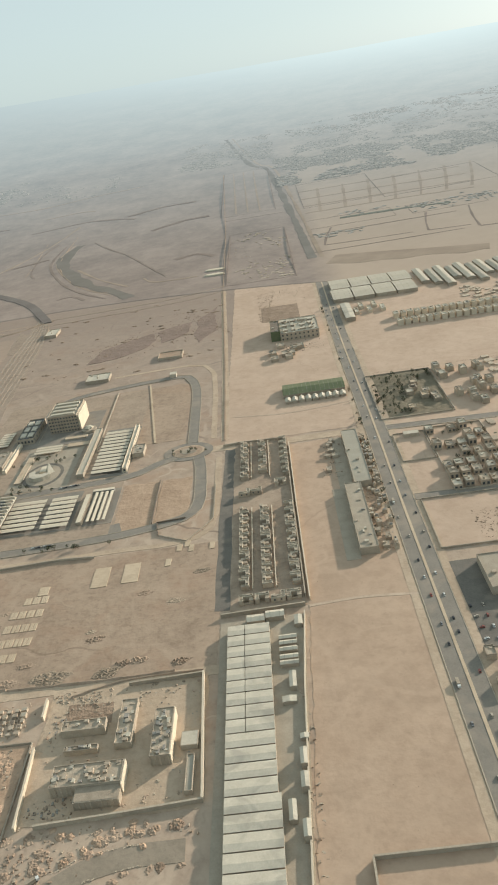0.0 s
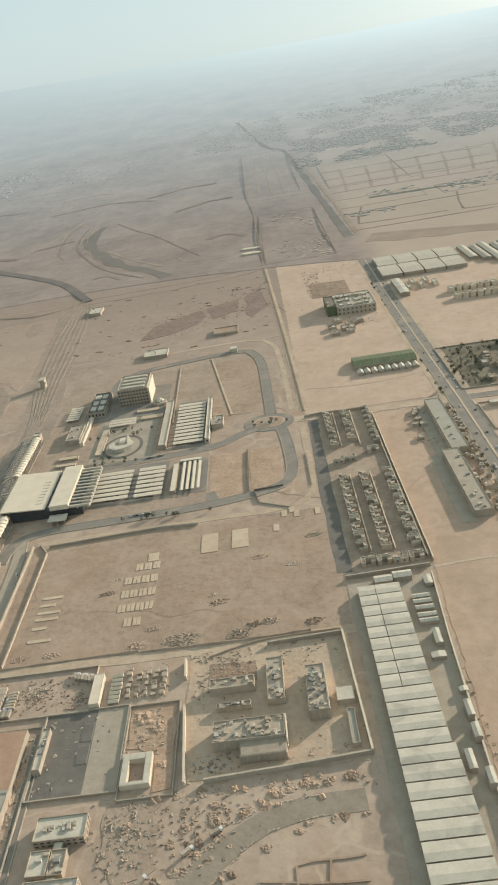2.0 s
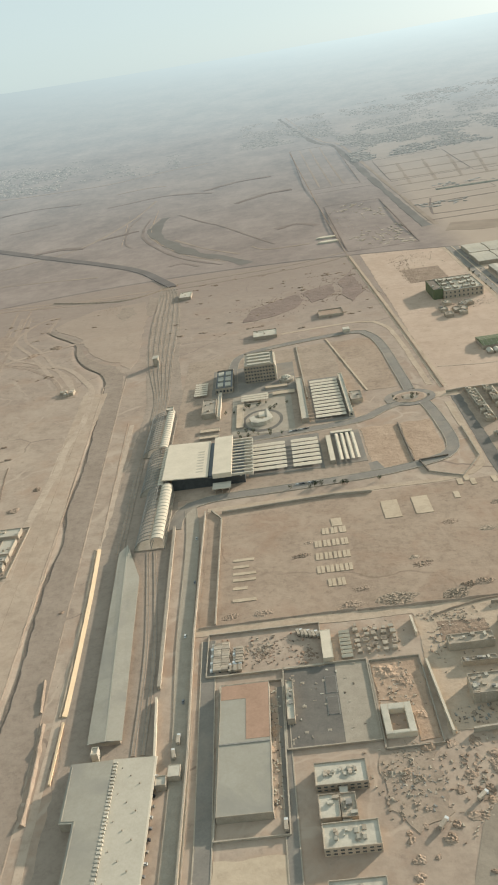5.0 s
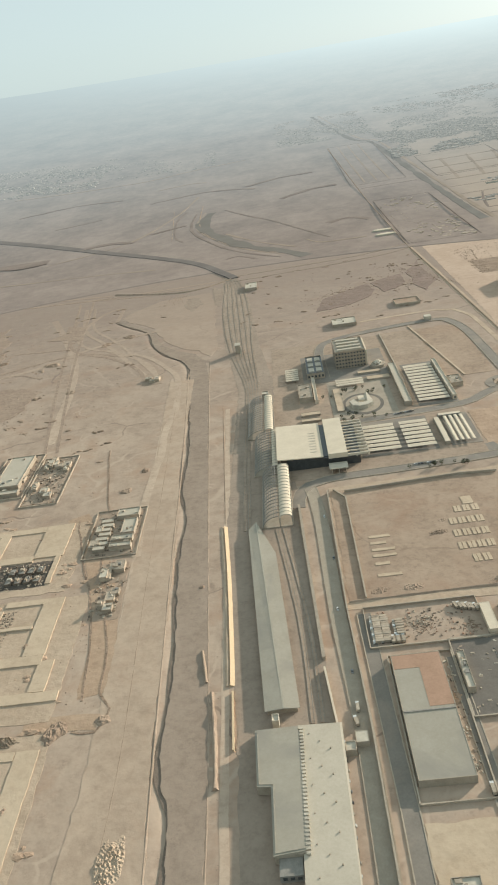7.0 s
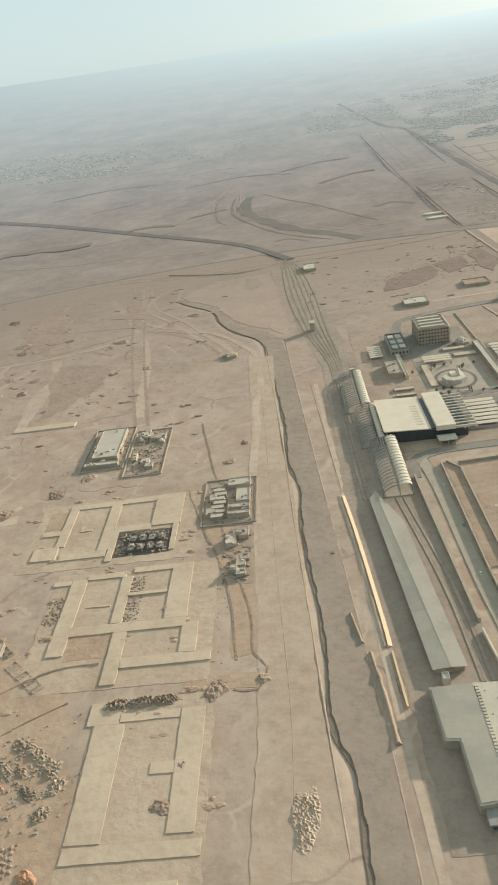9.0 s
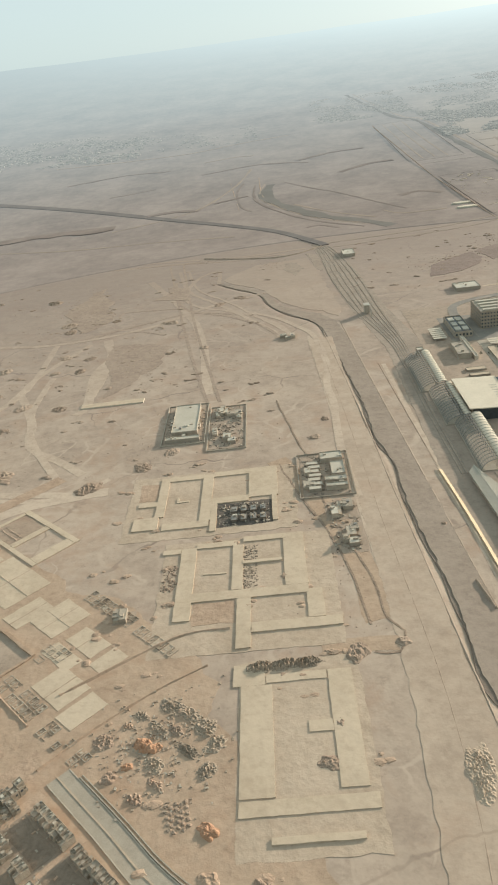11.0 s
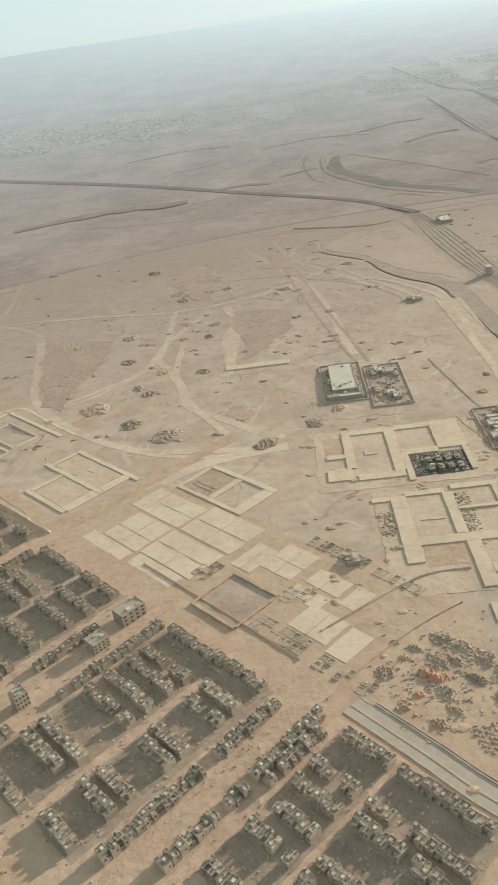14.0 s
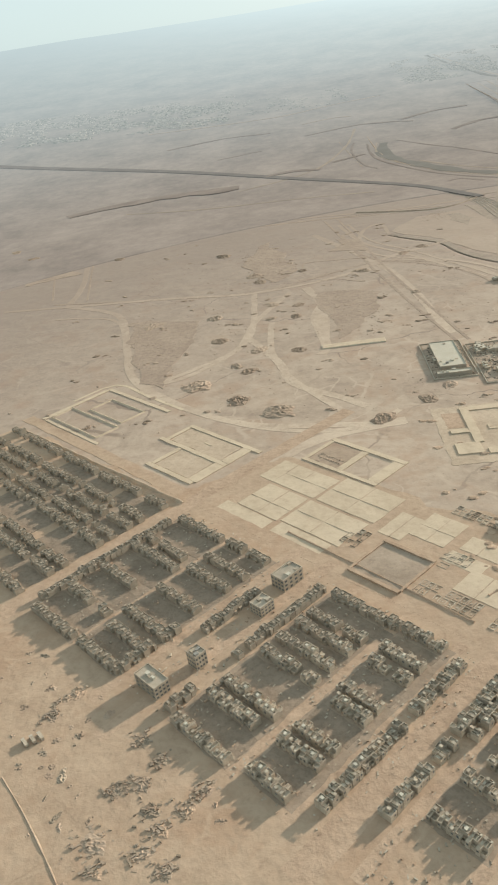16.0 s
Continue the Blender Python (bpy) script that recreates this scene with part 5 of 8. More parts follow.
part("roof_step", Geo().box(-11, 11, -0.35, 0.35, 3.9, 4.25), M_STEEL, wh)
for i in range(6):
    part("loading_door", Geo().box(-11.35, -11.1, -32 + i * 11, -28 + i * 11, 0, 2.6), M_STEEL, wh)
for x0, x1, y0, y1 in ((-195.5, -174.5, 201.5, 212.5), (-194.6, -173.5, 174, 184.6), (-194.5, -174, 152, 162)):
    ob = block("office_block", x0, x1, y0, y1, 3.6, M_DUSTY, M_WHITE, "two storey office block with white roof and roof plant", floors=2, bays=(8, 4), seed=int(y0), group="office blocks")
    rng = random.Random(int(y0))
    for i in range(16):
        a, b, q = rng.uniform(-6.5, 6.5), rng.uniform(-2.2, 2.4), rng.uniform(0.35, 0.8)
        part("roof_unit", Geo().box(a - q, a + q, b - q * 1.4, b + q * 1.4, 3.7, 4.0 + rng.random() * 0.7), rng.choice((M_CONC, M_DUSTY, M_SHEET, M_WHITE)), ob)
for y0, y1 in ((184.9, 186.4), (197.8, 201.2)):
    block("link_bridge", -186.5, -183, y0, y1, 2.8, M_CONC, M_WHITE, "narrow white link bridge between offices", parapet=0.2)
block("office_mid", -195, -187, 186.8, 197.6, 3.3, M_DUSTY, M_WHITE, "small white roofed office between two office blocks", clutter=2, seed=33)
block("office_mid", -186.6, -180.5, 186.8, 197.6, 3.0, M_DUSTY, M_CONC, "small office with a grey plant deck", clutter=7, seed=34)
patch("ground_grey_yard", ragged([(-169, 216), (-146, 216), (-145, 187), (-160, 180), (-168, 192)], 3.5, 4, 4), M_BED, 0.16, "grey gravel yard with scattered materials")
patch("ground_red_yard", ragged([(-164, 271), (-142, 271), (-142, 222), (-150, 222), (-150, 244), (-164, 246)], 1.0, 4, 6), M_EARTH, 0.2, "reddish soil yard with heaps")
block("long_store", -186, -181, 274.5, 295, 3.0, M_WALL, M_CREAM, "long white roofed store in a yard", parapet=0.2)
for i in range(7):
    shed("yard_tent", -177, -171.5, 275.5 + i * 2.9, 277.9 + i * 2.9, 1.2, 1.0, M_CREAM, "small pale pitched store in a row", "x", group="small pitched stores")
rx = random.Random(19)
for i in range(26):
    x, y = -168 + (i % 5) * 4.4 + rx.uniform(-0.6, 0.6), 279 + (i // 5) * 3.9 + rx.uniform(-0.5, 0.5)
    w, d = rx.uniform(0.7, 1.4), rx.uniform(0.8, 1.5)
    block("stacked_crate", x - w, x + w, y - d, y + d, rx.uniform(0.8, 1.8), M_DUSTY, rx.choice((M_CONC, M_SHEET, M_DUSTY, M_DARK)), "stack of dusty crates in a yard", "crate", parapet=0.1, group="stacked crates")
for i in range(2):
    block("panel_bed", -187 + i * 0.2, -181.5 + i * 0.2, 241 + i * 13, 252 + i * 13, 0.4, M_STEEL, M_DARKASPH, "dark flat panel bed on asphalt", "panel", parapet=0)
patch("ground_lot", rect(-205.4, -166, 224.4, 273), M_DARKASPH, 0.2, "dark asphalt lot")
patch("ground_lot_east", rect(-181, -166, 224.4, 273), M_PAVE, 0.24, "grey paved strip beside a dark lot")
for i in range(3):
    for j in range(3):
        block("plinth", -198 + i * 10, -196.2 + i * 10, 232 + j * 15, 233.4 + j * 15, 0.35, M_CONC, M_PAVE, "small concrete plinth on asphalt lot", "plinth", parapet=0)
u = thing("u_block", -157.5, 233, "pale U shaped block round a small court", "building")
for a in ((-6.5, -3.5, -8.5, 8.5), (3.5, 6.5, -8.5, 8.5), (-3.5, 3.5, 5, 8.5), (-3.5, 3.5, -8.5, -6.6)):
    part("wing", Geo().box(*a, -0.4, 2.8), M_WALL, u)
    part("wing_roof", Geo().box(a[0] + 0.2, a[1] - 0.2, a[2] + 0.2, a[3] - 0.2, 2.8, 2.95), M_WHITE, u)
patch("ground_pale_yard", rect(-236, -208, 150, 176), M_PALE, 0.2, "pale packed yard")
block("yard_store", -232, -222, 146, 152, 4, M_CONC, M_WHITE, "white roofed yard store", clutter=3, seed=9)
block("store_hut", -205, -201.5, 238, 262, 3, M_CONC, M_WHITE, "narrow store beside the warehouse", clutter=4, seed=6)

# compound
main = block("plant_building", -124, -92, 238.6, 250.6, 5.4, M_CONC, M_DUSTY, "large concrete plant building with a cluttered roof", clutter=36, seed=12)
for i in range(14):
    part("pilaster", Geo().box(-15.8 + i * 2.4, -15.2 + i * 2.4, -6.3, -6.0, 0, 5.4), M_DUSTY, main) if -15.8 + i * 2.4 < -4.6 else None
part("front_wing", Geo().box(-4, 16.2, -14, -6.1, -0.4, 4.6), M_CONC, main)
part("front_wing_roof", Geo().box(-3.6, 15.8, -13.6, -6.1, 4.6, 4.75), M_DUSTY, main)
for i in range(9):
    part("pilaster", Geo().box(-3.8 + i * 2.45, -3.3 + i * 2.45, -14.25, -14.0, 0, 4.6), M_DUSTY, main)
# pale fin on the sun side, its brightness set by colour
part("sunlit_fin", Geo().box(16.3, 16.8, -8, 6, -0.4, 6.0), M_CREAM, main, "end wall made cream for its sunlit side")
tw = block("tower_building", -80.5, -71.5, 250, 279, 5.6, M_CONC, M_DUSTY, "long concrete building with a cluttered roof", clutter=30, seed=14)
for i in range(5):
    part("pilaster", Geo().box(-4.3 + i * 2.0, -3.8 + i * 2.0, -14.75, -14.5, 0, 5.6), M_DUSTY, tw)
# same pale fin: the sunlit side carried by a lighter colour
part("sunlit_fin", Geo().box(4.6, 5.0, -14.5, 14.5, -0.4, 6.1), M_CREAM, tw, "end wall made cream for its sunlit side")
block("store_building", -126.5, -105, 272.5, 279, 4.0, M_CONC, M_DUSTY, "low long concrete store", clutter=8, seed=15)
block("store_building", -99, -91, 262, 290, 3.4, M_CONC, M_DUSTY, "low concrete store with roof plant", clutter=16, seed=16)
block("white_shelter", -67.5, -59.6, 257, 265.5, 3.0, M_CONC, M_WHITE, "pale flat roofed shelter against a wall", parapet=0.15)
patch("ground_pit_yard", rect(-128, -104, 280, 294), M_PIT, 0.24, "dark stained ground with heaps")
block("store_hut", -123, -107, 261.5, 264.5, 2.4, M_CONC, M_DUSTY, "row of small white topped tanks", clutter=7, seed=17)
block("store_hut", -64, -60.6, 232, 252, 2.4, M_CONC, M_SHEET, "narrow shed along a wall")

# long row of sheds
for i in range(24):
    y0 = 336.5 - 8.55 * (i + 1)
    dx = (336 - y0) * 0.008
    if i < 9:
        for a, b in ((-47.3, -38.2), (-37.9, -24.6)):
            shed("long_shed", a + dx, b + dx, y0 + 0.25, y0 + 8.15, 4.2, 0.4, M_WHITE, "white metal shed bay in a long row", "x", 0.42, group="white sheds in a row")
    else:
        shed("long_shed", -47.3 + dx, -24.6 + dx + (i > 12) * 1.2, y0 + 0.25, y0 + 8.15, 4.2, 0.4, M_WHITE, "white metal shed bay in a long row", "x", 0.42, group="white sheds in a row")
for a, b, y in ((-37, -27, 339), (-26.5, -16, 341)):
    shed("end_shed", a, b, y, y + 6, 3.4, 1.0, M_WHITE, "white metal shed across a row end", "x", seams=2)
for i, y in enumerate((323, 318.5, 313.5, 307.5, 303)):
    shed("caravan_hut", -20, -10.5, y, y + 3.2, 2.4, 0.6, M_WHITE, "white prefabricated hut with pitched roof", "x", seams=2, group="prefabricated huts")
for x0, x1, y0, y1, h in ((-16, -12.4, 286, 297, 3.2), (-20, -13, 277, 281, 2.4), (-13.6, -10.4, 238, 247, 4.5), (-14, -10.6, 226, 234, 4.5), (-14.6, -11.4, 203, 211, 4.5), (-20, -16.6, 212, 222, 3), (-13, -9, 254, 257, 2.4), (-11, -6.5, 333, 341, 3)):
    shed("yard_shed", x0, x1, y0, y1, h, 0.5, M_WHITE, "small pale yard shed casting a long shadow", "y", group="yard sheds")

# terraced houses
def terrace_house(w, d, h, seed):
    """An unfinished courtyard house: a back block, a front wing, a lower terrace, raw parapets, stair head, dark panels
    for wells, windows, balcony.
    """
    rng = random.Random(seed * 7 + 3)
    ob = thing("terraced_house", 0, -4000 - seed * 20, "unfinished grey concrete house with flat roof", "house", "terraced houses")
    side = rng.choice((-1, 1))
    cut, low = rng.uniform(0.4, 0.6), rng.choice((0.5, 0.55, 0.78, 1.0))
    back = -d / 2 + d * rng.uniform(0.36, 0.5)
    split = -w / 2 + w * cut

    def span(a, b):
        return (a, b) if side > 0 else (-b, -a)
    wing, yard_ = span(-w / 2, split), span(split, w / 2)
    walls = Geo().box(-w / 2, w / 2, back, d / 2, -0.4, h).box(*wing, -d / 2, back, -0.4, h * rng.choice((0.8, 1.0, 1.0))).box(*yard_, -d / 2 + d * 0.1, back, -0.4, h * low * 0.62)
    part("wall", walls, M_DUSTY, ob)
    roofs = (M_PALESHEET, M_CONC, M_WHITE, M_PALESHEET, M_CONC, M_DUSTY, M_PALESHEET, M_CONC)
    deck = part("roof", Geo().box(-w / 2 + 0.2, w / 2 - 0.2, back + 0.2, d / 2 - 0.2, h, h + 0.07), roofs[seed % 8], ob, "pale dusty roof deck")
    t, g = 0.2, Geo()

    def rim_(x0, x1, y0, y1, z, lo, hi):
        for a in ((x0, x1, y0, y0 + t), (x0, x1, y1 - t, y1), (x0, x0 + t, y0 + t, y1 - t), (x1 - t, x1, y0 + t, y1 - t)):
            if rng.random() < 0.88:
                g.box(*a, z, z + rng.uniform(lo, hi))
    rim_(-w / 2, w / 2, back, d / 2, h, 0.35, 0.85)
    rim_(*wing, -d / 2, back, h, 0.3, 0.8)
    rim_(*yard_, -d / 2 + d * 0.1, back, h * low * 0.62, 0.3, 0.7)
    for k in range(rng.choice((1, 1, 2))):
        y = rng.uniform(back + 0.5, d / 2 - 0.5)
        x0 = rng.uniform(-w / 2 + 0.3, w * 0.1)
        g.box(x0, x0 + rng.uniform(0.3, 0.5) * w, y, y + 0.18, h, h + rng.uniform(0.4, 1.2))
        x = rng.uniform(-w * 0.35, w * 0.35)
        g.box(x, x + 0.18, back + 0.25, back + rng.uniform(0.3, 0.9) * (d / 2 - back), h, h + rng.uniform(0.4, 1.2))
    part("parapet", g, M_DUSTY, deck, "raw block parapets and partition walls")
    sx, sy = rng.uniform(-0.22, 0.22) * w, rng.uniform(back + d * 0.14, d / 2 - d * 0.14)
    part("stair_head", Geo().box(sx - w * 0.17, sx + w * 0.17, sy - d * 0.12, sy + d * 0.12, h + 0.07, h + rng.uniform(0.9, 1.7)), rng.choice((M_CONC, M_DUSTY, M_WHITE)), deck)
    lx = -0.3 * w if sx > 0 else 0.12 * w
    # no well is cut: its inner shade is a dark panel on the deck
    part("light_well", Geo().box(lx, lx + w * 0.2, sy - d * 0.08, sy + d * 0.1, h + 0.05, h + 0.11), M_DARK, deck, "flat dark panel painted as a shaded light well")
    if rng.random() < 0.6:
        part("roof_tank", Geo().tube(w * 0.36 * side, d * 0.4, h + 0.07, h + 0.8, 0.32, n=8), rng.choice((M_WHITE, M_STEEL)), deck)
    for z in (h * 0.58,):
        part("window", Geo().box(-w * 0.3, -w * 0.05, d / 2 - 0.1, d / 2 + 0.03, z, z + h * 0.26), M_GLASS, ob)
        c = sum(wing) / 2
        part("window", Geo().box(c - 0.4, c + 0.4, -d / 2 - 0.03, -d / 2 + 0.1, z, z + h * 0.26), M_GLASS, ob)
    part("balcony", Geo().box(*yard_, back - 0.7, back, h * 0.5, h * 0.55).box(*yard_, back - 0.7, back - 0.58, h * 0.55, h * 0.68), M_DUSTY, ob)
    return ob


def court_villa(w, d, h, seed):
    """A C-shaped villa: three wings with pale parapets round an open court, a front wall and a stair head."""
    rng = random.Random(seed + 40)
    ob = thing("court_villa", 0, -4300 - seed * 20, "unfinished concrete villa round an open court", "house", "court villas")
    a, b = w * 0.3, d * 0.36
    part("wall", Geo().box(-w / 2, w / 2, d / 2 - b, d / 2, -0.4, h).box(-w / 2, -w / 2 + a, -d / 2, d / 2 - b, -0.4, h * 0.95).box(w / 2 - a, w / 2, -d / 2 + d * 0.2, d / 2 - b, -0.4, h * rng.choice((0.6, 0.9))), M_DUSTY, ob)
    deck = part("roof", Geo().box(-w / 2 + 0.25, w / 2 - 0.25, d / 2 - b + 0.25, d / 2 - 0.25, h, h + 0.06).box(-w / 2 + 0.25, -w / 2 + a - 0.25, -d / 2 + 0.25, d / 2 - b, h * 0.95, h * 0.95 + 0.06), (M_CONC, M_DUSTY)[seed % 2], ob, "dusty roof deck")
    g, t = Geo(), 0.3
    for x0, x1, y0, y1 in ((-w / 2, w / 2, d / 2 - t, d / 2), (-w / 2 + a, w / 2, d / 2 - b, d / 2 - b + t), (w / 2 - t, w / 2, d / 2 - b, d / 2), (-w / 2, -w / 2 + t, -d / 2, d / 2), (-w / 2 + a - t, -w / 2 + a, -d / 2, d / 2 - b), (-w / 2, -w / 2 + a, -d / 2, -d / 2 + t)):
        g.box(x0, x1, y0, y1, h, h + rng.uniform(0.5, 0.8))
    part("parapet", g, M_PALESHEET, deck, "pale raw parapets")
    part("stair_head", Geo().box(w * 0.05, w * 0.32, d / 2 - b * 0.85, d / 2 - b * 0.2, h, h + 1.2), M_CONC, deck)
    part("court_wall", Geo().box(-w / 2 + a, w / 2 - a, -d / 2 + d * 0.2, -d / 2 + d * 0.2 + 0.25, -0.4, 1.2), M_DUSTY, ob, "low court wall")
    for x in (-0.2, 0.25):
        part("window", Geo().box(w * x - 0.5, w * x + 0.5, d / 2 - 0.1, d / 2 + 0.03, h * 0.45, h * 0.8), M_GLASS, ob)
    return ob


PROTO = [terrace_house(w, d, h, k) for k, (w, d, h) in enumerate(((3.5, 5.4, 3.1), (3.4, 5.8, 3.5), (3.4, 5.0, 2.7), (3.5, 5.6, 3.8), (3.4, 6.0, 3.0), (3.3, 5.0, 1.9), (3.5, 5.4, 3.3), (3.4, 5.8, 2.5)))]
PROTO += [court_villa(8.4, 6.4, 3.2, 0), court_villa(8.2, 6.0, 3.4, 1)]
rh = random.Random(21)
placed = []


def house_row(a, b, face, skip=0.06, kinds=(0, 1, 2, 3, 4, 6, 7, 1, 3, 5), pitch=3.55):
    """Houses in a line from a to b; face: degrees of turn of the fronts."""
    n = max(1, int(math.hypot(b[0] - a[0], b[1] - a[1]) / pitch))
    for i in range(n):
        if rh.random() < skip:
            continue
        t = (i + 0.5) / n
        placed.append((a[0] + (b[0] - a[0]) * t, a[1] + (b[1] - a[1]) * t, face + rh.choice((0, 0, 0, 180)) + rh.uniform(-1.2, 1.2), rh.choice(kinds)))


for x in (-38.6, -24.6, -7.8):
    for y0, y1 in ((372, 468), (512, 577)) if x != -24.6 else ((372, 468), (520, 577)):
        house_row((x, y0), (x, y1), 90 if x < -20 else -90, 0.0, (8, 9), 9.0)
house_row((-42, 361), (-5, 361), 0, 0, (8, 9), 9.0)
for x in (-33.6, -19.6):
    for y0, y1 in ((372, 468), (514, 577)):
        wall([(x, y0), (x, y1)], 1.5, M_WALL, 0.4, "low cream garden wall beside terraced houses", "garden_wall")
house_row((-43, 489), (-26, 492), 0, 0, (8, 9), 8.6)
house_row((-18, 500), (-6, 500), 0, 0, (8, 9), 9.0)
ROWS_V = (12, 29, 39, 50, 60, 84, 93, 112)
for u0, u1, rows in ((42.5, 50, (11.5,)), (50, 84, (12, 28.5, 37.5, 49.5, 60.5, 84, 93, 112)), (20, 42, (11, 26.5, 36, 55, 63, 82, 91, 108)), (128, 160, (14, 29.5, 42.5, 62.5, 84, 96, 112)), (164, 202, (15, 38.5, 48, 70, 92, 113)),
                     (-44, -21, (26, 36, 48.5, 60, 80)), (-92, -49, (8, 26, 35, 54, 63))):
    for k, v in enumerate(rows):
        house_row(town(u0, v), town(u1, v), -45 + (180 if k % 2 else 0), 0.05)
for uu, v0, v1, f in ((90.5, 12, 72, 225), (9.8, 12, 48, 45), (8.8, 56, 108, 45), (-8.5, 5, 46, 225), (-14.5, 12, 44, 45), (-10, 50, 92, 225), (127, 76, 114, 45), (115, 34, 70, 45), (206, 20, 112, 225), (90, 96, 112, 225)):
    house_row(town(uu, v0), town(uu, v1), f, 0.1)
house_row(town(-22, 8), town(-46, 8), -45, 0)
placed.sort(key=lambda p: (p[0] < -60, math.hypot(p[0] + 590, p[1] - 120)))
# court soil with the shadow of the house rows painted into its colour
M_COURTSHADE = soil("shaded_court_soil", (0.195, 0.148, 0.108), (0.275, 0.212, 0.157), (0.14, 0.105, 0.078), 14, 0.6, 0.0)
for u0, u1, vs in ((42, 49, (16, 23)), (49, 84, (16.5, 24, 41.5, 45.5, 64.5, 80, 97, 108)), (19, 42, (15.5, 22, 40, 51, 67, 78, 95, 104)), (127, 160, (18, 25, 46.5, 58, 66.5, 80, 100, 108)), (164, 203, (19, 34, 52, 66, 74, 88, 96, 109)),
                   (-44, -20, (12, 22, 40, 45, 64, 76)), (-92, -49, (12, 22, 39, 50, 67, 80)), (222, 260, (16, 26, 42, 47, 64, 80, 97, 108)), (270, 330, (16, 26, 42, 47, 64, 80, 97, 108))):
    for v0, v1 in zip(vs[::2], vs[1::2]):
        patch("ground_court", [town(u0, v0), town(u1, v0), town(u1, v1), town(u0, v1)], M_COURTSHADE, 0.25, "soil court between house rows, darkened for house shadows")
# yard soil browner than the streets: shade among the houses is in the colour
M_YARD = soil("shaded_yard_soil", (0.248, 0.188, 0.137), (0.318, 0.246, 0.182), (0.185, 0.138, 0.1), 22, 0.5, 0.0)
for u0, u1, v0, v1 in ((16, 43.5, 9, 112), (48.5, 86.5, 9, 115), (126, 161.5, 10, 115), (163, 205, 11, 116), (-45.5, -19.5, 5, 84), (-93, -48, 5, 67), (221, 261, 12, 112), (269, 331, 12, 112)):
    patch("ground_yards", [town(u0, v0), town(u1, v0), town(u1, v1), town(u0, v1)], M_YARD, 0.2, "brown trodden soil round unfinished houses, darkened for shade")
for x, y, face, k in placed[:260]:
    copy_thing(PROTO[k], pose(x, y, 0, 0, 0, face))
for ob in PROTO:
    for o in list(ob.children_recursive) + [ob]:
        bpy.data.objects.remove(o)


def rough_house(g, x, y, turn, w, d, h, rng):
    c, s = math.cos(turn), math.sin(turn)
    def at(a, b):
        return x + a * c - b * s, y + a * s + b * c
    z, side, cut = land(x, y), rng.choice((-1, 1)), rng.uniform(0.35, 0.55)
    h *= rng.uniform(0.75, 1.1)
    h2 = h * rng.choice((0.55, 0.85, 1.0))
    pieces = [(0, d * 0.1, w, d * 0.8, -0.5, h), (side * w * (0.5 - cut / 2), -d * 0.4, w * cut, d * 0.2, -0.5, h2), (rng.uniform(-0.2, 0.2) * w, d * rng.uniform(0, 0.25), w * 0.34, d * 0.26, h, h + rng.uniform(0.7, 1.5)),
              (-side * w * 0.3, -d * 0.15, w * 0.12, w * 0.12, h, h + rng.uniform(0.4, 0.9)), (0, d * 0.485, w, d * 0.03, h, h + rng.uniform(0.3, 0.7)), (0, -d * 0.285, w, d * 0.03, h, h + rng.uniform(0.2, 0.7)),
              (w * 0.48, d * 0.1, w * 0.04, d * 0.74, h, h + rng.uniform(0.3, 0.7)), (-w * 0.48, d * 0.1, w * 0.04, d * 0.74, h, h + rng.uniform(0.3, 0.7)), (side * w * 0.1, d * 0.1, w * 0.05, d * 0.7, h, h + rng.uniform(0.0, 0.8)), (0, -d * 0.05, w * 0.9, d * 0.03, h, h + rng.uniform(0.0, 0.8))]
    for a, b, ww, dd, z0, z1 in pieces:
        px, py = at(a, b)
        g.box(px - ww / 2, px + ww / 2, py - dd / 2, py + dd / 2, z + z0, z + z1, turn)


g = Geo()
for x, y, face, k in placed[260:]:
    rough_house(g, x, y, radians(face), rh.uniform(3.2, 3.6), rh.uniform(5.0, 6.0), 3.4, rh)
for v in ROWS_V:
    for a in range(0, 52):
        uu = 222 + a * 3.8
        if rh.random() < 0.07 or a % 13 == 6:
            continue
        x, y = town(uu, v + rh.uniform(-1, 1))
        rough_house(g, x, y, radians(-45 + rh.choice((0, 180))), rh.uniform(3.2, 3.7), rh.uniform(5.0, 6.0), rh.uniform(2.8, 3.6), rh)
solo("house_cluster", g, M_DUSTY, "dense rows of unfinished grey houses", "houses", "", "stuff")
for (uu, v, w, d, h) in ((109, 18, 14, 9, 7.0), (104, 41, 9, 8, 5.5), (101, 85, 6.5, 6.5, 7.5), (106, 107, 8, 15, 6.4)):
    x, y = town(uu, v)
    block("apartment_block", x - w / 2, x + w / 2, y - d / 2, y + d / 2, h, M_DUSTY, M_CONC, "taller cream apartment block in the housing grid", turn=45, floors=3, bays=(4, 4), clutter=4, seed=int(v + 5), sides="swen", group="apartment blocks")

# ---- east side ----
block("long_roof_hall", 40.3, 52.5, 478, 567, 5, M_CONC, M_SHEET, "long flat grey roofed hall", parapet=0.5, clutter=4, seed=41)
block("long_roof_hall", 33, 44.5, 394, 477.5, 5, M_CONC, M_PAVE, "long flat grey roofed hall", parapet=0.5, clutter=12, seed=42)
# grey yard strip that also stands in for the hall's shadow
patch("ground_dark_yard", rect(24, 33, 390, 480), M_PAVE, 0.2, "grey yard beside a hall, with its shadow in the colour")
patch("ground_dark_yard_b", rect(30, 40, 480, 566), M_PAVE, 0.2, "grey yard beside a hall")
rs = random.Random(77)
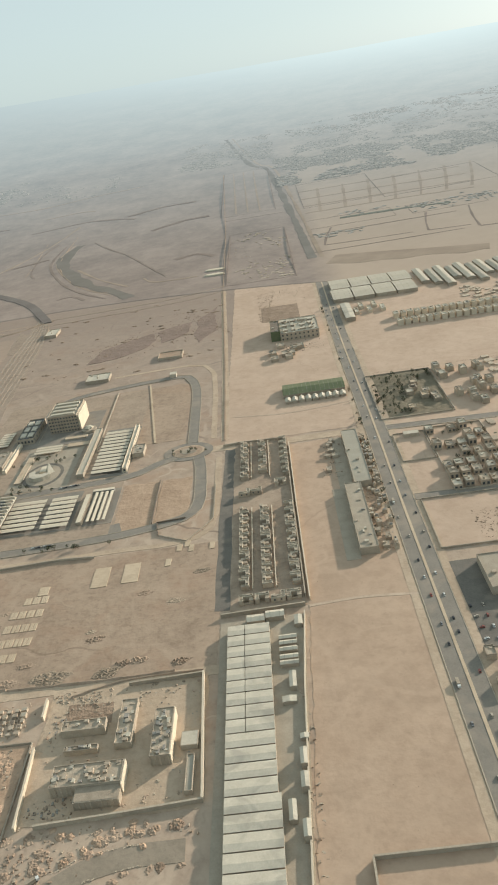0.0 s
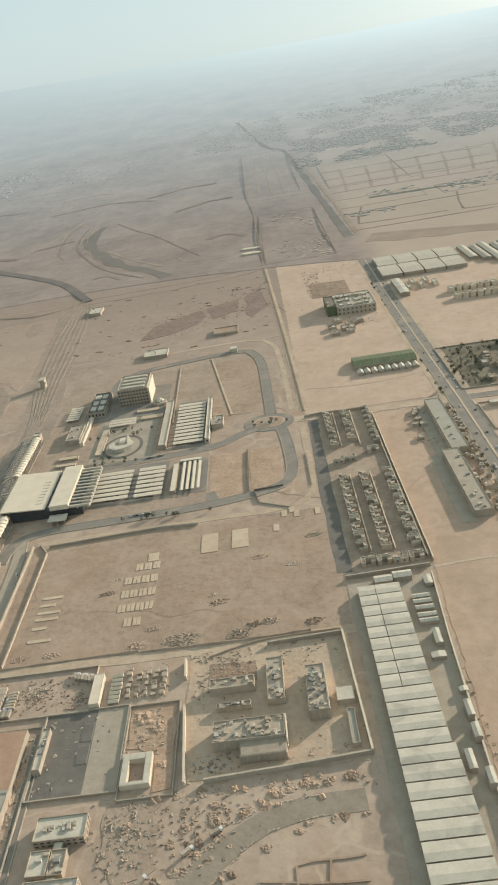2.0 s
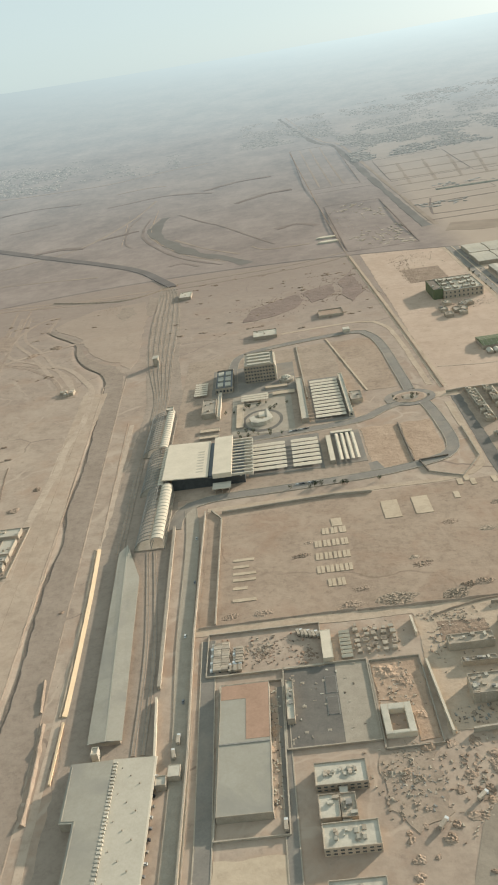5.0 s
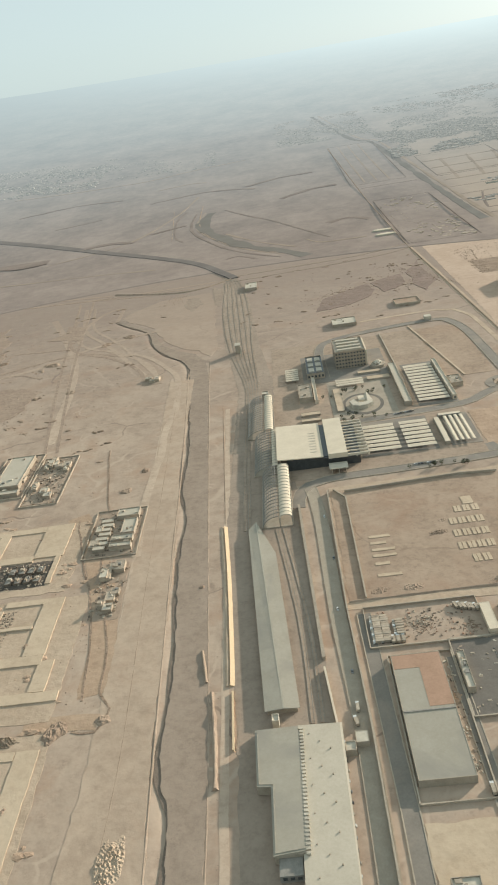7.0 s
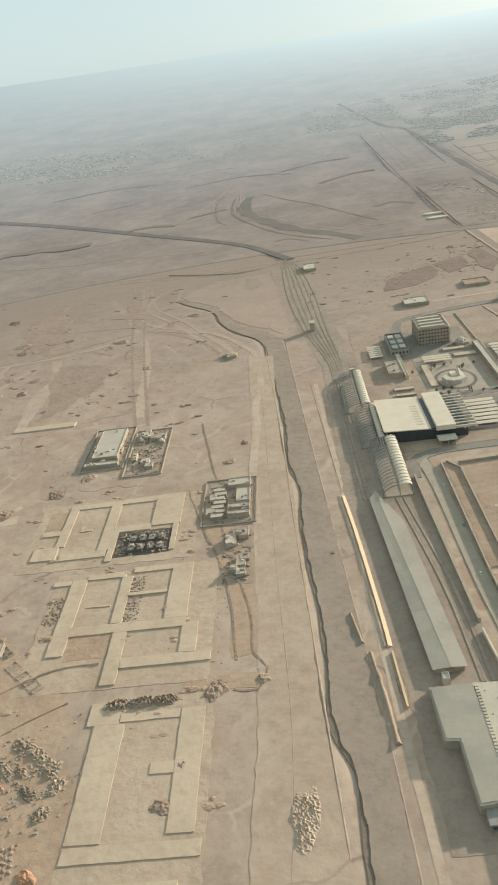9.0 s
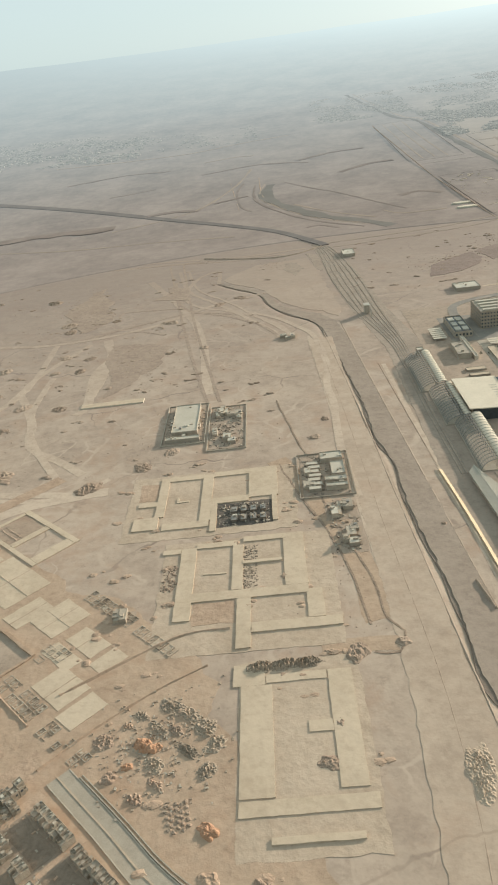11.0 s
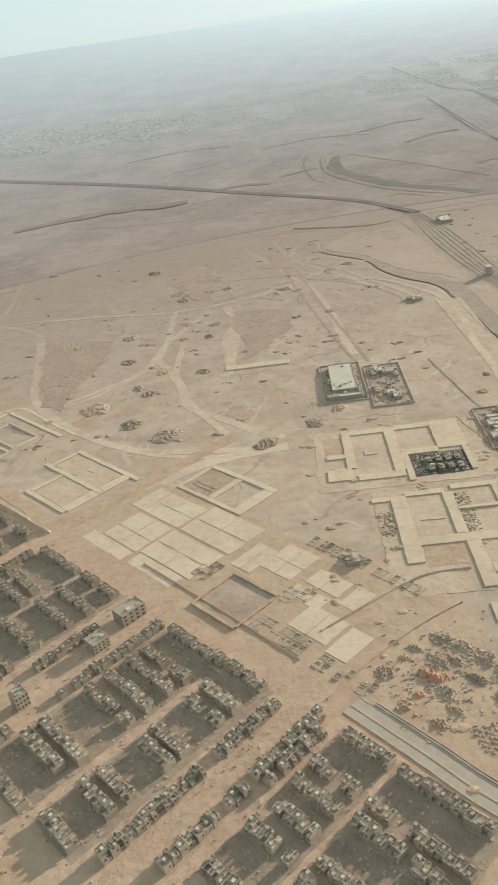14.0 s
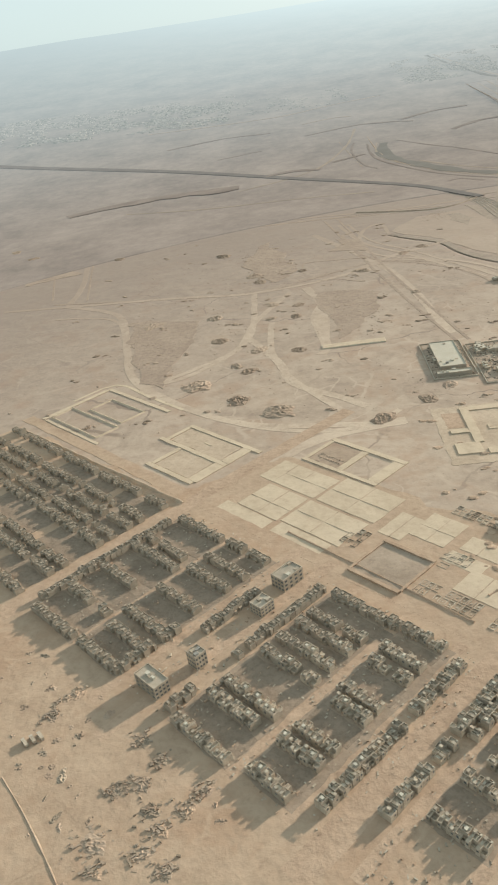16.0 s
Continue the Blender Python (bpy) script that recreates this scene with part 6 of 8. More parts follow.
for i in range(46):
    x, y = rs.uniform(46, 58), 397 + i * 3.6
    if y > 475:
        x = rs.uniform(54, 58.5)
    w, d, h = rs.uniform(2, 4.5), rs.uniform(2, 5), rs.uniform(1.6, 3.4)
    block("workshop", x - w / 2, x + w / 2, y - d / 2, y + d / 2, h, M_DUSTY, rs.choice((M_CONC, M_WHITE, M_PAVE, M_DUSTY)), "small grey workshop beside a long hall", parapet=0.3, clutter=1, seed=i, group="workshops")
for i in range(7):
    x, y, w, d = rs.uniform(25, 32), rs.uniform(505, 566), rs.uniform(3, 5), rs.uniform(3, 6)
    block("workshop", x - w / 2, x + w / 2, y - d / 2, y + d / 2, 2.4, M_DUSTY, M_CONC, "small grey workshop beside a long hall", parapet=0.3, seed=i + 60, group="workshops")
shed("green_shed", -2.5, 55.5, 665, 692, 4, 2.2, M_GREEN, "long green roofed shed on open sand", "x", 0.4, seams=14)
for i in range(9):
    shed("tent_shed", -1 + i * 6.3, 4.6 + i * 6.3, 652, 661, 2.2, 2.0, M_WHITE, "white tent roofed stall beside a green shed", "y", group="tent stalls")
big = block("unfinished_block", 3, 47, 842, 900, 9, M_DUSTY, M_PALESHEET, "large unfinished block with cluttered white roof", floors=2, bays=(9, 8), clutter=40, seed=51)
wing = block("scaffold_wing", -8, 2.6, 846, 890, 11, M_GREEN, M_DARK, "unfinished wing under dark green netting", parapet=0.6, clutter=5, seed=54)
for i in range(12):
    x0, y0 = 6 + (i % 4) * 10, 848 + (i // 4) * 17
    block("roof_room", x0, x0 + rs.uniform(4, 8), y0, y0 + rs.uniform(5, 12), 9.2 + rs.uniform(0.8, 2.6), M_DUSTY, M_WHITE, "pale unfinished roof room", parapet=0.4, group="roof rooms")
for i in range(8):
    x, y = rs.uniform(-10, 30), rs.uniform(770, 825)
    block("site_store", x - 4, x + 4, y - 6, y + 6, 3, M_DUSTY, M_CONC, "low grey site store", clutter=3, seed=70 + i, group="site stores")
patch("ground_dark_plot", rect(-18, 30, 930, 1000), M_PIT, 0.2, "square of dark soil")
for i in range(4):
    for j in range(2):
        shed("white_hall", 79 + i * 27.5 - j * 2.5, 105 + i * 27.5 - j * 2.5, 970 + (1 - j) * 53, 1020 + (1 - j) * 53, 5, 1.0, M_PALESHEET, "large white roofed hall in a grid", "x", seams=4, group="white halls")
for i in range(10):
    shed("grey_hall", 196 + i * 14, 207 + i * 14, 1000 - (i % 3) * 14, 1072 - (i % 2) * 12, 4, 1.2, M_SHEET if i % 2 else M_PALESHEET, "long grey roofed hall", "y", group="grey halls")
shed("white_store", 82, 93.5, 881, 947, 5, 0.8, M_WHITE, "long white roofed store beside the main road", "y")
for i in range(17):
    for y in (843, 872):
        block("villa", 136 + i * 8.2, 142 + i * 8.2, y - 6 + (i % 3), y + 5, 5.5, M_WALL, M_WHITE, "pale two storey villa in a row", "house", clutter=2, seed=i, group="villas in a row")
for i in range(5):
    block("villa_court", 96 + i * 8, 101 + i * 8, 905 + (i % 2) * 20, 925 + (i % 2) * 20, 3.2, M_WALL, M_WHITE, "low pale courtyard house", "house", clutter=2, seed=i + 5)
for i in range(34):
    x, y = 108 + (i % 5) * 9 + rs.uniform(-1, 1), 462 + (i // 5) * 15 + rs.uniform(-2, 2)
    if x < 126 and y > 500 and rs.random() < 0.6:
        continue
    block("town_house", x - 3, x + 3, y - 4.5, y + 4.5, rs.uniform(3, 6), M_DUSTY, rs.choice((M_CONC, M_WHITE, M_DUSTY)), "pale two storey house in a walled block", "house", floors=1, bays=(2, 3), sides="s", clutter=2, seed=i, group="town houses")
for i in range(18):
    x, y = rs.uniform(142, 185), rs.uniform(590, 690)
    block("town_house", x - 3, x + 3, y - 5, y + 5, rs.uniform(3, 6), M_DUSTY, rs.choice((M_CONC, M_WHITE, M_PAVE)), "pale house in a loose cluster", "house", clutter=2, seed=i + 90, group="town houses")
patch("ground_dark_court", rect(82, 110, 300, 376), M_DARKASPH, 0.22, "dark asphalt forecourt beside the main road")
block("corner_hall", 97, 125, 340, 372, 5, M_CONC, M_PAVE, "grey flat roofed hall beside a forecourt", clutter=6, seed=61)
for i in range(7):
    block("roadside_hut", 80 + (i % 2) * 7, 85 + (i % 2) * 7, 225 + i * 11, 232 + i * 11, 3, M_DUSTY, M_CONC, "small pale roadside hut", clutter=1, seed=i, group="roadside huts")
block("pool_hall", 88, 100, 548, 554, 3, M_CONC, M_WHITE, "low white roofed hall on a sand plot", parapet=0.2)
M_OLIVE = soil("olive_scrub", (0.15, 0.128, 0.088), (0.22, 0.186, 0.132), (0.095, 0.085, 0.06), 22, 1.2, 0.0)
patch("ground_orchard", rect(78, 137, 589, 691), M_OLIVE, 0.2, "dark olive scrub on an overgrown plot")
for i in range(9):
    x, y = rs.uniform(104, 132), rs.uniform(600, 660)
    block("garden_house", x - 3, x + 3, y - 4, y + 4, 3, M_DUSTY, rs.choice((M_WHITE, M_CONC, M_PALE)), "low pale garden house", "house", clutter=1, seed=i, group="garden houses")


# trees and bushes
def tree(x, y, h, seed, label="dusty green tree with an uneven crown", name="tree", group="trees"):
    rng = random.Random(seed)
    ob = thing(name, x, y, label, "tree", group)
    g = Geo().tube(0, 0, -0.3, h * 0.5, h * 0.06, h * 0.03, 6)
    for k in range(3):
        a = rng.uniform(0, 6.28)
        g.add([(0.05, 0, h * 0.3), (-0.05, 0, h * 0.3), (0, 0.08, h * 0.36), (math.cos(a) * h * 0.25, math.sin(a) * h * 0.25, h * 0.62)], [(0, 1, 3), (1, 2, 3), (2, 0, 3)])
    part("trunk", g, M_BARK, ob)
    c = Geo()
    for k in range(70):
        a, r, z = rng.uniform(0, 6.28), h * 0.38 * math.sqrt(rng.random()), rng.uniform(0.35, 1.0) * h
        r *= 1.15 - 0.6 * abs(z / h - 0.6)
        q = h * rng.uniform(0.06, 0.12)
        px, py = r * math.cos(a), r * math.sin(a)
        vs = [(px + rng.uniform(-q, q), py + rng.uniform(-q, q), z + rng.uniform(-q, q)) for _ in range(5)]
        c.add(vs, [(0, 1, 2), (0, 2, 3), (1, 3, 4), (0, 3, 4)])
    part("crown", c, M_LEAF, ob)
    return ob


TREES = [tree(0, -4500 - i * 30, h, i) for i, h in enumerate((3.2, 4.0, 2.6))]
spots = [(rs.uniform(79, 106), rs.uniform(592, 688)) for _ in range(70)] + [(rs.uniform(106, 136), rs.uniform(660, 690)) for _ in range(14)]
spots += [(rs.uniform(108, 150), rs.uniform(458, 560)) for _ in range(24)] + [(rs.uniform(56.5, 60), rs.uniform(400, 560)) for _ in range(14)] + [(rs.uniform(-102, -70) , rs.uniform(570, 588)) for _ in range(7)]
spots += [(rs.uniform(-200, -130), rs.uniform(446, 450)) for _ in range(10)] + [(rs.uniform(-232, -190), rs.uniform(540, 556)) for _ in range(10)] + [(rs.uniform(-245, -185), rs.uniform(592, 608)) for _ in range(12)]
spots += [(59 + rs.uniform(-0.5, 0.5), rs.uniform(580, 1000)) for _ in range(14)]
for i, (x, y) in enumerate(spots):
    copy_thing(TREES[i % 3], pose(x, y, 0, 0, 0, rs.uniform(0, 360)))
for ob in TREES:
    for o in list(ob.children_recursive) + [ob]:
        bpy.data.objects.remove(o)


# vehicles
def vehicle(name, length, width, height, paint, label, cab=(0.22, 0.82), truck=False):
    ob = thing(name, 0, -4000, label, "truck" if truck else "car", "lorries" if truck else "cars")
    l, w = length / 2, width / 2
    r = height * 0.19
    if truck:
        part("cab", Geo().box(-w, w, l - length * 0.22, l, r, height * 0.8), paint, ob)
        part("load_bed", Geo().box(-w, w, -l, l - length * 0.25, r * 1.3, height), M_DUSTY if paint is not M_PAINTS[0] else M_CONC, ob)
        part("chassis", Geo().box(-w * 0.5, w * 0.5, -l, l, r * 0.6, r * 1.3), M_RUBBER, ob)
    else:
        part("body", Geo().box(-w, w, -l, l, r * 0.8, height * 0.58, 0, 0.04).box(-w * 0.74, w * 0.74, -l + length * 0.19, l - length * 0.36, height, height + 0.03), paint, ob)
        part("cabin", Geo().box(-w * 0.92, w * 0.92, -l + length * 0.14, l - length * 0.3, height * 0.58, height, 0, 0.16), M_GLASS, ob)
    for x in (-w, w):
        for y in (-l * 0.62, l * 0.62):
            g = Geo()
            a = [2 * math.pi * i / 10 for i in range(10)]
            t = 0.1 * (1 if x > 0 else -1)
            g.add([(x - t, y + r * math.cos(k), r + r * math.sin(k)) for k in a] + [(x + t * 0.3, y + r * math.cos(k), r + r * math.sin(k)) for k in a],
                  [tuple(range(9, -1, -1)), tuple(range(10, 20))] + [(i, (i + 1) % 10, 10 + (i + 1) % 10, 10 + i) for i in range(10)])
            part("wheel", g, M_RUBBER, ob)
    return ob


CARS = [vehicle("car", 2.7, 1.15, 0.95, M_PAINTS[k], lab) for k, lab in enumerate(("white car on the asphalt", "grey car on the asphalt", "black car on the asphalt", "sand coloured car on the asphalt", "red car on the asphalt"))]
LORRY = vehicle("lorry", 5.5, 1.5, 2.0, M_PAINTS[0], "white lorry with a pale load box", truck=True)
LORRY2 = vehicle("lorry", 5.0, 1.5, 1.9, M_PAINTS[3], "sand coloured lorry with a box bed", truck=True)
rv = random.Random(8)
for side, xs in ((1, (72.2, 74.6)), (-1, (62.6, 65.2))):
    y = 195.0
    while y < 1000:
        y += rv.uniform(10, 30) if y < 420 else rv.uniform(18, 50)
        i = min(range(len(main_line)), key=lambda k: abs(main_line[k][1] - y))
        x = main_line[i][0] - 68.5 + rv.choice(xs)
        proto = LORRY if rv.random() < 0.08 else rv.choice((CARS[0], CARS[0], CARS[1], CARS[2], CARS[3], CARS[4]))
        copy_thing(proto, pose(x, y, 0.26, 0, 0, (0 if side > 0 else 180) + rv.uniform(-2, 2)))
for n, (x0, x1, y0, y1) in ((12, (-240, -237, 276, 296)), (12, (-236, -233, 276, 296)), (7, (-232, -226, 276, 279)), (6, (-229, -226, 280, 292))):
    for i in range(n):
        t = (i + 0.5) / n
        x, y = (x0 + x1) / 2 if x1 - x0 < 5 else x0 + (x1 - x0) * t, y0 + (y1 - y0) * t if y1 - y0 > 5 else (y0 + y1) / 2
        copy_thing(LORRY2 if i % 3 else LORRY, pose(x, y, 0, 0, 0, 90 if x1 - x0 < 5 else 0))
for i in range(7):
    copy_thing(LORRY if i % 2 else LORRY2, pose(-197 + i * 1.9, 298 - i * 0.6, 0, 0, 0, 12))
for i in range(4):
    copy_thing(CARS[i % 2], pose(rv.uniform(-256, -253), 400 - i * 47, 0.25, 0, 0, 180))
for i in range(14):
    copy_thing(CARS[i % 4], pose(-262.2 + rv.uniform(-0.4, 0.4), 218 - i * 5, 0.2, 0, 0, 90))
for x, y, a in ((-253.5, 236, 0), (-255, 228, 10), (-252, 150, 0), (-150, 182, -40), (-133, 192, -50), (-122, 199, -60), (-208, 188, 0)):
    copy_thing(LORRY, pose(x, y, 0.25, 0, 0, a))
for i in range(14):
    copy_thing(CARS[i % 5], pose(84 + (i % 4) * 6 + rv.uniform(-1, 1), 306 + (i // 4) * 9, 0.25, 0, 0, rv.choice((0, 90))))
for i in range(16):
    copy_thing(CARS[i % 4], pose(-188 + (i % 8) * 2.0, 452.5 + (i // 8) * 1.6 if i > 7 else 542 + 0.3 * i, 0.25, 0, 0, 90 if i < 8 else 80))
for i in range(3):
    copy_thing(LORRY2, pose(-737 + i * 3, 163 + i * 1.5, 0, 0, 0, 40))
for ob in CARS + [LORRY, LORRY2]:
    for o in list(ob.children_recursive) + [ob]:
        bpy.data.objects.remove(o)

# ---- field slabs ----
def pad(x0, x1, y0, y1, turn=0.0, mat=M_PALE, h=0.35, label="pale square foundation pad on bare ground", name="foundation_pad", group="foundation pads"):
    cx, cy = (x0 + x1) / 2, (y0 + y1) / 2
    ob = thing(name, cx, cy, label, "pad", group, turn)
    part("slab", Geo().slab(ragged(rect(-(x1 - x0) / 2, (x1 - x0) / 2, -(y1 - y0) / 2, (y1 - y0) / 2), 0.2 if x1 - x0 < 12 else 0.4, 2.2, x0), -0.3, h), mat, ob)
    return ob


pad(-136.5, -126, 396, 417.5)
pad(-117, -106.5, 397, 418)
for i in range(4):
    for j in range(5):
        if (i, j) in ((0, 4), (3, 0), (0, 0)):
            continue
        x, y = -183 + i * 5.3 + 0.25 * j, 334 + j * 13.2
        for k in range(2):
            pad(x + k * 2.3, x + 1.9 + k * 2.3, y, y + 7.0)
pad(-170, -163.5, 395, 404)
for k, (y, l) in enumerate(((330, 13), (341, 8), (349, 13), (355, 13), (362, 9), (369, 12))):
    pad(-231 - 0.05 * k, -231 + l, y, y + 2.6, label="long pale foundation strip")
for x, y in ((-84, 426), (-79, 430), (-62, 424), (-90, 410), (-76, 424)):
    pad(x, x + 3.5, y, y + 8)
low = 0.15
for line in ([(-106, 167), (-105.8, 177), (-87.6, 174.5), (-88, 166)], [(-97, 175.6), (-97.2, 166)], [(-91.6, 167.5), (-91.8, 181.6), (-85.4, 182.8), (-72.9, 182.5), (-66, 183)], [(-87, 174.3), (-74.7, 173.2), (-66, 173)], [(-106, 158), (-88, 156)], [(-79, 182.6), (-80, 173.6)]):
    low += 0.03
    wall(line, low, M_BROWN, 0.6, "low foundation wall of reddish soil", "foundation_wall")

# ---- excavated building sites ----
def site(pieces, mat=M_PALE, h=0.72, label="raised pale fill round foundation pits", name="earth_fill"):
    for p in pieces:
        x0, x1, y0, y1 = p[:4]
        hh = p[4] if len(p) > 4 else h
        ob = thing(name, (x0 + x1) / 2, (y0 + y1) / 2, label, "earth fill", "raised fill strips")
        part("fill", Geo().slab(ragged(rect(-(x1 - x0) / 2, (x1 - x0) / 2, -(y1 - y0) / 2, (y1 - y0) / 2), 0.28, 2.2, x0), -0.6, hh), mat, ob)


patch("ground_site_a", rect(-522, -413, 352, 432), M_TRACK, 0.12, "packed pale site ground")
site(((-516, -500, 364, 378), (-503, -497, 378, 428), (-515, -503, 392, 397), (-497, -468, 362, 369), (-474, -467, 369, 428), (-497, -474, 423, 429, 0.66), (-467, -443, 424, 430, 0.69), (-443, -424, 392, 431), (-467, -443, 388, 395), (-490, -482, 394, 396, 0.5), (-490, -488.6, 396.2, 400, 0.5)))
# pit floor much darker than the soil round it
M_DARKSOIL = soil("near_black_soil", (0.085, 0.072, 0.06), (0.15, 0.124, 0.1), (0.055, 0.047, 0.04), 9, 1.0, 0.0)
patch("ground_pit_a", rect(-463, -428, 360, 387.6), M_DARKSOIL, 0.2, "dark excavated pit floor")
site(((-467, -463.2, 356, 387.8), (-428.2, -425, 362, 391.8)), M_PALE, 0.75)
patch("ground_pit_a_red", rect(-516, -503.5, 400, 422), M_EARTH, 0.2, "reddish soil square")
patch("ground_site_b", rect(-492, -396, 248, 346), M_TRACK, 0.12, "packed pale site ground")
site(((-482, -473, 274, 339), (-493, -482.2, 335, 339.5, 0.66), (-473, -450, 338, 343), (-452, -446, 296, 338), (-446, -421, 341, 346), (-423, -411, 296, 346, 0.69), (-473, -411, 288.5, 295.8), (-449, -441.5, 250, 288.3), (-441.3, -396, 261, 268), (-412.5, -404, 268.2, 291, 0.66), (-446, -424, 319, 321.5, 1.0), (-468, -455, 312, 313.4, 0.5)))
patch("ground_site_b_red", rect(-472, -450, 270, 288), M_EARTH, 0.2, "reddish soil square")
patch("ground_site_c", rect(-447, -392, 140, 240), M_TRACK, 0.12, "packed pale site ground")
site(((-449.6, -435, 225, 238.5, 0.45), (-434.6, -407.2, 226, 231, 0.45), (-446, -432, 166, 224.8, 0.45), (-406.8, -396, 168, 231, 0.45), (-417, -407, 196, 202, 0.45), (-446, -393, 158, 165, 0.45), (-434, -400, 146, 149, 0.8)))
# pale town plots on the turned grid
for u0, u1, v0, v1, h in ((152, 199, -72, -48, 0.42), (106, 150, -77, -48, 0.45), (154, 187, -45.5, -18, 0.42), (108, 152, -45.5, -20, 0.46), (85, 100, -66, -43, 0.4), (63, 85, -75, -51, 0.44), (34, 56, -68, -55, 0.4), (36, 58, -52, -42, 0.3),
                          (17, 41, -44, -26, 0.4), (2, 14.5, -43, -23, 0.5), (20, 31, -68, -52, 0.3), (112, 150, -19, -9, 0.2), (155, 195, -17, -8, 0.2)):
    h *= 0.55
    (ax, ay), (bx, by) = town(u0, v0), town(u1, v1)
    cx, cy = (ax + bx) / 2, (ay + by) / 2
    pad(cx - (u1 - u0) / 2, cx + (u1 - u0) / 2, cy - (v1 - v0) / 2, cy + (v1 - v0) / 2, -45, M_PALE, h, "raised pale sand fill plot", "fill_plot", "raised fill plots")
for u0, u1, v0, v1 in ((350, 395, -66, -44), (346, 412, -38, -18)):
    line = [town(u0, v0), town(u1, v0), town(u1, v1), town(u0, v1), town(u0, v0)]
    solo("fill_bank", Geo().ridge([p for a, b in zip(line[:-1], line[1:]) for p in ((a[0] + (b[0] - a[0]) * k / 5, a[1] + (b[1] - a[1]) * k / 5) for k in range(5))] + [line[-1]], 2.6, 0.8), M_PALE, "square frame of raised pale fill", "earth bank")
def grid_site(strips, label="low pale fill strip round a square pit"):
    """Fill strips of a building site on the turned grid, each a thing of its own."""
    for u0, u1, v0, v1, h in strips:
        (ax, ay), (bx, by) = town(u0, v0), town(u1, v1)
        cx, cy = (ax + bx) / 2, (ay + by) / 2
        pad(cx - (u1 - u0) / 2, cx + (u1 - u0) / 2, cy - (v1 - v0) / 2, cy + (v1 - v0) / 2, -45, M_PALE, h, label, "earth_fill", "raised fill strips")


grid_site(((221, 296, -72, -68.4, 0.54), (228, 301, -47, -43.4, 0.51), (230, 279, -18.6, -15, 0.54), (228, 236, -68.2, -47.2, 0.48), (228, 237, -43.2, -18.8, 0.48), (293, 296.5, -68.2, -47.2, 0.48), (273, 277, -43.2, -18.8, 0.48), (258, 266, -59, -57.6, 0.4)))
grid_site(((130, 191, -82, -79, 0.54), (130, 191, -112.5, -108.6, 0.54), (158.5, 163.6, -108.4, -82.2, 0.48), (188, 191, -108.4, -82.2, 0.48), (130, 138.4, -108.4, -82.2, 0.51)))
grid_site(((332, 416, -79, -75.5, 0.42), (413.6, 418, -75.2, -12, 0.36), (336, 412, -14, -11.5, 0.36)))
for u0, u1, v0, v1, m, nm in ((164, 187.6, -108, -82.4, M_BROWN, "grid_pit_a"), (237, 292, -68, -47.4, M_TRACK, "grid_pit_b"), (238, 272.6, -43, -19, M_TRACK, "grid_pit_c")):
    patch("ground_" + nm, [town(u0, v0), town(u1, v0), town(u1, v1), town(u0, v1)], m, 0.2, "levelled soil floor of a building pit")
for k, pts in enumerate(([(-788, 714), (-767, 721), (-711, 692), (-714, 628), (-730, 527), (-750, 542)], [(-589, 738), (-552, 738), (-517, 718), (-550, 614), (-575, 591)], [(-674, 886), (-643, 994), (-606, 839), (-635, 793)], [(-1010, 1010), (-940, 1040), (-900, 960), (-960, 930)], [(-560, 900), (-545, 960), (-520, 940), (-525, 880)])):
    patch("ground_rough_" + "abcde"[k], ragged(ragged(pts, 12.0, 26, k), 4.0, 7, k + 5), M_ROUGH, 0.16, "rough dark disturbed ground on the plain")
# dug square
(dx, dy) = town(75, -23)
dug = thing("dug_pit", dx, dy, "square dug pit with steep earth sides", "pit", "", -45)
part("floor", Geo().slab(ragged(rect(-15, 15, -14.5, 14.5), 0.6, 2), -0.4, 0.3), M_BED, dug, "rough stony pit floor")
for a in ((-16, 16, 14, 16), (-16, 16, -16, -14), (-16.5, -15, -14, 14), (15, 16.5, -14, 14)):
    part("bank", Geo().slab(ragged(rect(*a), 0.35, 2), -0.4, 1.3 if abs(a[2]) > 13 and a[1] > 15.5 and a[0] < -15.5 else 1.0), M_EARTH, dug)
block("white_slab", -590, -535, 572, 581, 0.8, M_WALL, M_PALE, "long pale concrete slab on the desert", "slab", parapet=0)

# site buildings on the west
def yard(x0, x1, y0, y1, n, seed, label):
    patch("ground_yard_" + str(seed), rect(x0, x1, y0, y1), M_BED, 0.18, "dark oil stained yard")
    rng = random.Random(seed)
    for i in range(n):
        x, y = rng.uniform(x0 + 3, x1 - 3), rng.uniform(y0 + 4, y1 - 4)
        w, d, h = rng.uniform(1.4, 3.2), rng.uniform(2, 5), rng.uniform(1.6, 3.4)
        block("site_hut", x - w, x + w, y - d, y + d, h, M_DUSTY, rng.choice((M_CONC, M_PALESHEET, M_DUSTY, M_WHITE)), label, parapet=0.25, clutter=1, seed=seed + i, group="site huts")


yard(-509, -478, 482, 553, 6, 100, "grey site hut in a walled yard")
block("site_hall", -503, -483, 495, 547, 3.6, M_CONC, M_PALESHEET, "low grey site hall with flat roof", clutter=5, seed=101)
block("site_hall", -507, -481, 484, 490, 2.6, M_CONC, M_PALESHEET, "long pale site hut", clutter=2, seed=102)
yard(-473, -447, 467, 541, 12, 120, "grey site hut in a walled yard")
yard(-408, -377, 385, 440, 5, 140, "pale site hut in a walled yard")
for i in range(7):
    block("site_cabin", -404 + (i % 2), -396 + (i % 2), 390 + i * 5.6, 393.6 + i * 5.6, 2.4, M_CONC, M_PALESHEET, "pale prefabricated site cabin", parapet=0.15, group="site cabins")
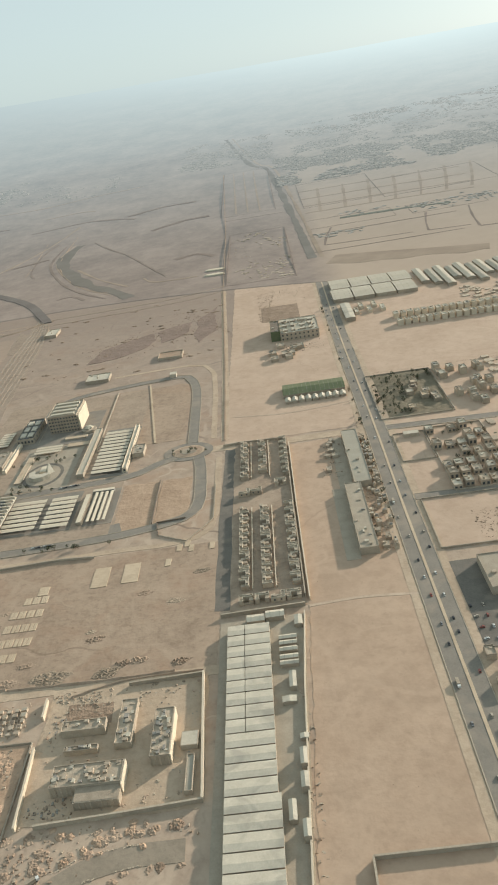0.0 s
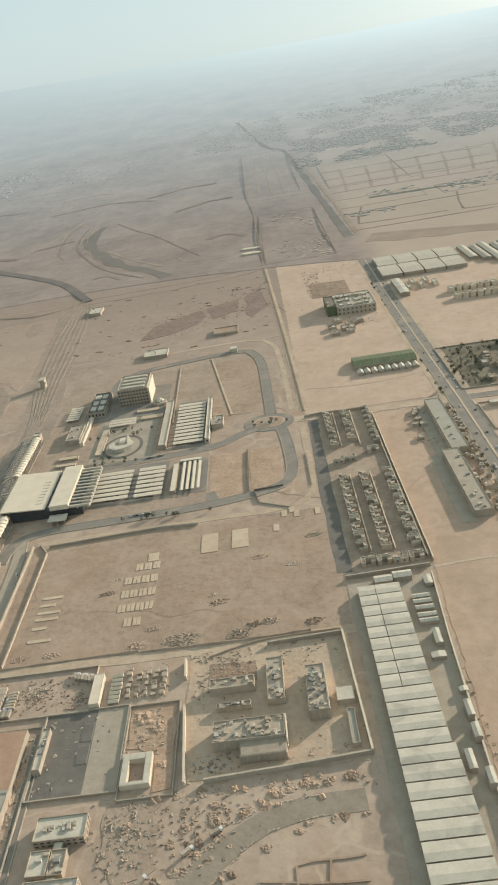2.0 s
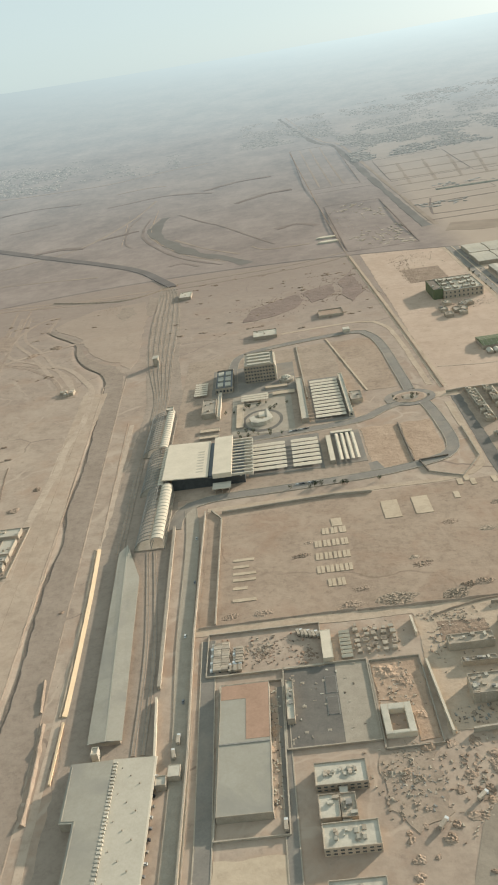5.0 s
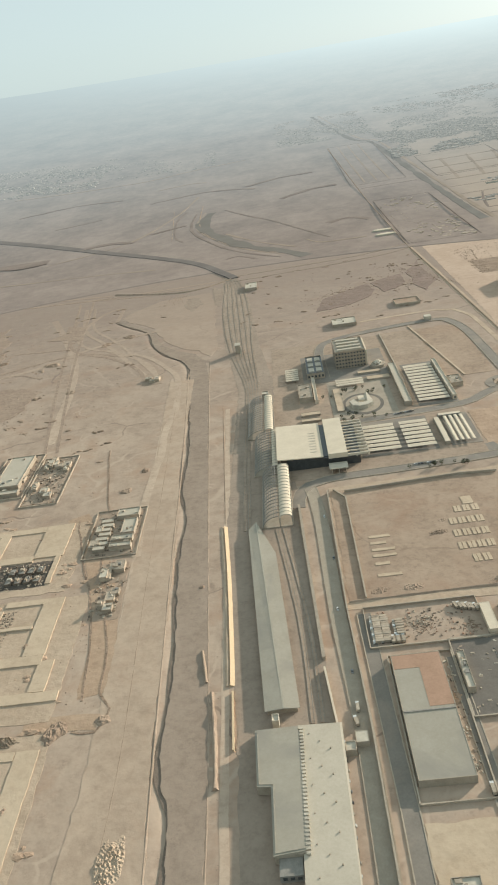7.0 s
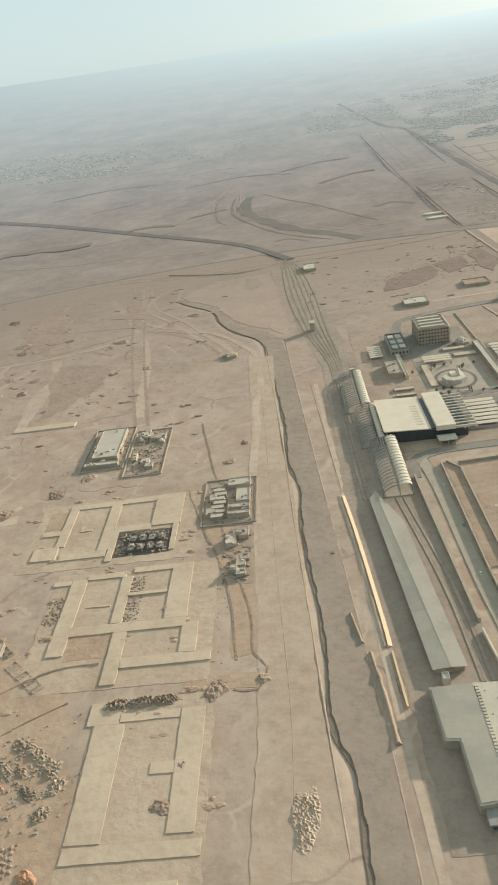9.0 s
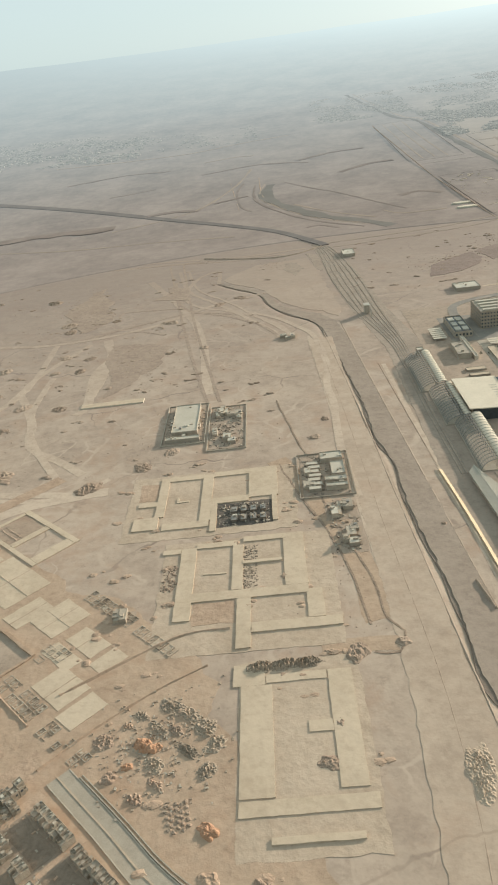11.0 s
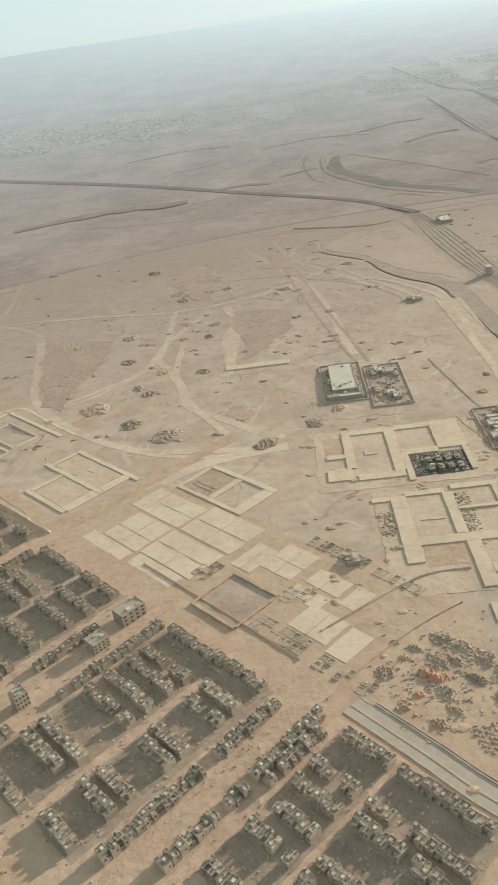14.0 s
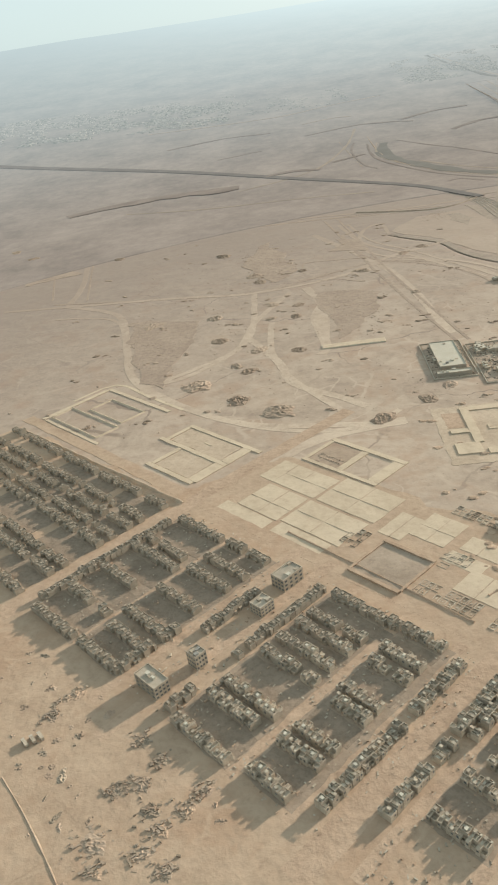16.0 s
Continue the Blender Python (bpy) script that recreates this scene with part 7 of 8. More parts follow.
for a in ((-394, -379, 428, 438), (-388, -379, 406, 424), (-393, -379, 398, 404), (-393, -379, 390, 395)):
    block("site_hall", *a, 3.0, M_CONC, M_PALESHEET, "pale flat roofed site hall", clutter=2, seed=int(-a[0]))
yard(-396, -377, 355, 376, 6, 160, "pale site hut beside a trench")
yard(-391, -376, 320, 350, 5, 170, "pale site hut beside a trench")
yard(-415, -395, 690, 712, 5, 180, "far pale site hut")
yard(-514, -502, 277, 287, 3, 190, "pale site hut with blue roof")
for i in range(8):
    block("plant_skid", -454 + (i % 4) * 6, -450 + (i % 4) * 6, 364 + (i // 4) * 10, 370 + (i // 4) * 10, 1.6, M_DARK, M_STEEL, "dark machinery in a pit", "machinery", parapet=0.2, clutter=2, seed=i)

# ---- heaps, boulders and rubble ----
def heap(name, x0, x1, y0, y1, n, rmin, rmax, mat, label, category, seed, turn=0.0, wild=False):
    rng = random.Random(seed)
    g = Geo()
    cx, cy = (x0 + x1) / 2, (y0 + y1) / 2
    c, s = math.cos(turn), math.sin(turn)
    for i in range(int(n * 2.2)):
        a, b, r = rng.gauss(0, 0.27) * (x1 - x0) if wild else rng.uniform(x0, x1) - cx, rng.gauss(0, 0.27) * (y1 - y0) if wild else rng.uniform(y0, y1) - cy, rmin * 0.7 + (rmax - rmin) * 0.75 * rng.random() ** 2.2
        g.lump(cx + a * c - b * s, cy + a * s + b * c, -0.15 + land(cx, cy), r, r * rng.uniform(0.6, 1.3), r * rng.uniform(0.35, 0.75), rng)
    solo(name, g, mat, label, category, "", "stuff")


def junk(name, x0, x1, y0, y1, n, seed, label, turn=0.0, big=1.0, mats=None, wild=True):
    """Loose building debris: many small crates, beams and sheets lying about, one mesh for each material."""
    rng = random.Random(seed)
    mats = mats or (M_CONC, M_DUSTY, M_BED)
    cx, cy, c, s = (x0 + x1) / 2, (y0 + y1) / 2, math.cos(turn), math.sin(turn)
    for mat in mats:
        g = Geo()
        for i in range(n // len(mats)):
            a, b = (rng.gauss(0, 0.26) * (x1 - x0), rng.gauss(0, 0.26) * (y1 - y0)) if wild else (rng.uniform(-0.5, 0.5) * (x1 - x0), rng.uniform(-0.5, 0.5) * (y1 - y0))
            x, y = cx + a * c - b * s, cy + a * s + b * c
            w, d = rng.uniform(0.12, 0.45) * big, rng.uniform(0.2, 0.9) * big
            z = land(x, y)
            g.box(x - w, x + w, y - d, y + d, z - 0.3, z + (0.1 + 0.6 * rng.random() ** 2) * big, turn + rng.choice((0, 0.1, 1.57, 0.8)), 0.05)
        solo(name, g, mat, label, "debris", "", "stuff")


def mound(x, y, r, h, mat=M_PIT, seed=1, label="dark heap of dumped soil", long=0.8, turn=None, cells=24, rough=0.6, name="soil_mound", category="heap"):
    """One uneven heap as a small sheet of ground: lumps and hollows that sink into the soil at a ragged foot."""
    turn = seed * 1.3 if turn is None else turn
    c, s = math.cos(turn), math.sin(turn)
    g = Geo()
    for j in range(cells + 1):
        for i in range(cells + 1):
            a, b = (2 * i / cells - 1) * 1.25, (2 * j / cells - 1) * 1.25
            px, py = x + r * (a * c - b * long * s), y + r * (a * s + b * long * c)
            edge = 1 - math.hypot(a, b) + 0.38 * noise.noise(Vector((a * 1.7, b * 1.7, seed * 3.1)))
            q = max(0, edge)
            bumps = 0.55 + 0.5 * noise.noise(Vector((px * 0.45, py * 0.45, seed))) + rough * 0.55 * noise.noise(Vector((px * 1.1, py * 1.1, seed + 9)))
            z = h * min(1, 2.0 * q) ** 0.8 * max(0.12, bumps) if q > 0 else -0.35
            g.v.append((px, py, land(px, py) + z))
    n = cells + 1
    g.f += [(j * n + i, j * n + i + 1, (j + 1) * n + i + 1, (j + 1) * n + i) for j in range(cells) for i in range(cells)]
    solo(name, g, mat, label, category, "soil heaps" if name == "soil_mound" else "rubble piles")


for k, (x, w) in enumerate(((-437, 7.5), (-426, 7.5), (-415, 7))):
    mound(x, 236.5 + 0.3 * k, w, 1.9, M_RUBBLE, 700 + k, "pile of grey brown boulders", 0.55, 0.05, 40, 2.4, "debris_mound", "boulders")
mound(-354, 170, 15, 1.1, M_TRACK, 710, "wide pile of pale tipped soil", 0.36, 1.5, 60, 2.0)
heap("boulder_pile", -446, -438, 297, 337, 110, 0.8, 1.6, M_RUBBLE, "row of tipped soil heaps", "boulders", 3)
heap("boulder_pile", -491, -483, 300, 325, 60, 0.8, 1.8, M_PIT, "pile of dark tipped soil", "boulders", 4)
for k, (x, y, w, d, m) in enumerate(((-476, 217, 6.5, 4, 0), (-469, 212, 7, 3.6, 0), (-461, 203, 5, 6, 0), (-504, 200, 6, 4.5, 1), (-480, 204, 6.5, 2.6, 0), (-481, 186, 5, 4, 0), (-468, 192, 6.5, 3, 0), (-479, 176, 5, 2.4, 1), (-487, 170, 4, 3, 1), (-489, 213, 3.6, 2.6, 0), (-456, 194, 4, 6, 0), (-459, 181, 4, 5, 0), (-495, 208, 2.6, 1.8, 2), (-497, 218, 2.6, 1.8, 2), (-473, 203, 4.5, 2.4, 1))):
    mound(x, y, w, 1.15, (M_RUBBLE, M_BROWN, M_EARTH)[m], 600 + k, "rough pile of grey building rubble", d / w, -0.75, 30, 2.4, "debris_mound", "rubble")
for r in range(5):
    for c in range(5):
        x, y = -474 + 1.9 * c + 0.5 * r, 166 - 2.6 * r + 0.4 * c - 1.3 * (c % 2)
        mound(x, y, 1.15, 1.2, M_BROWN, 640 + r * 5 + c, "tipped heap of pale soil in rows", 0.9, None, 8, 0.4)
bank([(-530, 188), (-517, 201), (-506, 211), (-484, 228), (-462, 241)], 1.4, 0.9, M_EARTH, "reddish earth bank along a bending track")
heap("stone_scatter", -245, -60, 314, 428, 260, 0.15, 0.6, M_PIT, "scattered stones on a brown field", "stones", 8)
rq = random.Random(44)
for k in range(92):
    x, y = rq.uniform(-164, -62), rq.uniform(158, 222)
    bend = 209 - 0.0062 * (x + 60) ** 2
    if abs(y - bend) < 9 or (y < bend and x > -112 and y > 165):
        y = bend + rq.choice((11, 13, -9)) + rq.uniform(0, 3)
    if x < -146 and y > 184:
        x += 30
    if y > 221:
        y = 218
    mound(x, y, rq.uniform(1.2, 3.2), rq.uniform(0.35, 0.9), rq.choice((M_EARTH, M_BROWN, M_PIT, M_BROWN)), 1840 + k, "heap of soil beside an unfinished road", rq.uniform(0.5, 0.9), None, 14, 1.4)
for k in range(16):
    mound(rq.uniform(-168, -147), rq.uniform(188, 216), rq.uniform(1.4, 2.8), rq.uniform(0.5, 1.0), rq.choice((M_RUBBLE, M_CONC, M_BED)), 900 + k, "pile of rubble in a gravel yard", rq.uniform(0.4, 0.9), None, 14, 2.4, "debris_mound", "rubble")
for k, (x, y, r, h) in enumerate(((-124, 345, 7, 0.5), (-96, 323, 6, 1.0), (-143, 317, 12, 0.7), (-191, 367, 6, 0.5), (-168, 316, 8, 0.6), (-112, 316, 9, 0.8), (-72, 318, 6, 1.0), (-160, 329, 6, 0.4), (-128, 352, 4, 0.4), (-104, 322, 5, 0.9), (-186, 380, 4, 0.4), (-80, 372, 7, 0.35), (-100, 384, 6, 0.35), (-215, 318, 7, 0.5), (-66, 400, 6, 0.3), (-232, 318, 6, 0.4))):
    mound(x, y, r, h, (M_PIT, M_BROWN, M_RUBBLE)[k % 3], 930 + k, "rough patch of dark turned soil", 0.5, 0.1, 30, 2.2)
for k in range(14):
    mound(rq.uniform(-132, -62), 304 - 4 * rq.random() if k % 2 else rq.uniform(227, 234), rq.uniform(1.2, 2.6), rq.uniform(0.5, 1.0), rq.choice((M_BROWN, M_RUBBLE, M_TRACK)), 950 + k, "small heap of site spoil in a yard", 0.6, None, 12, 1.6)
for k in range(64):
    x, y = town(rq.gauss(130, 45), rq.uniform(126, 185))
    mound(x, y, rq.uniform(0.8, 3.2), rq.uniform(0.25, 0.6), rq.choice((M_RUBBLE, M_BROWN, M_PIT)), 970 + k, "scattered debris and low scrub on sand", rq.uniform(0.4, 0.8), None, 14, 2.2)
heap("stone_scatter", -560, -400, 120, 470, 300, 0.15, 0.6, M_BED, "scattered clods on the building sites", "stones", 10)
heap("stone_scatter", -800, -420, 440, 1000, 900, 0.3, 1.2, M_BROWN, "scattered clods on the desert", "stones", 11)
for i, (x0, x1, y0, y1) in enumerate(((-230, -160, 865, 950), (-160, -100, 905, 985), (-100, -74, 890, 1040))):
    heap("stone_scatter", x0, x1, y0, y1, 260, 0.3, 1.5, M_PIT, "dark rough stony ground", "stones", 120 + i, 0.5, True)
heap("stone_scatter", -166, -142, 220, 300, 60, 0.3, 1.2, M_EARTH, "rubble in a yard", "stones", 13)
heap("stone_scatter", -136, -60, 226, 302, 90, 0.2, 0.7, M_BED, "debris in a compound yard", "stones", 14)
heap("stone_scatter", -222, -207, 280, 291, 60, 0.4, 1.2, M_PIT, "dark scrap heap in a yard", "stones", 15, 0, True)
heap("stone_scatter", -199, -188, 277, 288, 40, 0.4, 1.2, M_PIT, "dark scrap heap in a yard", "stones", 16, 0, True)
for k, (x, y, r, h) in enumerate(((-158, 264, 6, 1.6), (-151, 258, 5, 1.4), (-214, 226, 3, 1.2), (-211, 236, 3.4, 1.6), (-147, 236, 3, 1.2))):
    mound(x, y, r, h, M_EARTH, 800 + k, "heap of reddish soil")
heap("stone_scatter", -55, 55, 600, 830, 160, 0.3, 1.0, M_TRACK, "clods on sand", "stones", 17)
heap("stone_scatter", -4, 56, 180, 560, 240, 0.15, 0.6, M_BROWN, "small stones on sand", "stones", 18)
heap("stone_scatter", 108, 148, 395, 430, 260, 0.6, 1.3, M_PIT, "rows of dark tipped soil", "stones", 19)
rm = random.Random(31)
for i, (x, y, r, h) in enumerate(((-696, 523, 14, 2.2), (-661, 485, 11, 2.0), (-630, 457, 14, 2.4), (-555, 427, 10, 2.2), (-665, 556, 7, 1.6), (-654, 543, 8, 1.5), (-694, 694, 9, 1.8), (-684, 625, 9, 1.8), (-646, 590, 9, 1.2), (-610, 578, 8, 1.0), (-636, 672, 6, 1.6), (-611, 671, 7, 1.5))):
    mound(x, y, r, h, M_PIT if i % 2 else M_BROWN, i)
for i, (x, y, r, h) in enumerate(((-760, 693, 12, 1.0), (-701, 948, 12, 2.2), (-657, 834, 10, 1.8), (-650, 807, 9, 1.4), (-534, 799, 10, 1.6), (-600, 831, 7, 1.2), (-636, 717, 9, 1.0), (-607, 705, 7, 1.0), (-490, 700, 6, 1.2), (-1001, 1088, 14, 2), (-1046, 1146, 14, 2), (-855, 1013, 10, 1.6),
                                  (-500, 470, 7, 1.3), (-520, 450, 8, 1.3), (-395, 470, 5, 1.3), (-385, 500, 4, 1.2), (-370, 245, 4, 1.5), (-392, 240, 7, 1.6), (-384, 330, 3, 1), (-330, 340, 2, 1), (-404, 200, 3, 1), (-410, 180, 5, 1.2), (-480, 850, 8, 1.2), (-455, 870, 9, 1.0))):
    mound(x, y, r, h, M_PIT if i % 2 else M_BROWN, i + 20)
M_REDSOIL = soil("red_clay", (0.36, 0.205, 0.12), (0.45, 0.265, 0.165), (0.24, 0.14, 0.085), 9, 1.2, 0.0)
for k, (x, y, r, h) in enumerate(((-486, 196, 4.2, 3.0), (-482, 194.5, 3.6, 2.6), (-489, 197.5, 3.0, 2.0), (-492, 186, 2.6, 1.7))):
    mound(x, y, r, h, M_REDSOIL, 91 + k, "heap of reddish clay")
mound(-457, 154, 4.6, 2.6, M_REDSOIL, 96, "heap of reddish clay")
mound(-425, 120, 4.5, 2.0, M_PIT, 98)
mound(-456, 135, 4.5, 1.5, M_EARTH, 99, "low heap of reddish soil")
mound(-499, 181, 4.2, 1.9, M_BROWN, 97, "hollow heap of brown soil")
mound(-438, 127, 7, 2.4, M_PIT, 93)
mound(-405, 122, 7, 2.0, M_PIT, 94)
for i in range(60):
    x, y = rm.uniform(-160, -62), rm.uniform(205, 222)
    if i % 6 == 0:
        mound(x, y, rm.uniform(1.5, 3.5), rm.uniform(0.8, 1.6), M_EARTH, 200 + i)
for k in range(18):
    x, y = town(166 + (k % 9) * 2.2, -88 - (k // 9) * 3.4)
    mound(x, y, 1.1, 1.0, M_BROWN, 760 + k, "tipped heap of pale soil in rows", 0.9, None, 8, 0.4)
# dark rough ground of dug strips far out
for i, (x0, x1, y0, y1) in enumerate(((-780, -725, 560, 715), (-585, -535, 610, 735), (-430, -390, 985, 1040), (-665, -615, 820, 960))):
    heap("rough_ground", x0, x1, y0, y1, 260, 0.3, 1.3, M_BROWN, "rough dark disturbed ground", "rubble", 40 + i, 0.3, True)

# loose debris, zone by zone
for k, (x0, x1, y0, y1, n) in enumerate(((-134, -98, 256, 272, 60), (-128, -100, 282, 300, 110), (-98, -84, 285, 302, 40), (-92, -62, 284, 302, 40), (-125, -90, 224, 232, 40), (-90, -62, 230, 250, 24), (-163, -143, 244, 272, 90), (-185, -146, 275, 300, 130), (-225, -205, 284, 298, 90))):
    junk("yard_debris", x0, x1, y0, y1, n // 2, 400 + k, "loose building debris in a dusty yard")
for k, (x0, x1, y0, y1, n) in enumerate(((-505, -458, 168, 220, 420), (-170, -146, 186, 218, 150), (-172, -140, 205, 222, 40), (-160, -60, 212, 224, 50), (40, 58, 395, 478, 160), (53, 59, 478, 566, 110), (22, 38, 500, 566, 130), (0, 50, 800, 835, 160), (-20, 40, 1000, 1120, 160))):
    junk("yard_debris", x0, x1, y0, y1, n, 420 + k, "loose building debris on the ground", wild=k != 4, mats=(M_RUBBLE, M_CONC, M_BED))
for k, (x0, x1, y0, y1, n) in enumerate(((-508, -479, 482, 552, 240), (-472, -448, 467, 540, 320), (-407, -378, 386, 439, 180), (-394, -378, 322, 376, 130), (-462, -430, 361, 386, 150), (-66, 36, 1165, 1545, 200), (-12, -6, 160, 340, 90), (-205, -200, 226, 270, 40))):
    junk("site_debris", x0, x1, y0, y1, n, 440 + k, "site materials stacked on the ground", wild=False, big=2.2 if k == 5 else 1.5 if k < 5 else 1.0, mats=(M_DARK, M_CONC, M_RUBBLE) if k < 5 else None)
rf = random.Random(52)
for u0, u1, v0, v1 in ((22, 56, -25, -13), (38, 78, -89, -80), (3, 33, -87, -79), (51, 58, -41, -27), (-18, 14, -22, -12), (100, 112, -40, -24), (44, 60, -52, -43)):
    (ax, ay), (bx, by) = town(u0, v0), town(u1, v1)
    fo = thing("footing_rows", (ax + bx) / 2, (ay + by) / 2, "rows of low grey block footings on dirt", "footings", "house footings", -45)
    w, d = u1 - u0, v1 - v0
    nu, nv = max(1, int(w / 3.6)), max(1, int(d / 4.2))
    for a in range(nu):
        for b in range(nv):
            if rf.random() < 0.14:
                continue
            cx, cy = -w / 2 + (a + 0.5) * w / nu, -d / 2 + (b + 0.5) * d / nv
            p, q, h = w / nu * 0.4, d / nv * 0.4, rf.uniform(0.3, 0.9)
            g = Geo()
            for x0, x1, y0, y1 in ((-p, p, -q, -q + 0.35), (-p, p, q - 0.35, q), (-p, -p + 0.35, -q + 0.35, q - 0.35), (p - 0.35, p, -q + 0.35, q - 0.35)):
                if rf.random() < 0.85:
                    g.box(cx + x0, cx + x1, cy + y0, cy + y1, -0.3, h * rf.uniform(0.6, 1.0))
            g.box(cx - p * 0.4, cx + p * rf.uniform(0, 0.5), cy - q * 0.3, cy + q * rf.uniform(0.0, 0.4), -0.3, h * 0.5)
            part("footing", g, rf.choice((M_DUSTY, M_RUBBLE, M_CONC)), fo)
for k, (u0, u1) in enumerate(((0, 100), (104, 206), (-92, -16))):
    (ax, ay), (bx, by) = town(u0, 5), town(u1, 115)
    cx, cy = (ax + bx) / 2, (ay + by) / 2
    junk("street_debris", cx - (u1 - u0) / 2, cx + (u1 - u0) / 2, cy - 55, cy + 55, 700, 480 + k, "blocks and timber left between unfinished houses", radians(-45), wild=False, mats=(M_DUSTY, M_CONC, M_EARTH))
for i in range(3):
    far_strip("plot_lane", [(-58 + 27 * i, 1760), (-62 + 27 * i, 2020), (-66 + 28 * i, 2290)], 3.5, M_FARPALE, "pale lane across a far plot", "road", -0.4)
for y in (1284, 1247):
    tank = thing("settling_tank", -90, y, "long white settling tank on the plain", "tank", "settling tanks", 0, land(-90, y))
    part("basin", Geo().slab([(13 * math.cos(k * 0.35) + (4 if math.cos(k * 0.35) > 0 else -4), 7 * math.sin(k * 0.35)) for k in range(18)], -1, 2.6), M_WHITE, tank)
    part("cover", Geo().slab([(11 * math.cos(k * 0.35) + (4 if math.cos(k * 0.35) > 0 else -4), 5.6 * math.sin(k * 0.35)) for k in range(18)], 2.6, 3.2), M_CREAM, tank)
heap("stone_scatter", -22, 0, 935, 1072, 160, 0.5, 1.8, M_PIT, "dark rubble beside a soil square", "stones", 700)
M_STONYSOIL = soil("reddish_stony_soil", (0.195, 0.142, 0.116), (0.255, 0.19, 0.153), (0.145, 0.106, 0.088), 30, 1.0, 0.0)
for k, pts in enumerate(([(-231, 863), (-217, 916), (-160, 955), (-150, 930), (-160, 900), (-191, 870)], [(-152, 962), (-112, 985), (-108, 940), (-142, 905)], [(-100, 990), (-79, 1044), (-74, 930), (-97, 890), (-104, 930)])):
    patch("ground_stony_" + "abc"[k], ragged(ragged(pts, 5.0, 20, k), 2.0, 6, k + 5), M_STONYSOIL, 0.3, "rough reddish stony ground")
for x0, x1, y0, y1 in ((276, 345, 1330, 1470), (355, 425, 1300, 1470), (100, 250, 1345, 1480)):
    far_strip("plot_edge", [(x0, y0), (x0 + 10, (y0 + y1) / 2), (x0 + 25, y1)], 3.5, M_FARDARK, "dark hedge line round a far plot", "hedge", -0.2)
    far_strip("plot_edge", [(x0, y0), ((x0 + x1) / 2, y0 - 6), (x1, y0 - 10)], 3.5, M_FARDARK, "dark hedge line round a far plot", "hedge", -0.25)
for i in range(7):
    far_strip("plot_edge", [(120 + 52 * i, 1640), (128 + 56 * i, 1760), (136 + 60 * i, 1900)], 6, M_FARPALE, "pale lane between far plots", "road", -0.3)
for y, dx in ((1650, 0), (1720, 10), (1800, 20), (1890, 30)):
    far_strip("plot_edge", [(90, y), (260, y - 8), (430 + dx, y - 30)], 6, M_FARPALE, "pale lane between far plots", "road", -0.35)
far_strip("hedge_row", [(150, 1552), (250, 1545), (360, 1524)], 16, M_FARTREE, "dark line of far trees", "hedge", 0.2)
far_strip("sand_band", [(100, 1235), (210, 1195), (330, 1160)], 60, M_FARPALE, "pale sand strip between far plots", "ground", -0.7)
heap("stone_scatter", -420, -376, 250, 430, 160, 0.2, 0.9, M_PIT, "dark clods along a trench", "stones", 500)
heap("stone_scatter", -336, -310, 150, 430, 200, 0.15, 0.6, M_BED, "stones along the riverbed", "stones", 501)

# ---- far towns ----


def far_town(x0, x1, y0, y1, n, seed, tree_share=0.5, size=1.0):
    rng = random.Random(seed)
    g, t = Geo(), Geo()
    for i in range(n):
        x, y = rng.uniform(x0, x1), rng.uniform(y0, y1)
        z = land(x, y)
        if noise.noise(Vector((x / 90, y / 130, seed))) < -0.22 + 0.3 * rng.random():
            continue
        if rng.random() < tree_share:
            r = rng.uniform(1.0, 2.2) * size
            for k in range(2):
                t.lump(x + rng.uniform(-3, 3) * r, y + rng.uniform(-2, 2) * r, z - 0.5, r * rng.uniform(0.8, 1.6), r, rng.uniform(0.5, 1.1) * size, rng, 6)
        else:
            w, d = rng.uniform(1.6, 4.2) * size, rng.uniform(1.6, 4.2) * size
            g.box(x - w, x + w, y - d, y + d, z - 1, z + rng.uniform(0.8, 2.0) * size, rng.choice((0.05, 0.1, 0.4)))
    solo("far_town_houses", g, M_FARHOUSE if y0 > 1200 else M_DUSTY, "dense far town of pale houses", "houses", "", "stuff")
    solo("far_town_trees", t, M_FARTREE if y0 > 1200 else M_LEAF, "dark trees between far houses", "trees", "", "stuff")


far_town(50, 900, 2000, 2420, 9000, 1, 0.7, 1.7)
far_town(-230, 60, 2440, 2900, 2600, 2, 0.7, 1.6)
far_town(-1750, -760, 2240, 2700, 9000, 3, 0.76, 1.8)
far_town(-760, -420, 2300, 2560, 800, 12, 0.85, 1.5)
far_town(120, 1300, 2450, 2980, 6000, 4, 0.74, 1.8)
far_town(150, 420, 1560, 1600, 300, 5, 0.8)
far_town(90, 240, 1400, 1440, 250, 6, 0.7)
far_town(280, 460, 1490, 1560, 300, 7, 0.5)
far_town(-60, 38, 1165, 1540, 260, 8, 0.1, 0.8)
far_town(230, 420, 860, 960, 220, 9, 0.2)
far_town(190, 330, 590, 700, 300, 10, 0.3)
far_town(150, 330, 455, 560, 300, 11, 0.25)

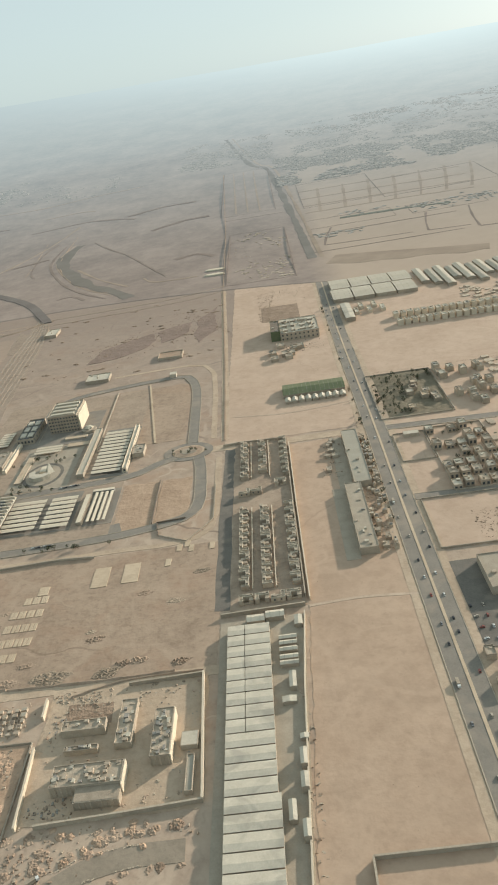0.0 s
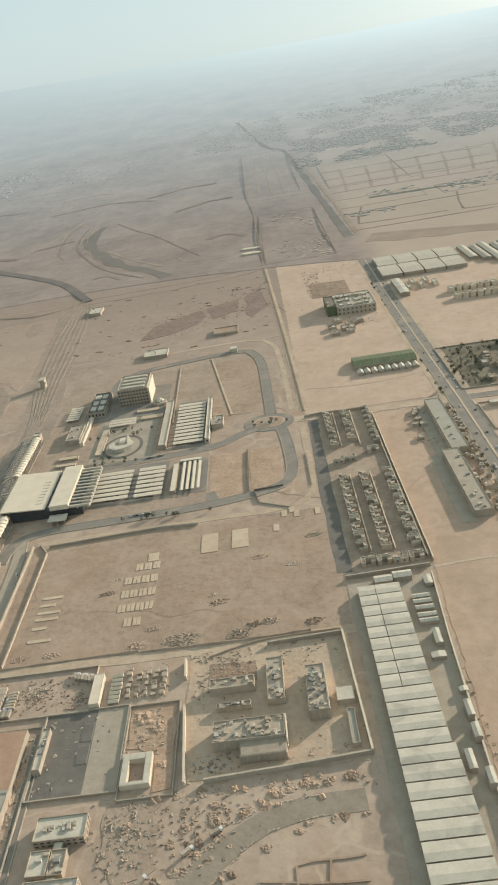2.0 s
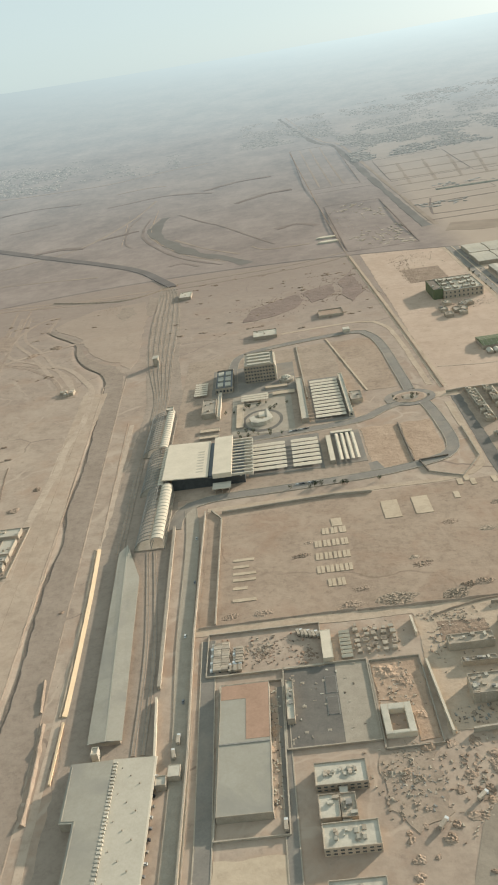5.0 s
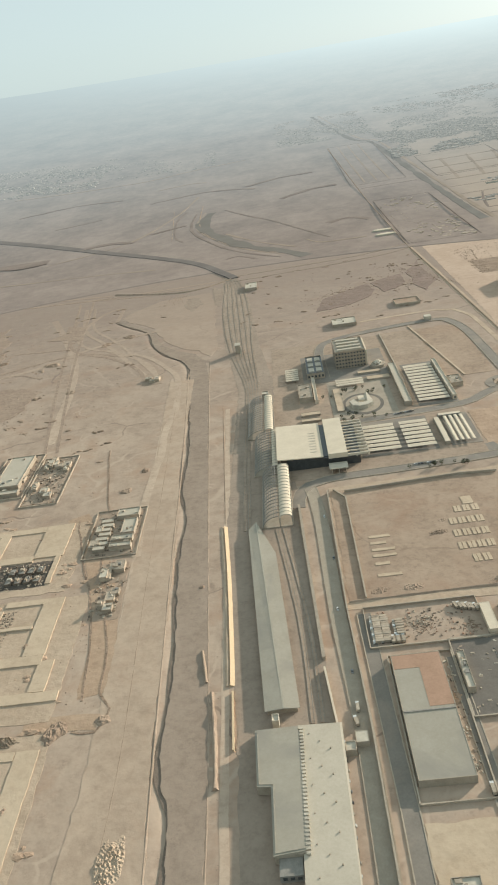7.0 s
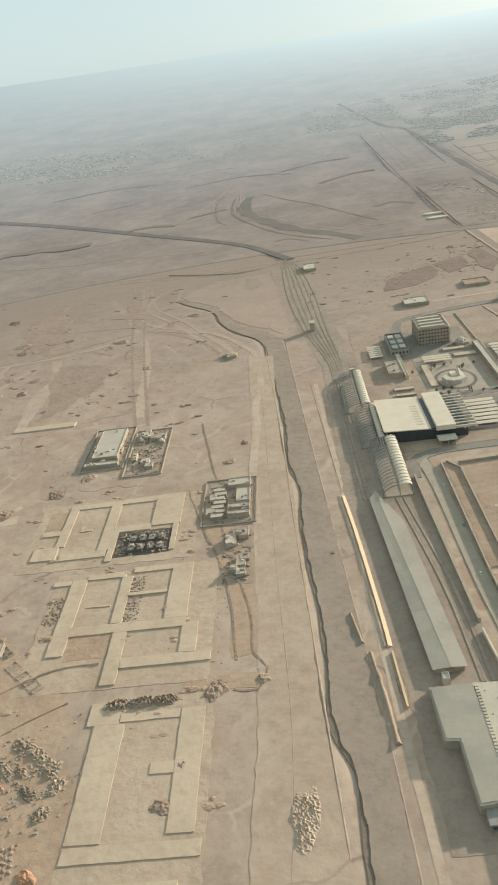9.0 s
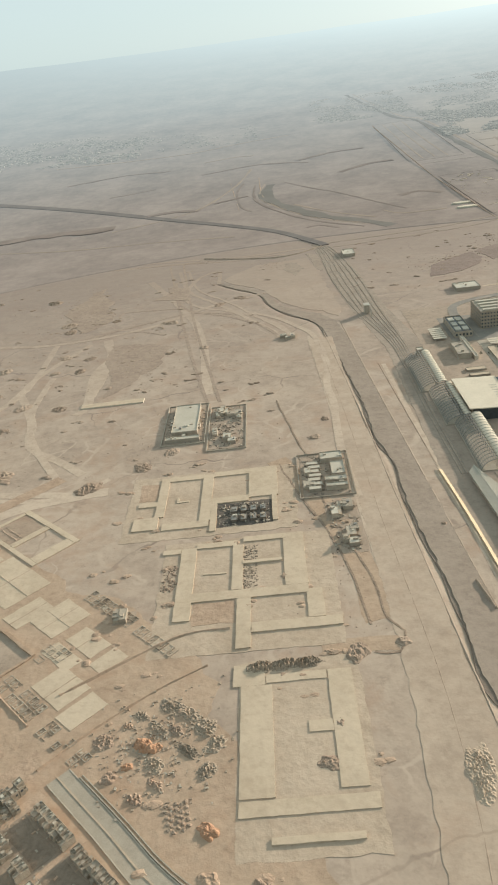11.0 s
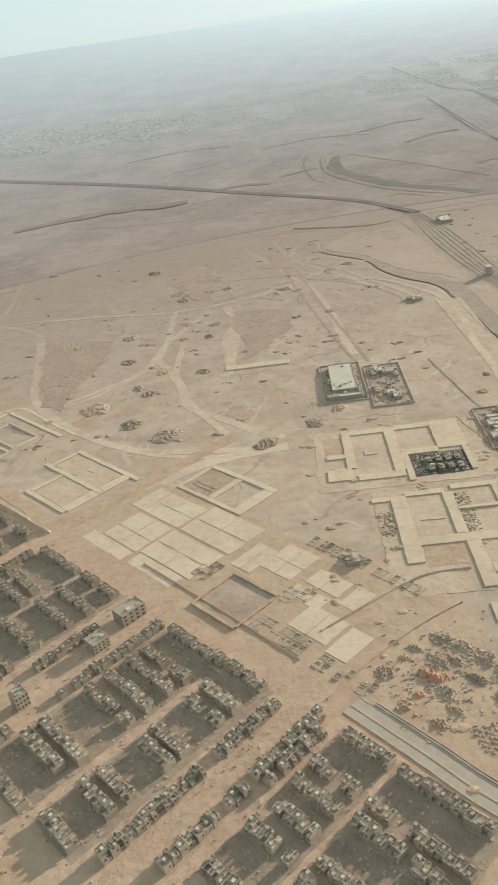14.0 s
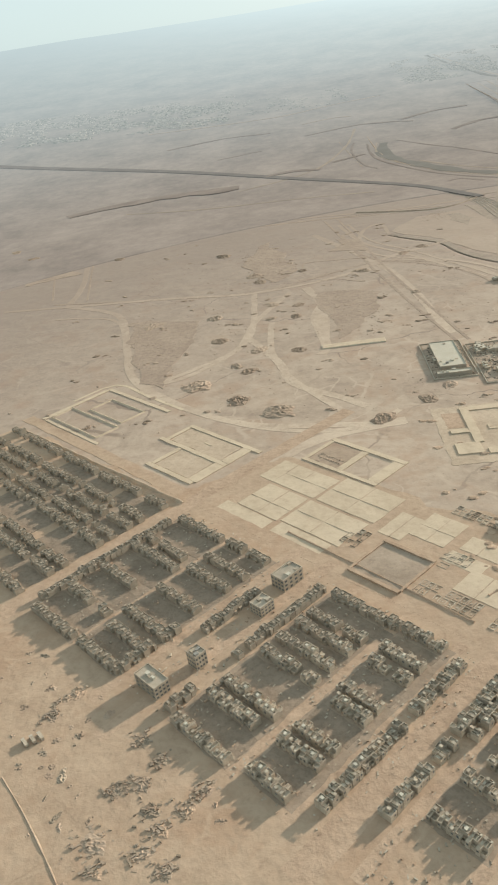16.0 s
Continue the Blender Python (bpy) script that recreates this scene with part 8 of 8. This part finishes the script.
# ---- debris on the sand beside the town, kerb stones of the bending road ----
for k, (x, y, w, d) in enumerate(((-684, 140, 6, 5), (-679, 127, 5, 2.5), (-665, 128, 6, 4), (-699, 116, 8, 7), (-693, 138, 5, 3), (-674, 120, 5, 3), (-680, 111, 5, 4), (-670, 104, 5, 3), (-696, 105, 5, 3), (-659, 135, 5, 4), (-687, 161, 4, 4), (-723, 189, 7, 2), (-730, 178, 5, 3), (-678, 150, 4, 3))):
    junk("sand_debris", x - w, x + w, y - d, y + d, 54, 620 + k, "loose blocks and timber dumped on sand", 0.6, mats=(M_RUBBLE, M_BED, M_BROWN), big=1.2)
    mound(x + 1.5, y - 1.0, w * 0.8, 0.55, (M_BROWN, M_RUBBLE, M_EARTH)[k % 3], 1200 + k, "low heap of dumped building soil", 0.6, None, 16, 2.2)
rk = random.Random(71)
for line in ([(-140, 176), (-136.5, 181.5), (-128, 190.6), (-116.5, 201), (-102.5, 208.2), (-81.5, 211)], [(-126, 173.3), (-122.5, 178.5), (-113.6, 188.2), (-104.8, 195.2), (-93.5, 199), (-79.5, 201.3)]):
    g = Geo()
    for x, y in smooth_line(line, 1.1):
        if noise.noise(Vector((x / 9, y / 9, 2.0))) < -0.12:
            continue
        x, y, q = x + rk.uniform(-0.5, 0.5), y + rk.uniform(-0.4, 0.4), rk.uniform(0.2, 0.5)
        g.box(x - q, x + q, y - 0.25, y + 0.25, -0.2, rk.uniform(0.1, 0.4), rk.uniform(-0.9, 0.9))
    solo("kerb_stones", g, M_DUSTY, "row of loose kerb stones along a gravel road", "stones", "", "stuff")

# small tipped heaps strewn over the desert and the sites
rt = random.Random(83)
for mat, n, box in ((M_BROWN, 90, (-860, -420, 440, 1040)), (M_PIT, 50, (-820, -420, 440, 1000)), (M_EARTH, 60, (-530, -390, 130, 460)), (M_PIT, 70, (-330, -70, 800, 1110))):
    g = Geo()
    for i in range(n):
        x, y = rt.uniform(*box[:2]), rt.uniform(*box[2:])
        for k in range(rt.choice((1, 2, 4))):
            r = rt.uniform(0.7, 2.4)
            g.lump(x + rt.uniform(-5, 5), y + rt.uniform(-2.5, 2.5), -0.1, r * rt.uniform(1, 1.8), r, r * rt.uniform(0.25, 0.5), rt, 9)
    solo("tipped_heaps", g, mat, "small heaps of tipped soil strewn over dry ground", "heaps", "", "stuff")

(px, py) = town(75, -23)
heap("pit_stones", px - 12, px + 12, py - 11, py + 11, 240, 0.3, 0.9, M_RUBBLE, "rough grey stones over a pit floor", "stones", 801, radians(-45))
# low ridges that part the pale fill plots, and ruts across them
for u0, v0, u1, v1 in ((187, -72, 187, -48), (172, -72, 172, -60), (152, -60, 187, -60), (128, -77, 128, -48), (106, -62, 150, -62), (170, -45.5, 170, -18), (130, -45.5, 130, -20), (108, -33, 152, -33), (154, -30, 187, -30), (92, -66, 92, -43), (74, -75, 74, -51), (63, -62, 85, -62), (46, -68, 46, -55), (29, -44, 29, -26)):
    a, b = town(u0, v0), town(u1, v1)
    solo("plot_ridge", Geo().ridge([(a[0] + (b[0] - a[0]) * k / 8, a[1] + (b[1] - a[1]) * k / 8) for k in range(9)], 1.0, 0.42, rb), M_TRACK, "low sandy ridge between fill plots", "earth bank", "plot ridges")

# stacked building materials in the yards
for k, (x0, x1, y0, y1, n, mats, big) in enumerate((
        (-134, -113, 227, 238, 60, (M_DARK, M_STEEL, M_PIT), 1.1), (-136, -112, 296, 303, 90, (M_DUSTY, M_CONC, M_BROWN), 1.0), (-136, -126, 268, 292, 50, (M_DUSTY, M_BROWN, M_STEEL), 1.0),
        (-214, -207.5, 196, 262, 110, (M_DUSTY, M_DARK, M_WHITE), 0.9), (-166, -147, 188, 214, 120, (M_STEEL, M_DUSTY, M_RUBBLE), 0.9), (-204, -168, 228, 270, 30, (M_WHITE, M_CONC, M_DARK), 1.0),
        (-163, -143, 236, 270, 90, (M_DUSTY, M_BROWN, M_CONC), 1.0), (-238, -190, 276, 300, 120, (M_DARK, M_DUSTY, M_RUST), 0.9), (-146, -112, 184, 222, 110, (M_BROWN, M_PIT, M_DUSTY), 1.0), (-84, -60, 232, 298, 40, (M_CONC, M_STEEL, M_DUSTY), 0.9))):
    junk("yard_materials", x0, x1, y0, y1, n, 760 + k, "building materials stacked and strewn over a yard", 0.0, big, mats, k in (2, 4, 6, 8))
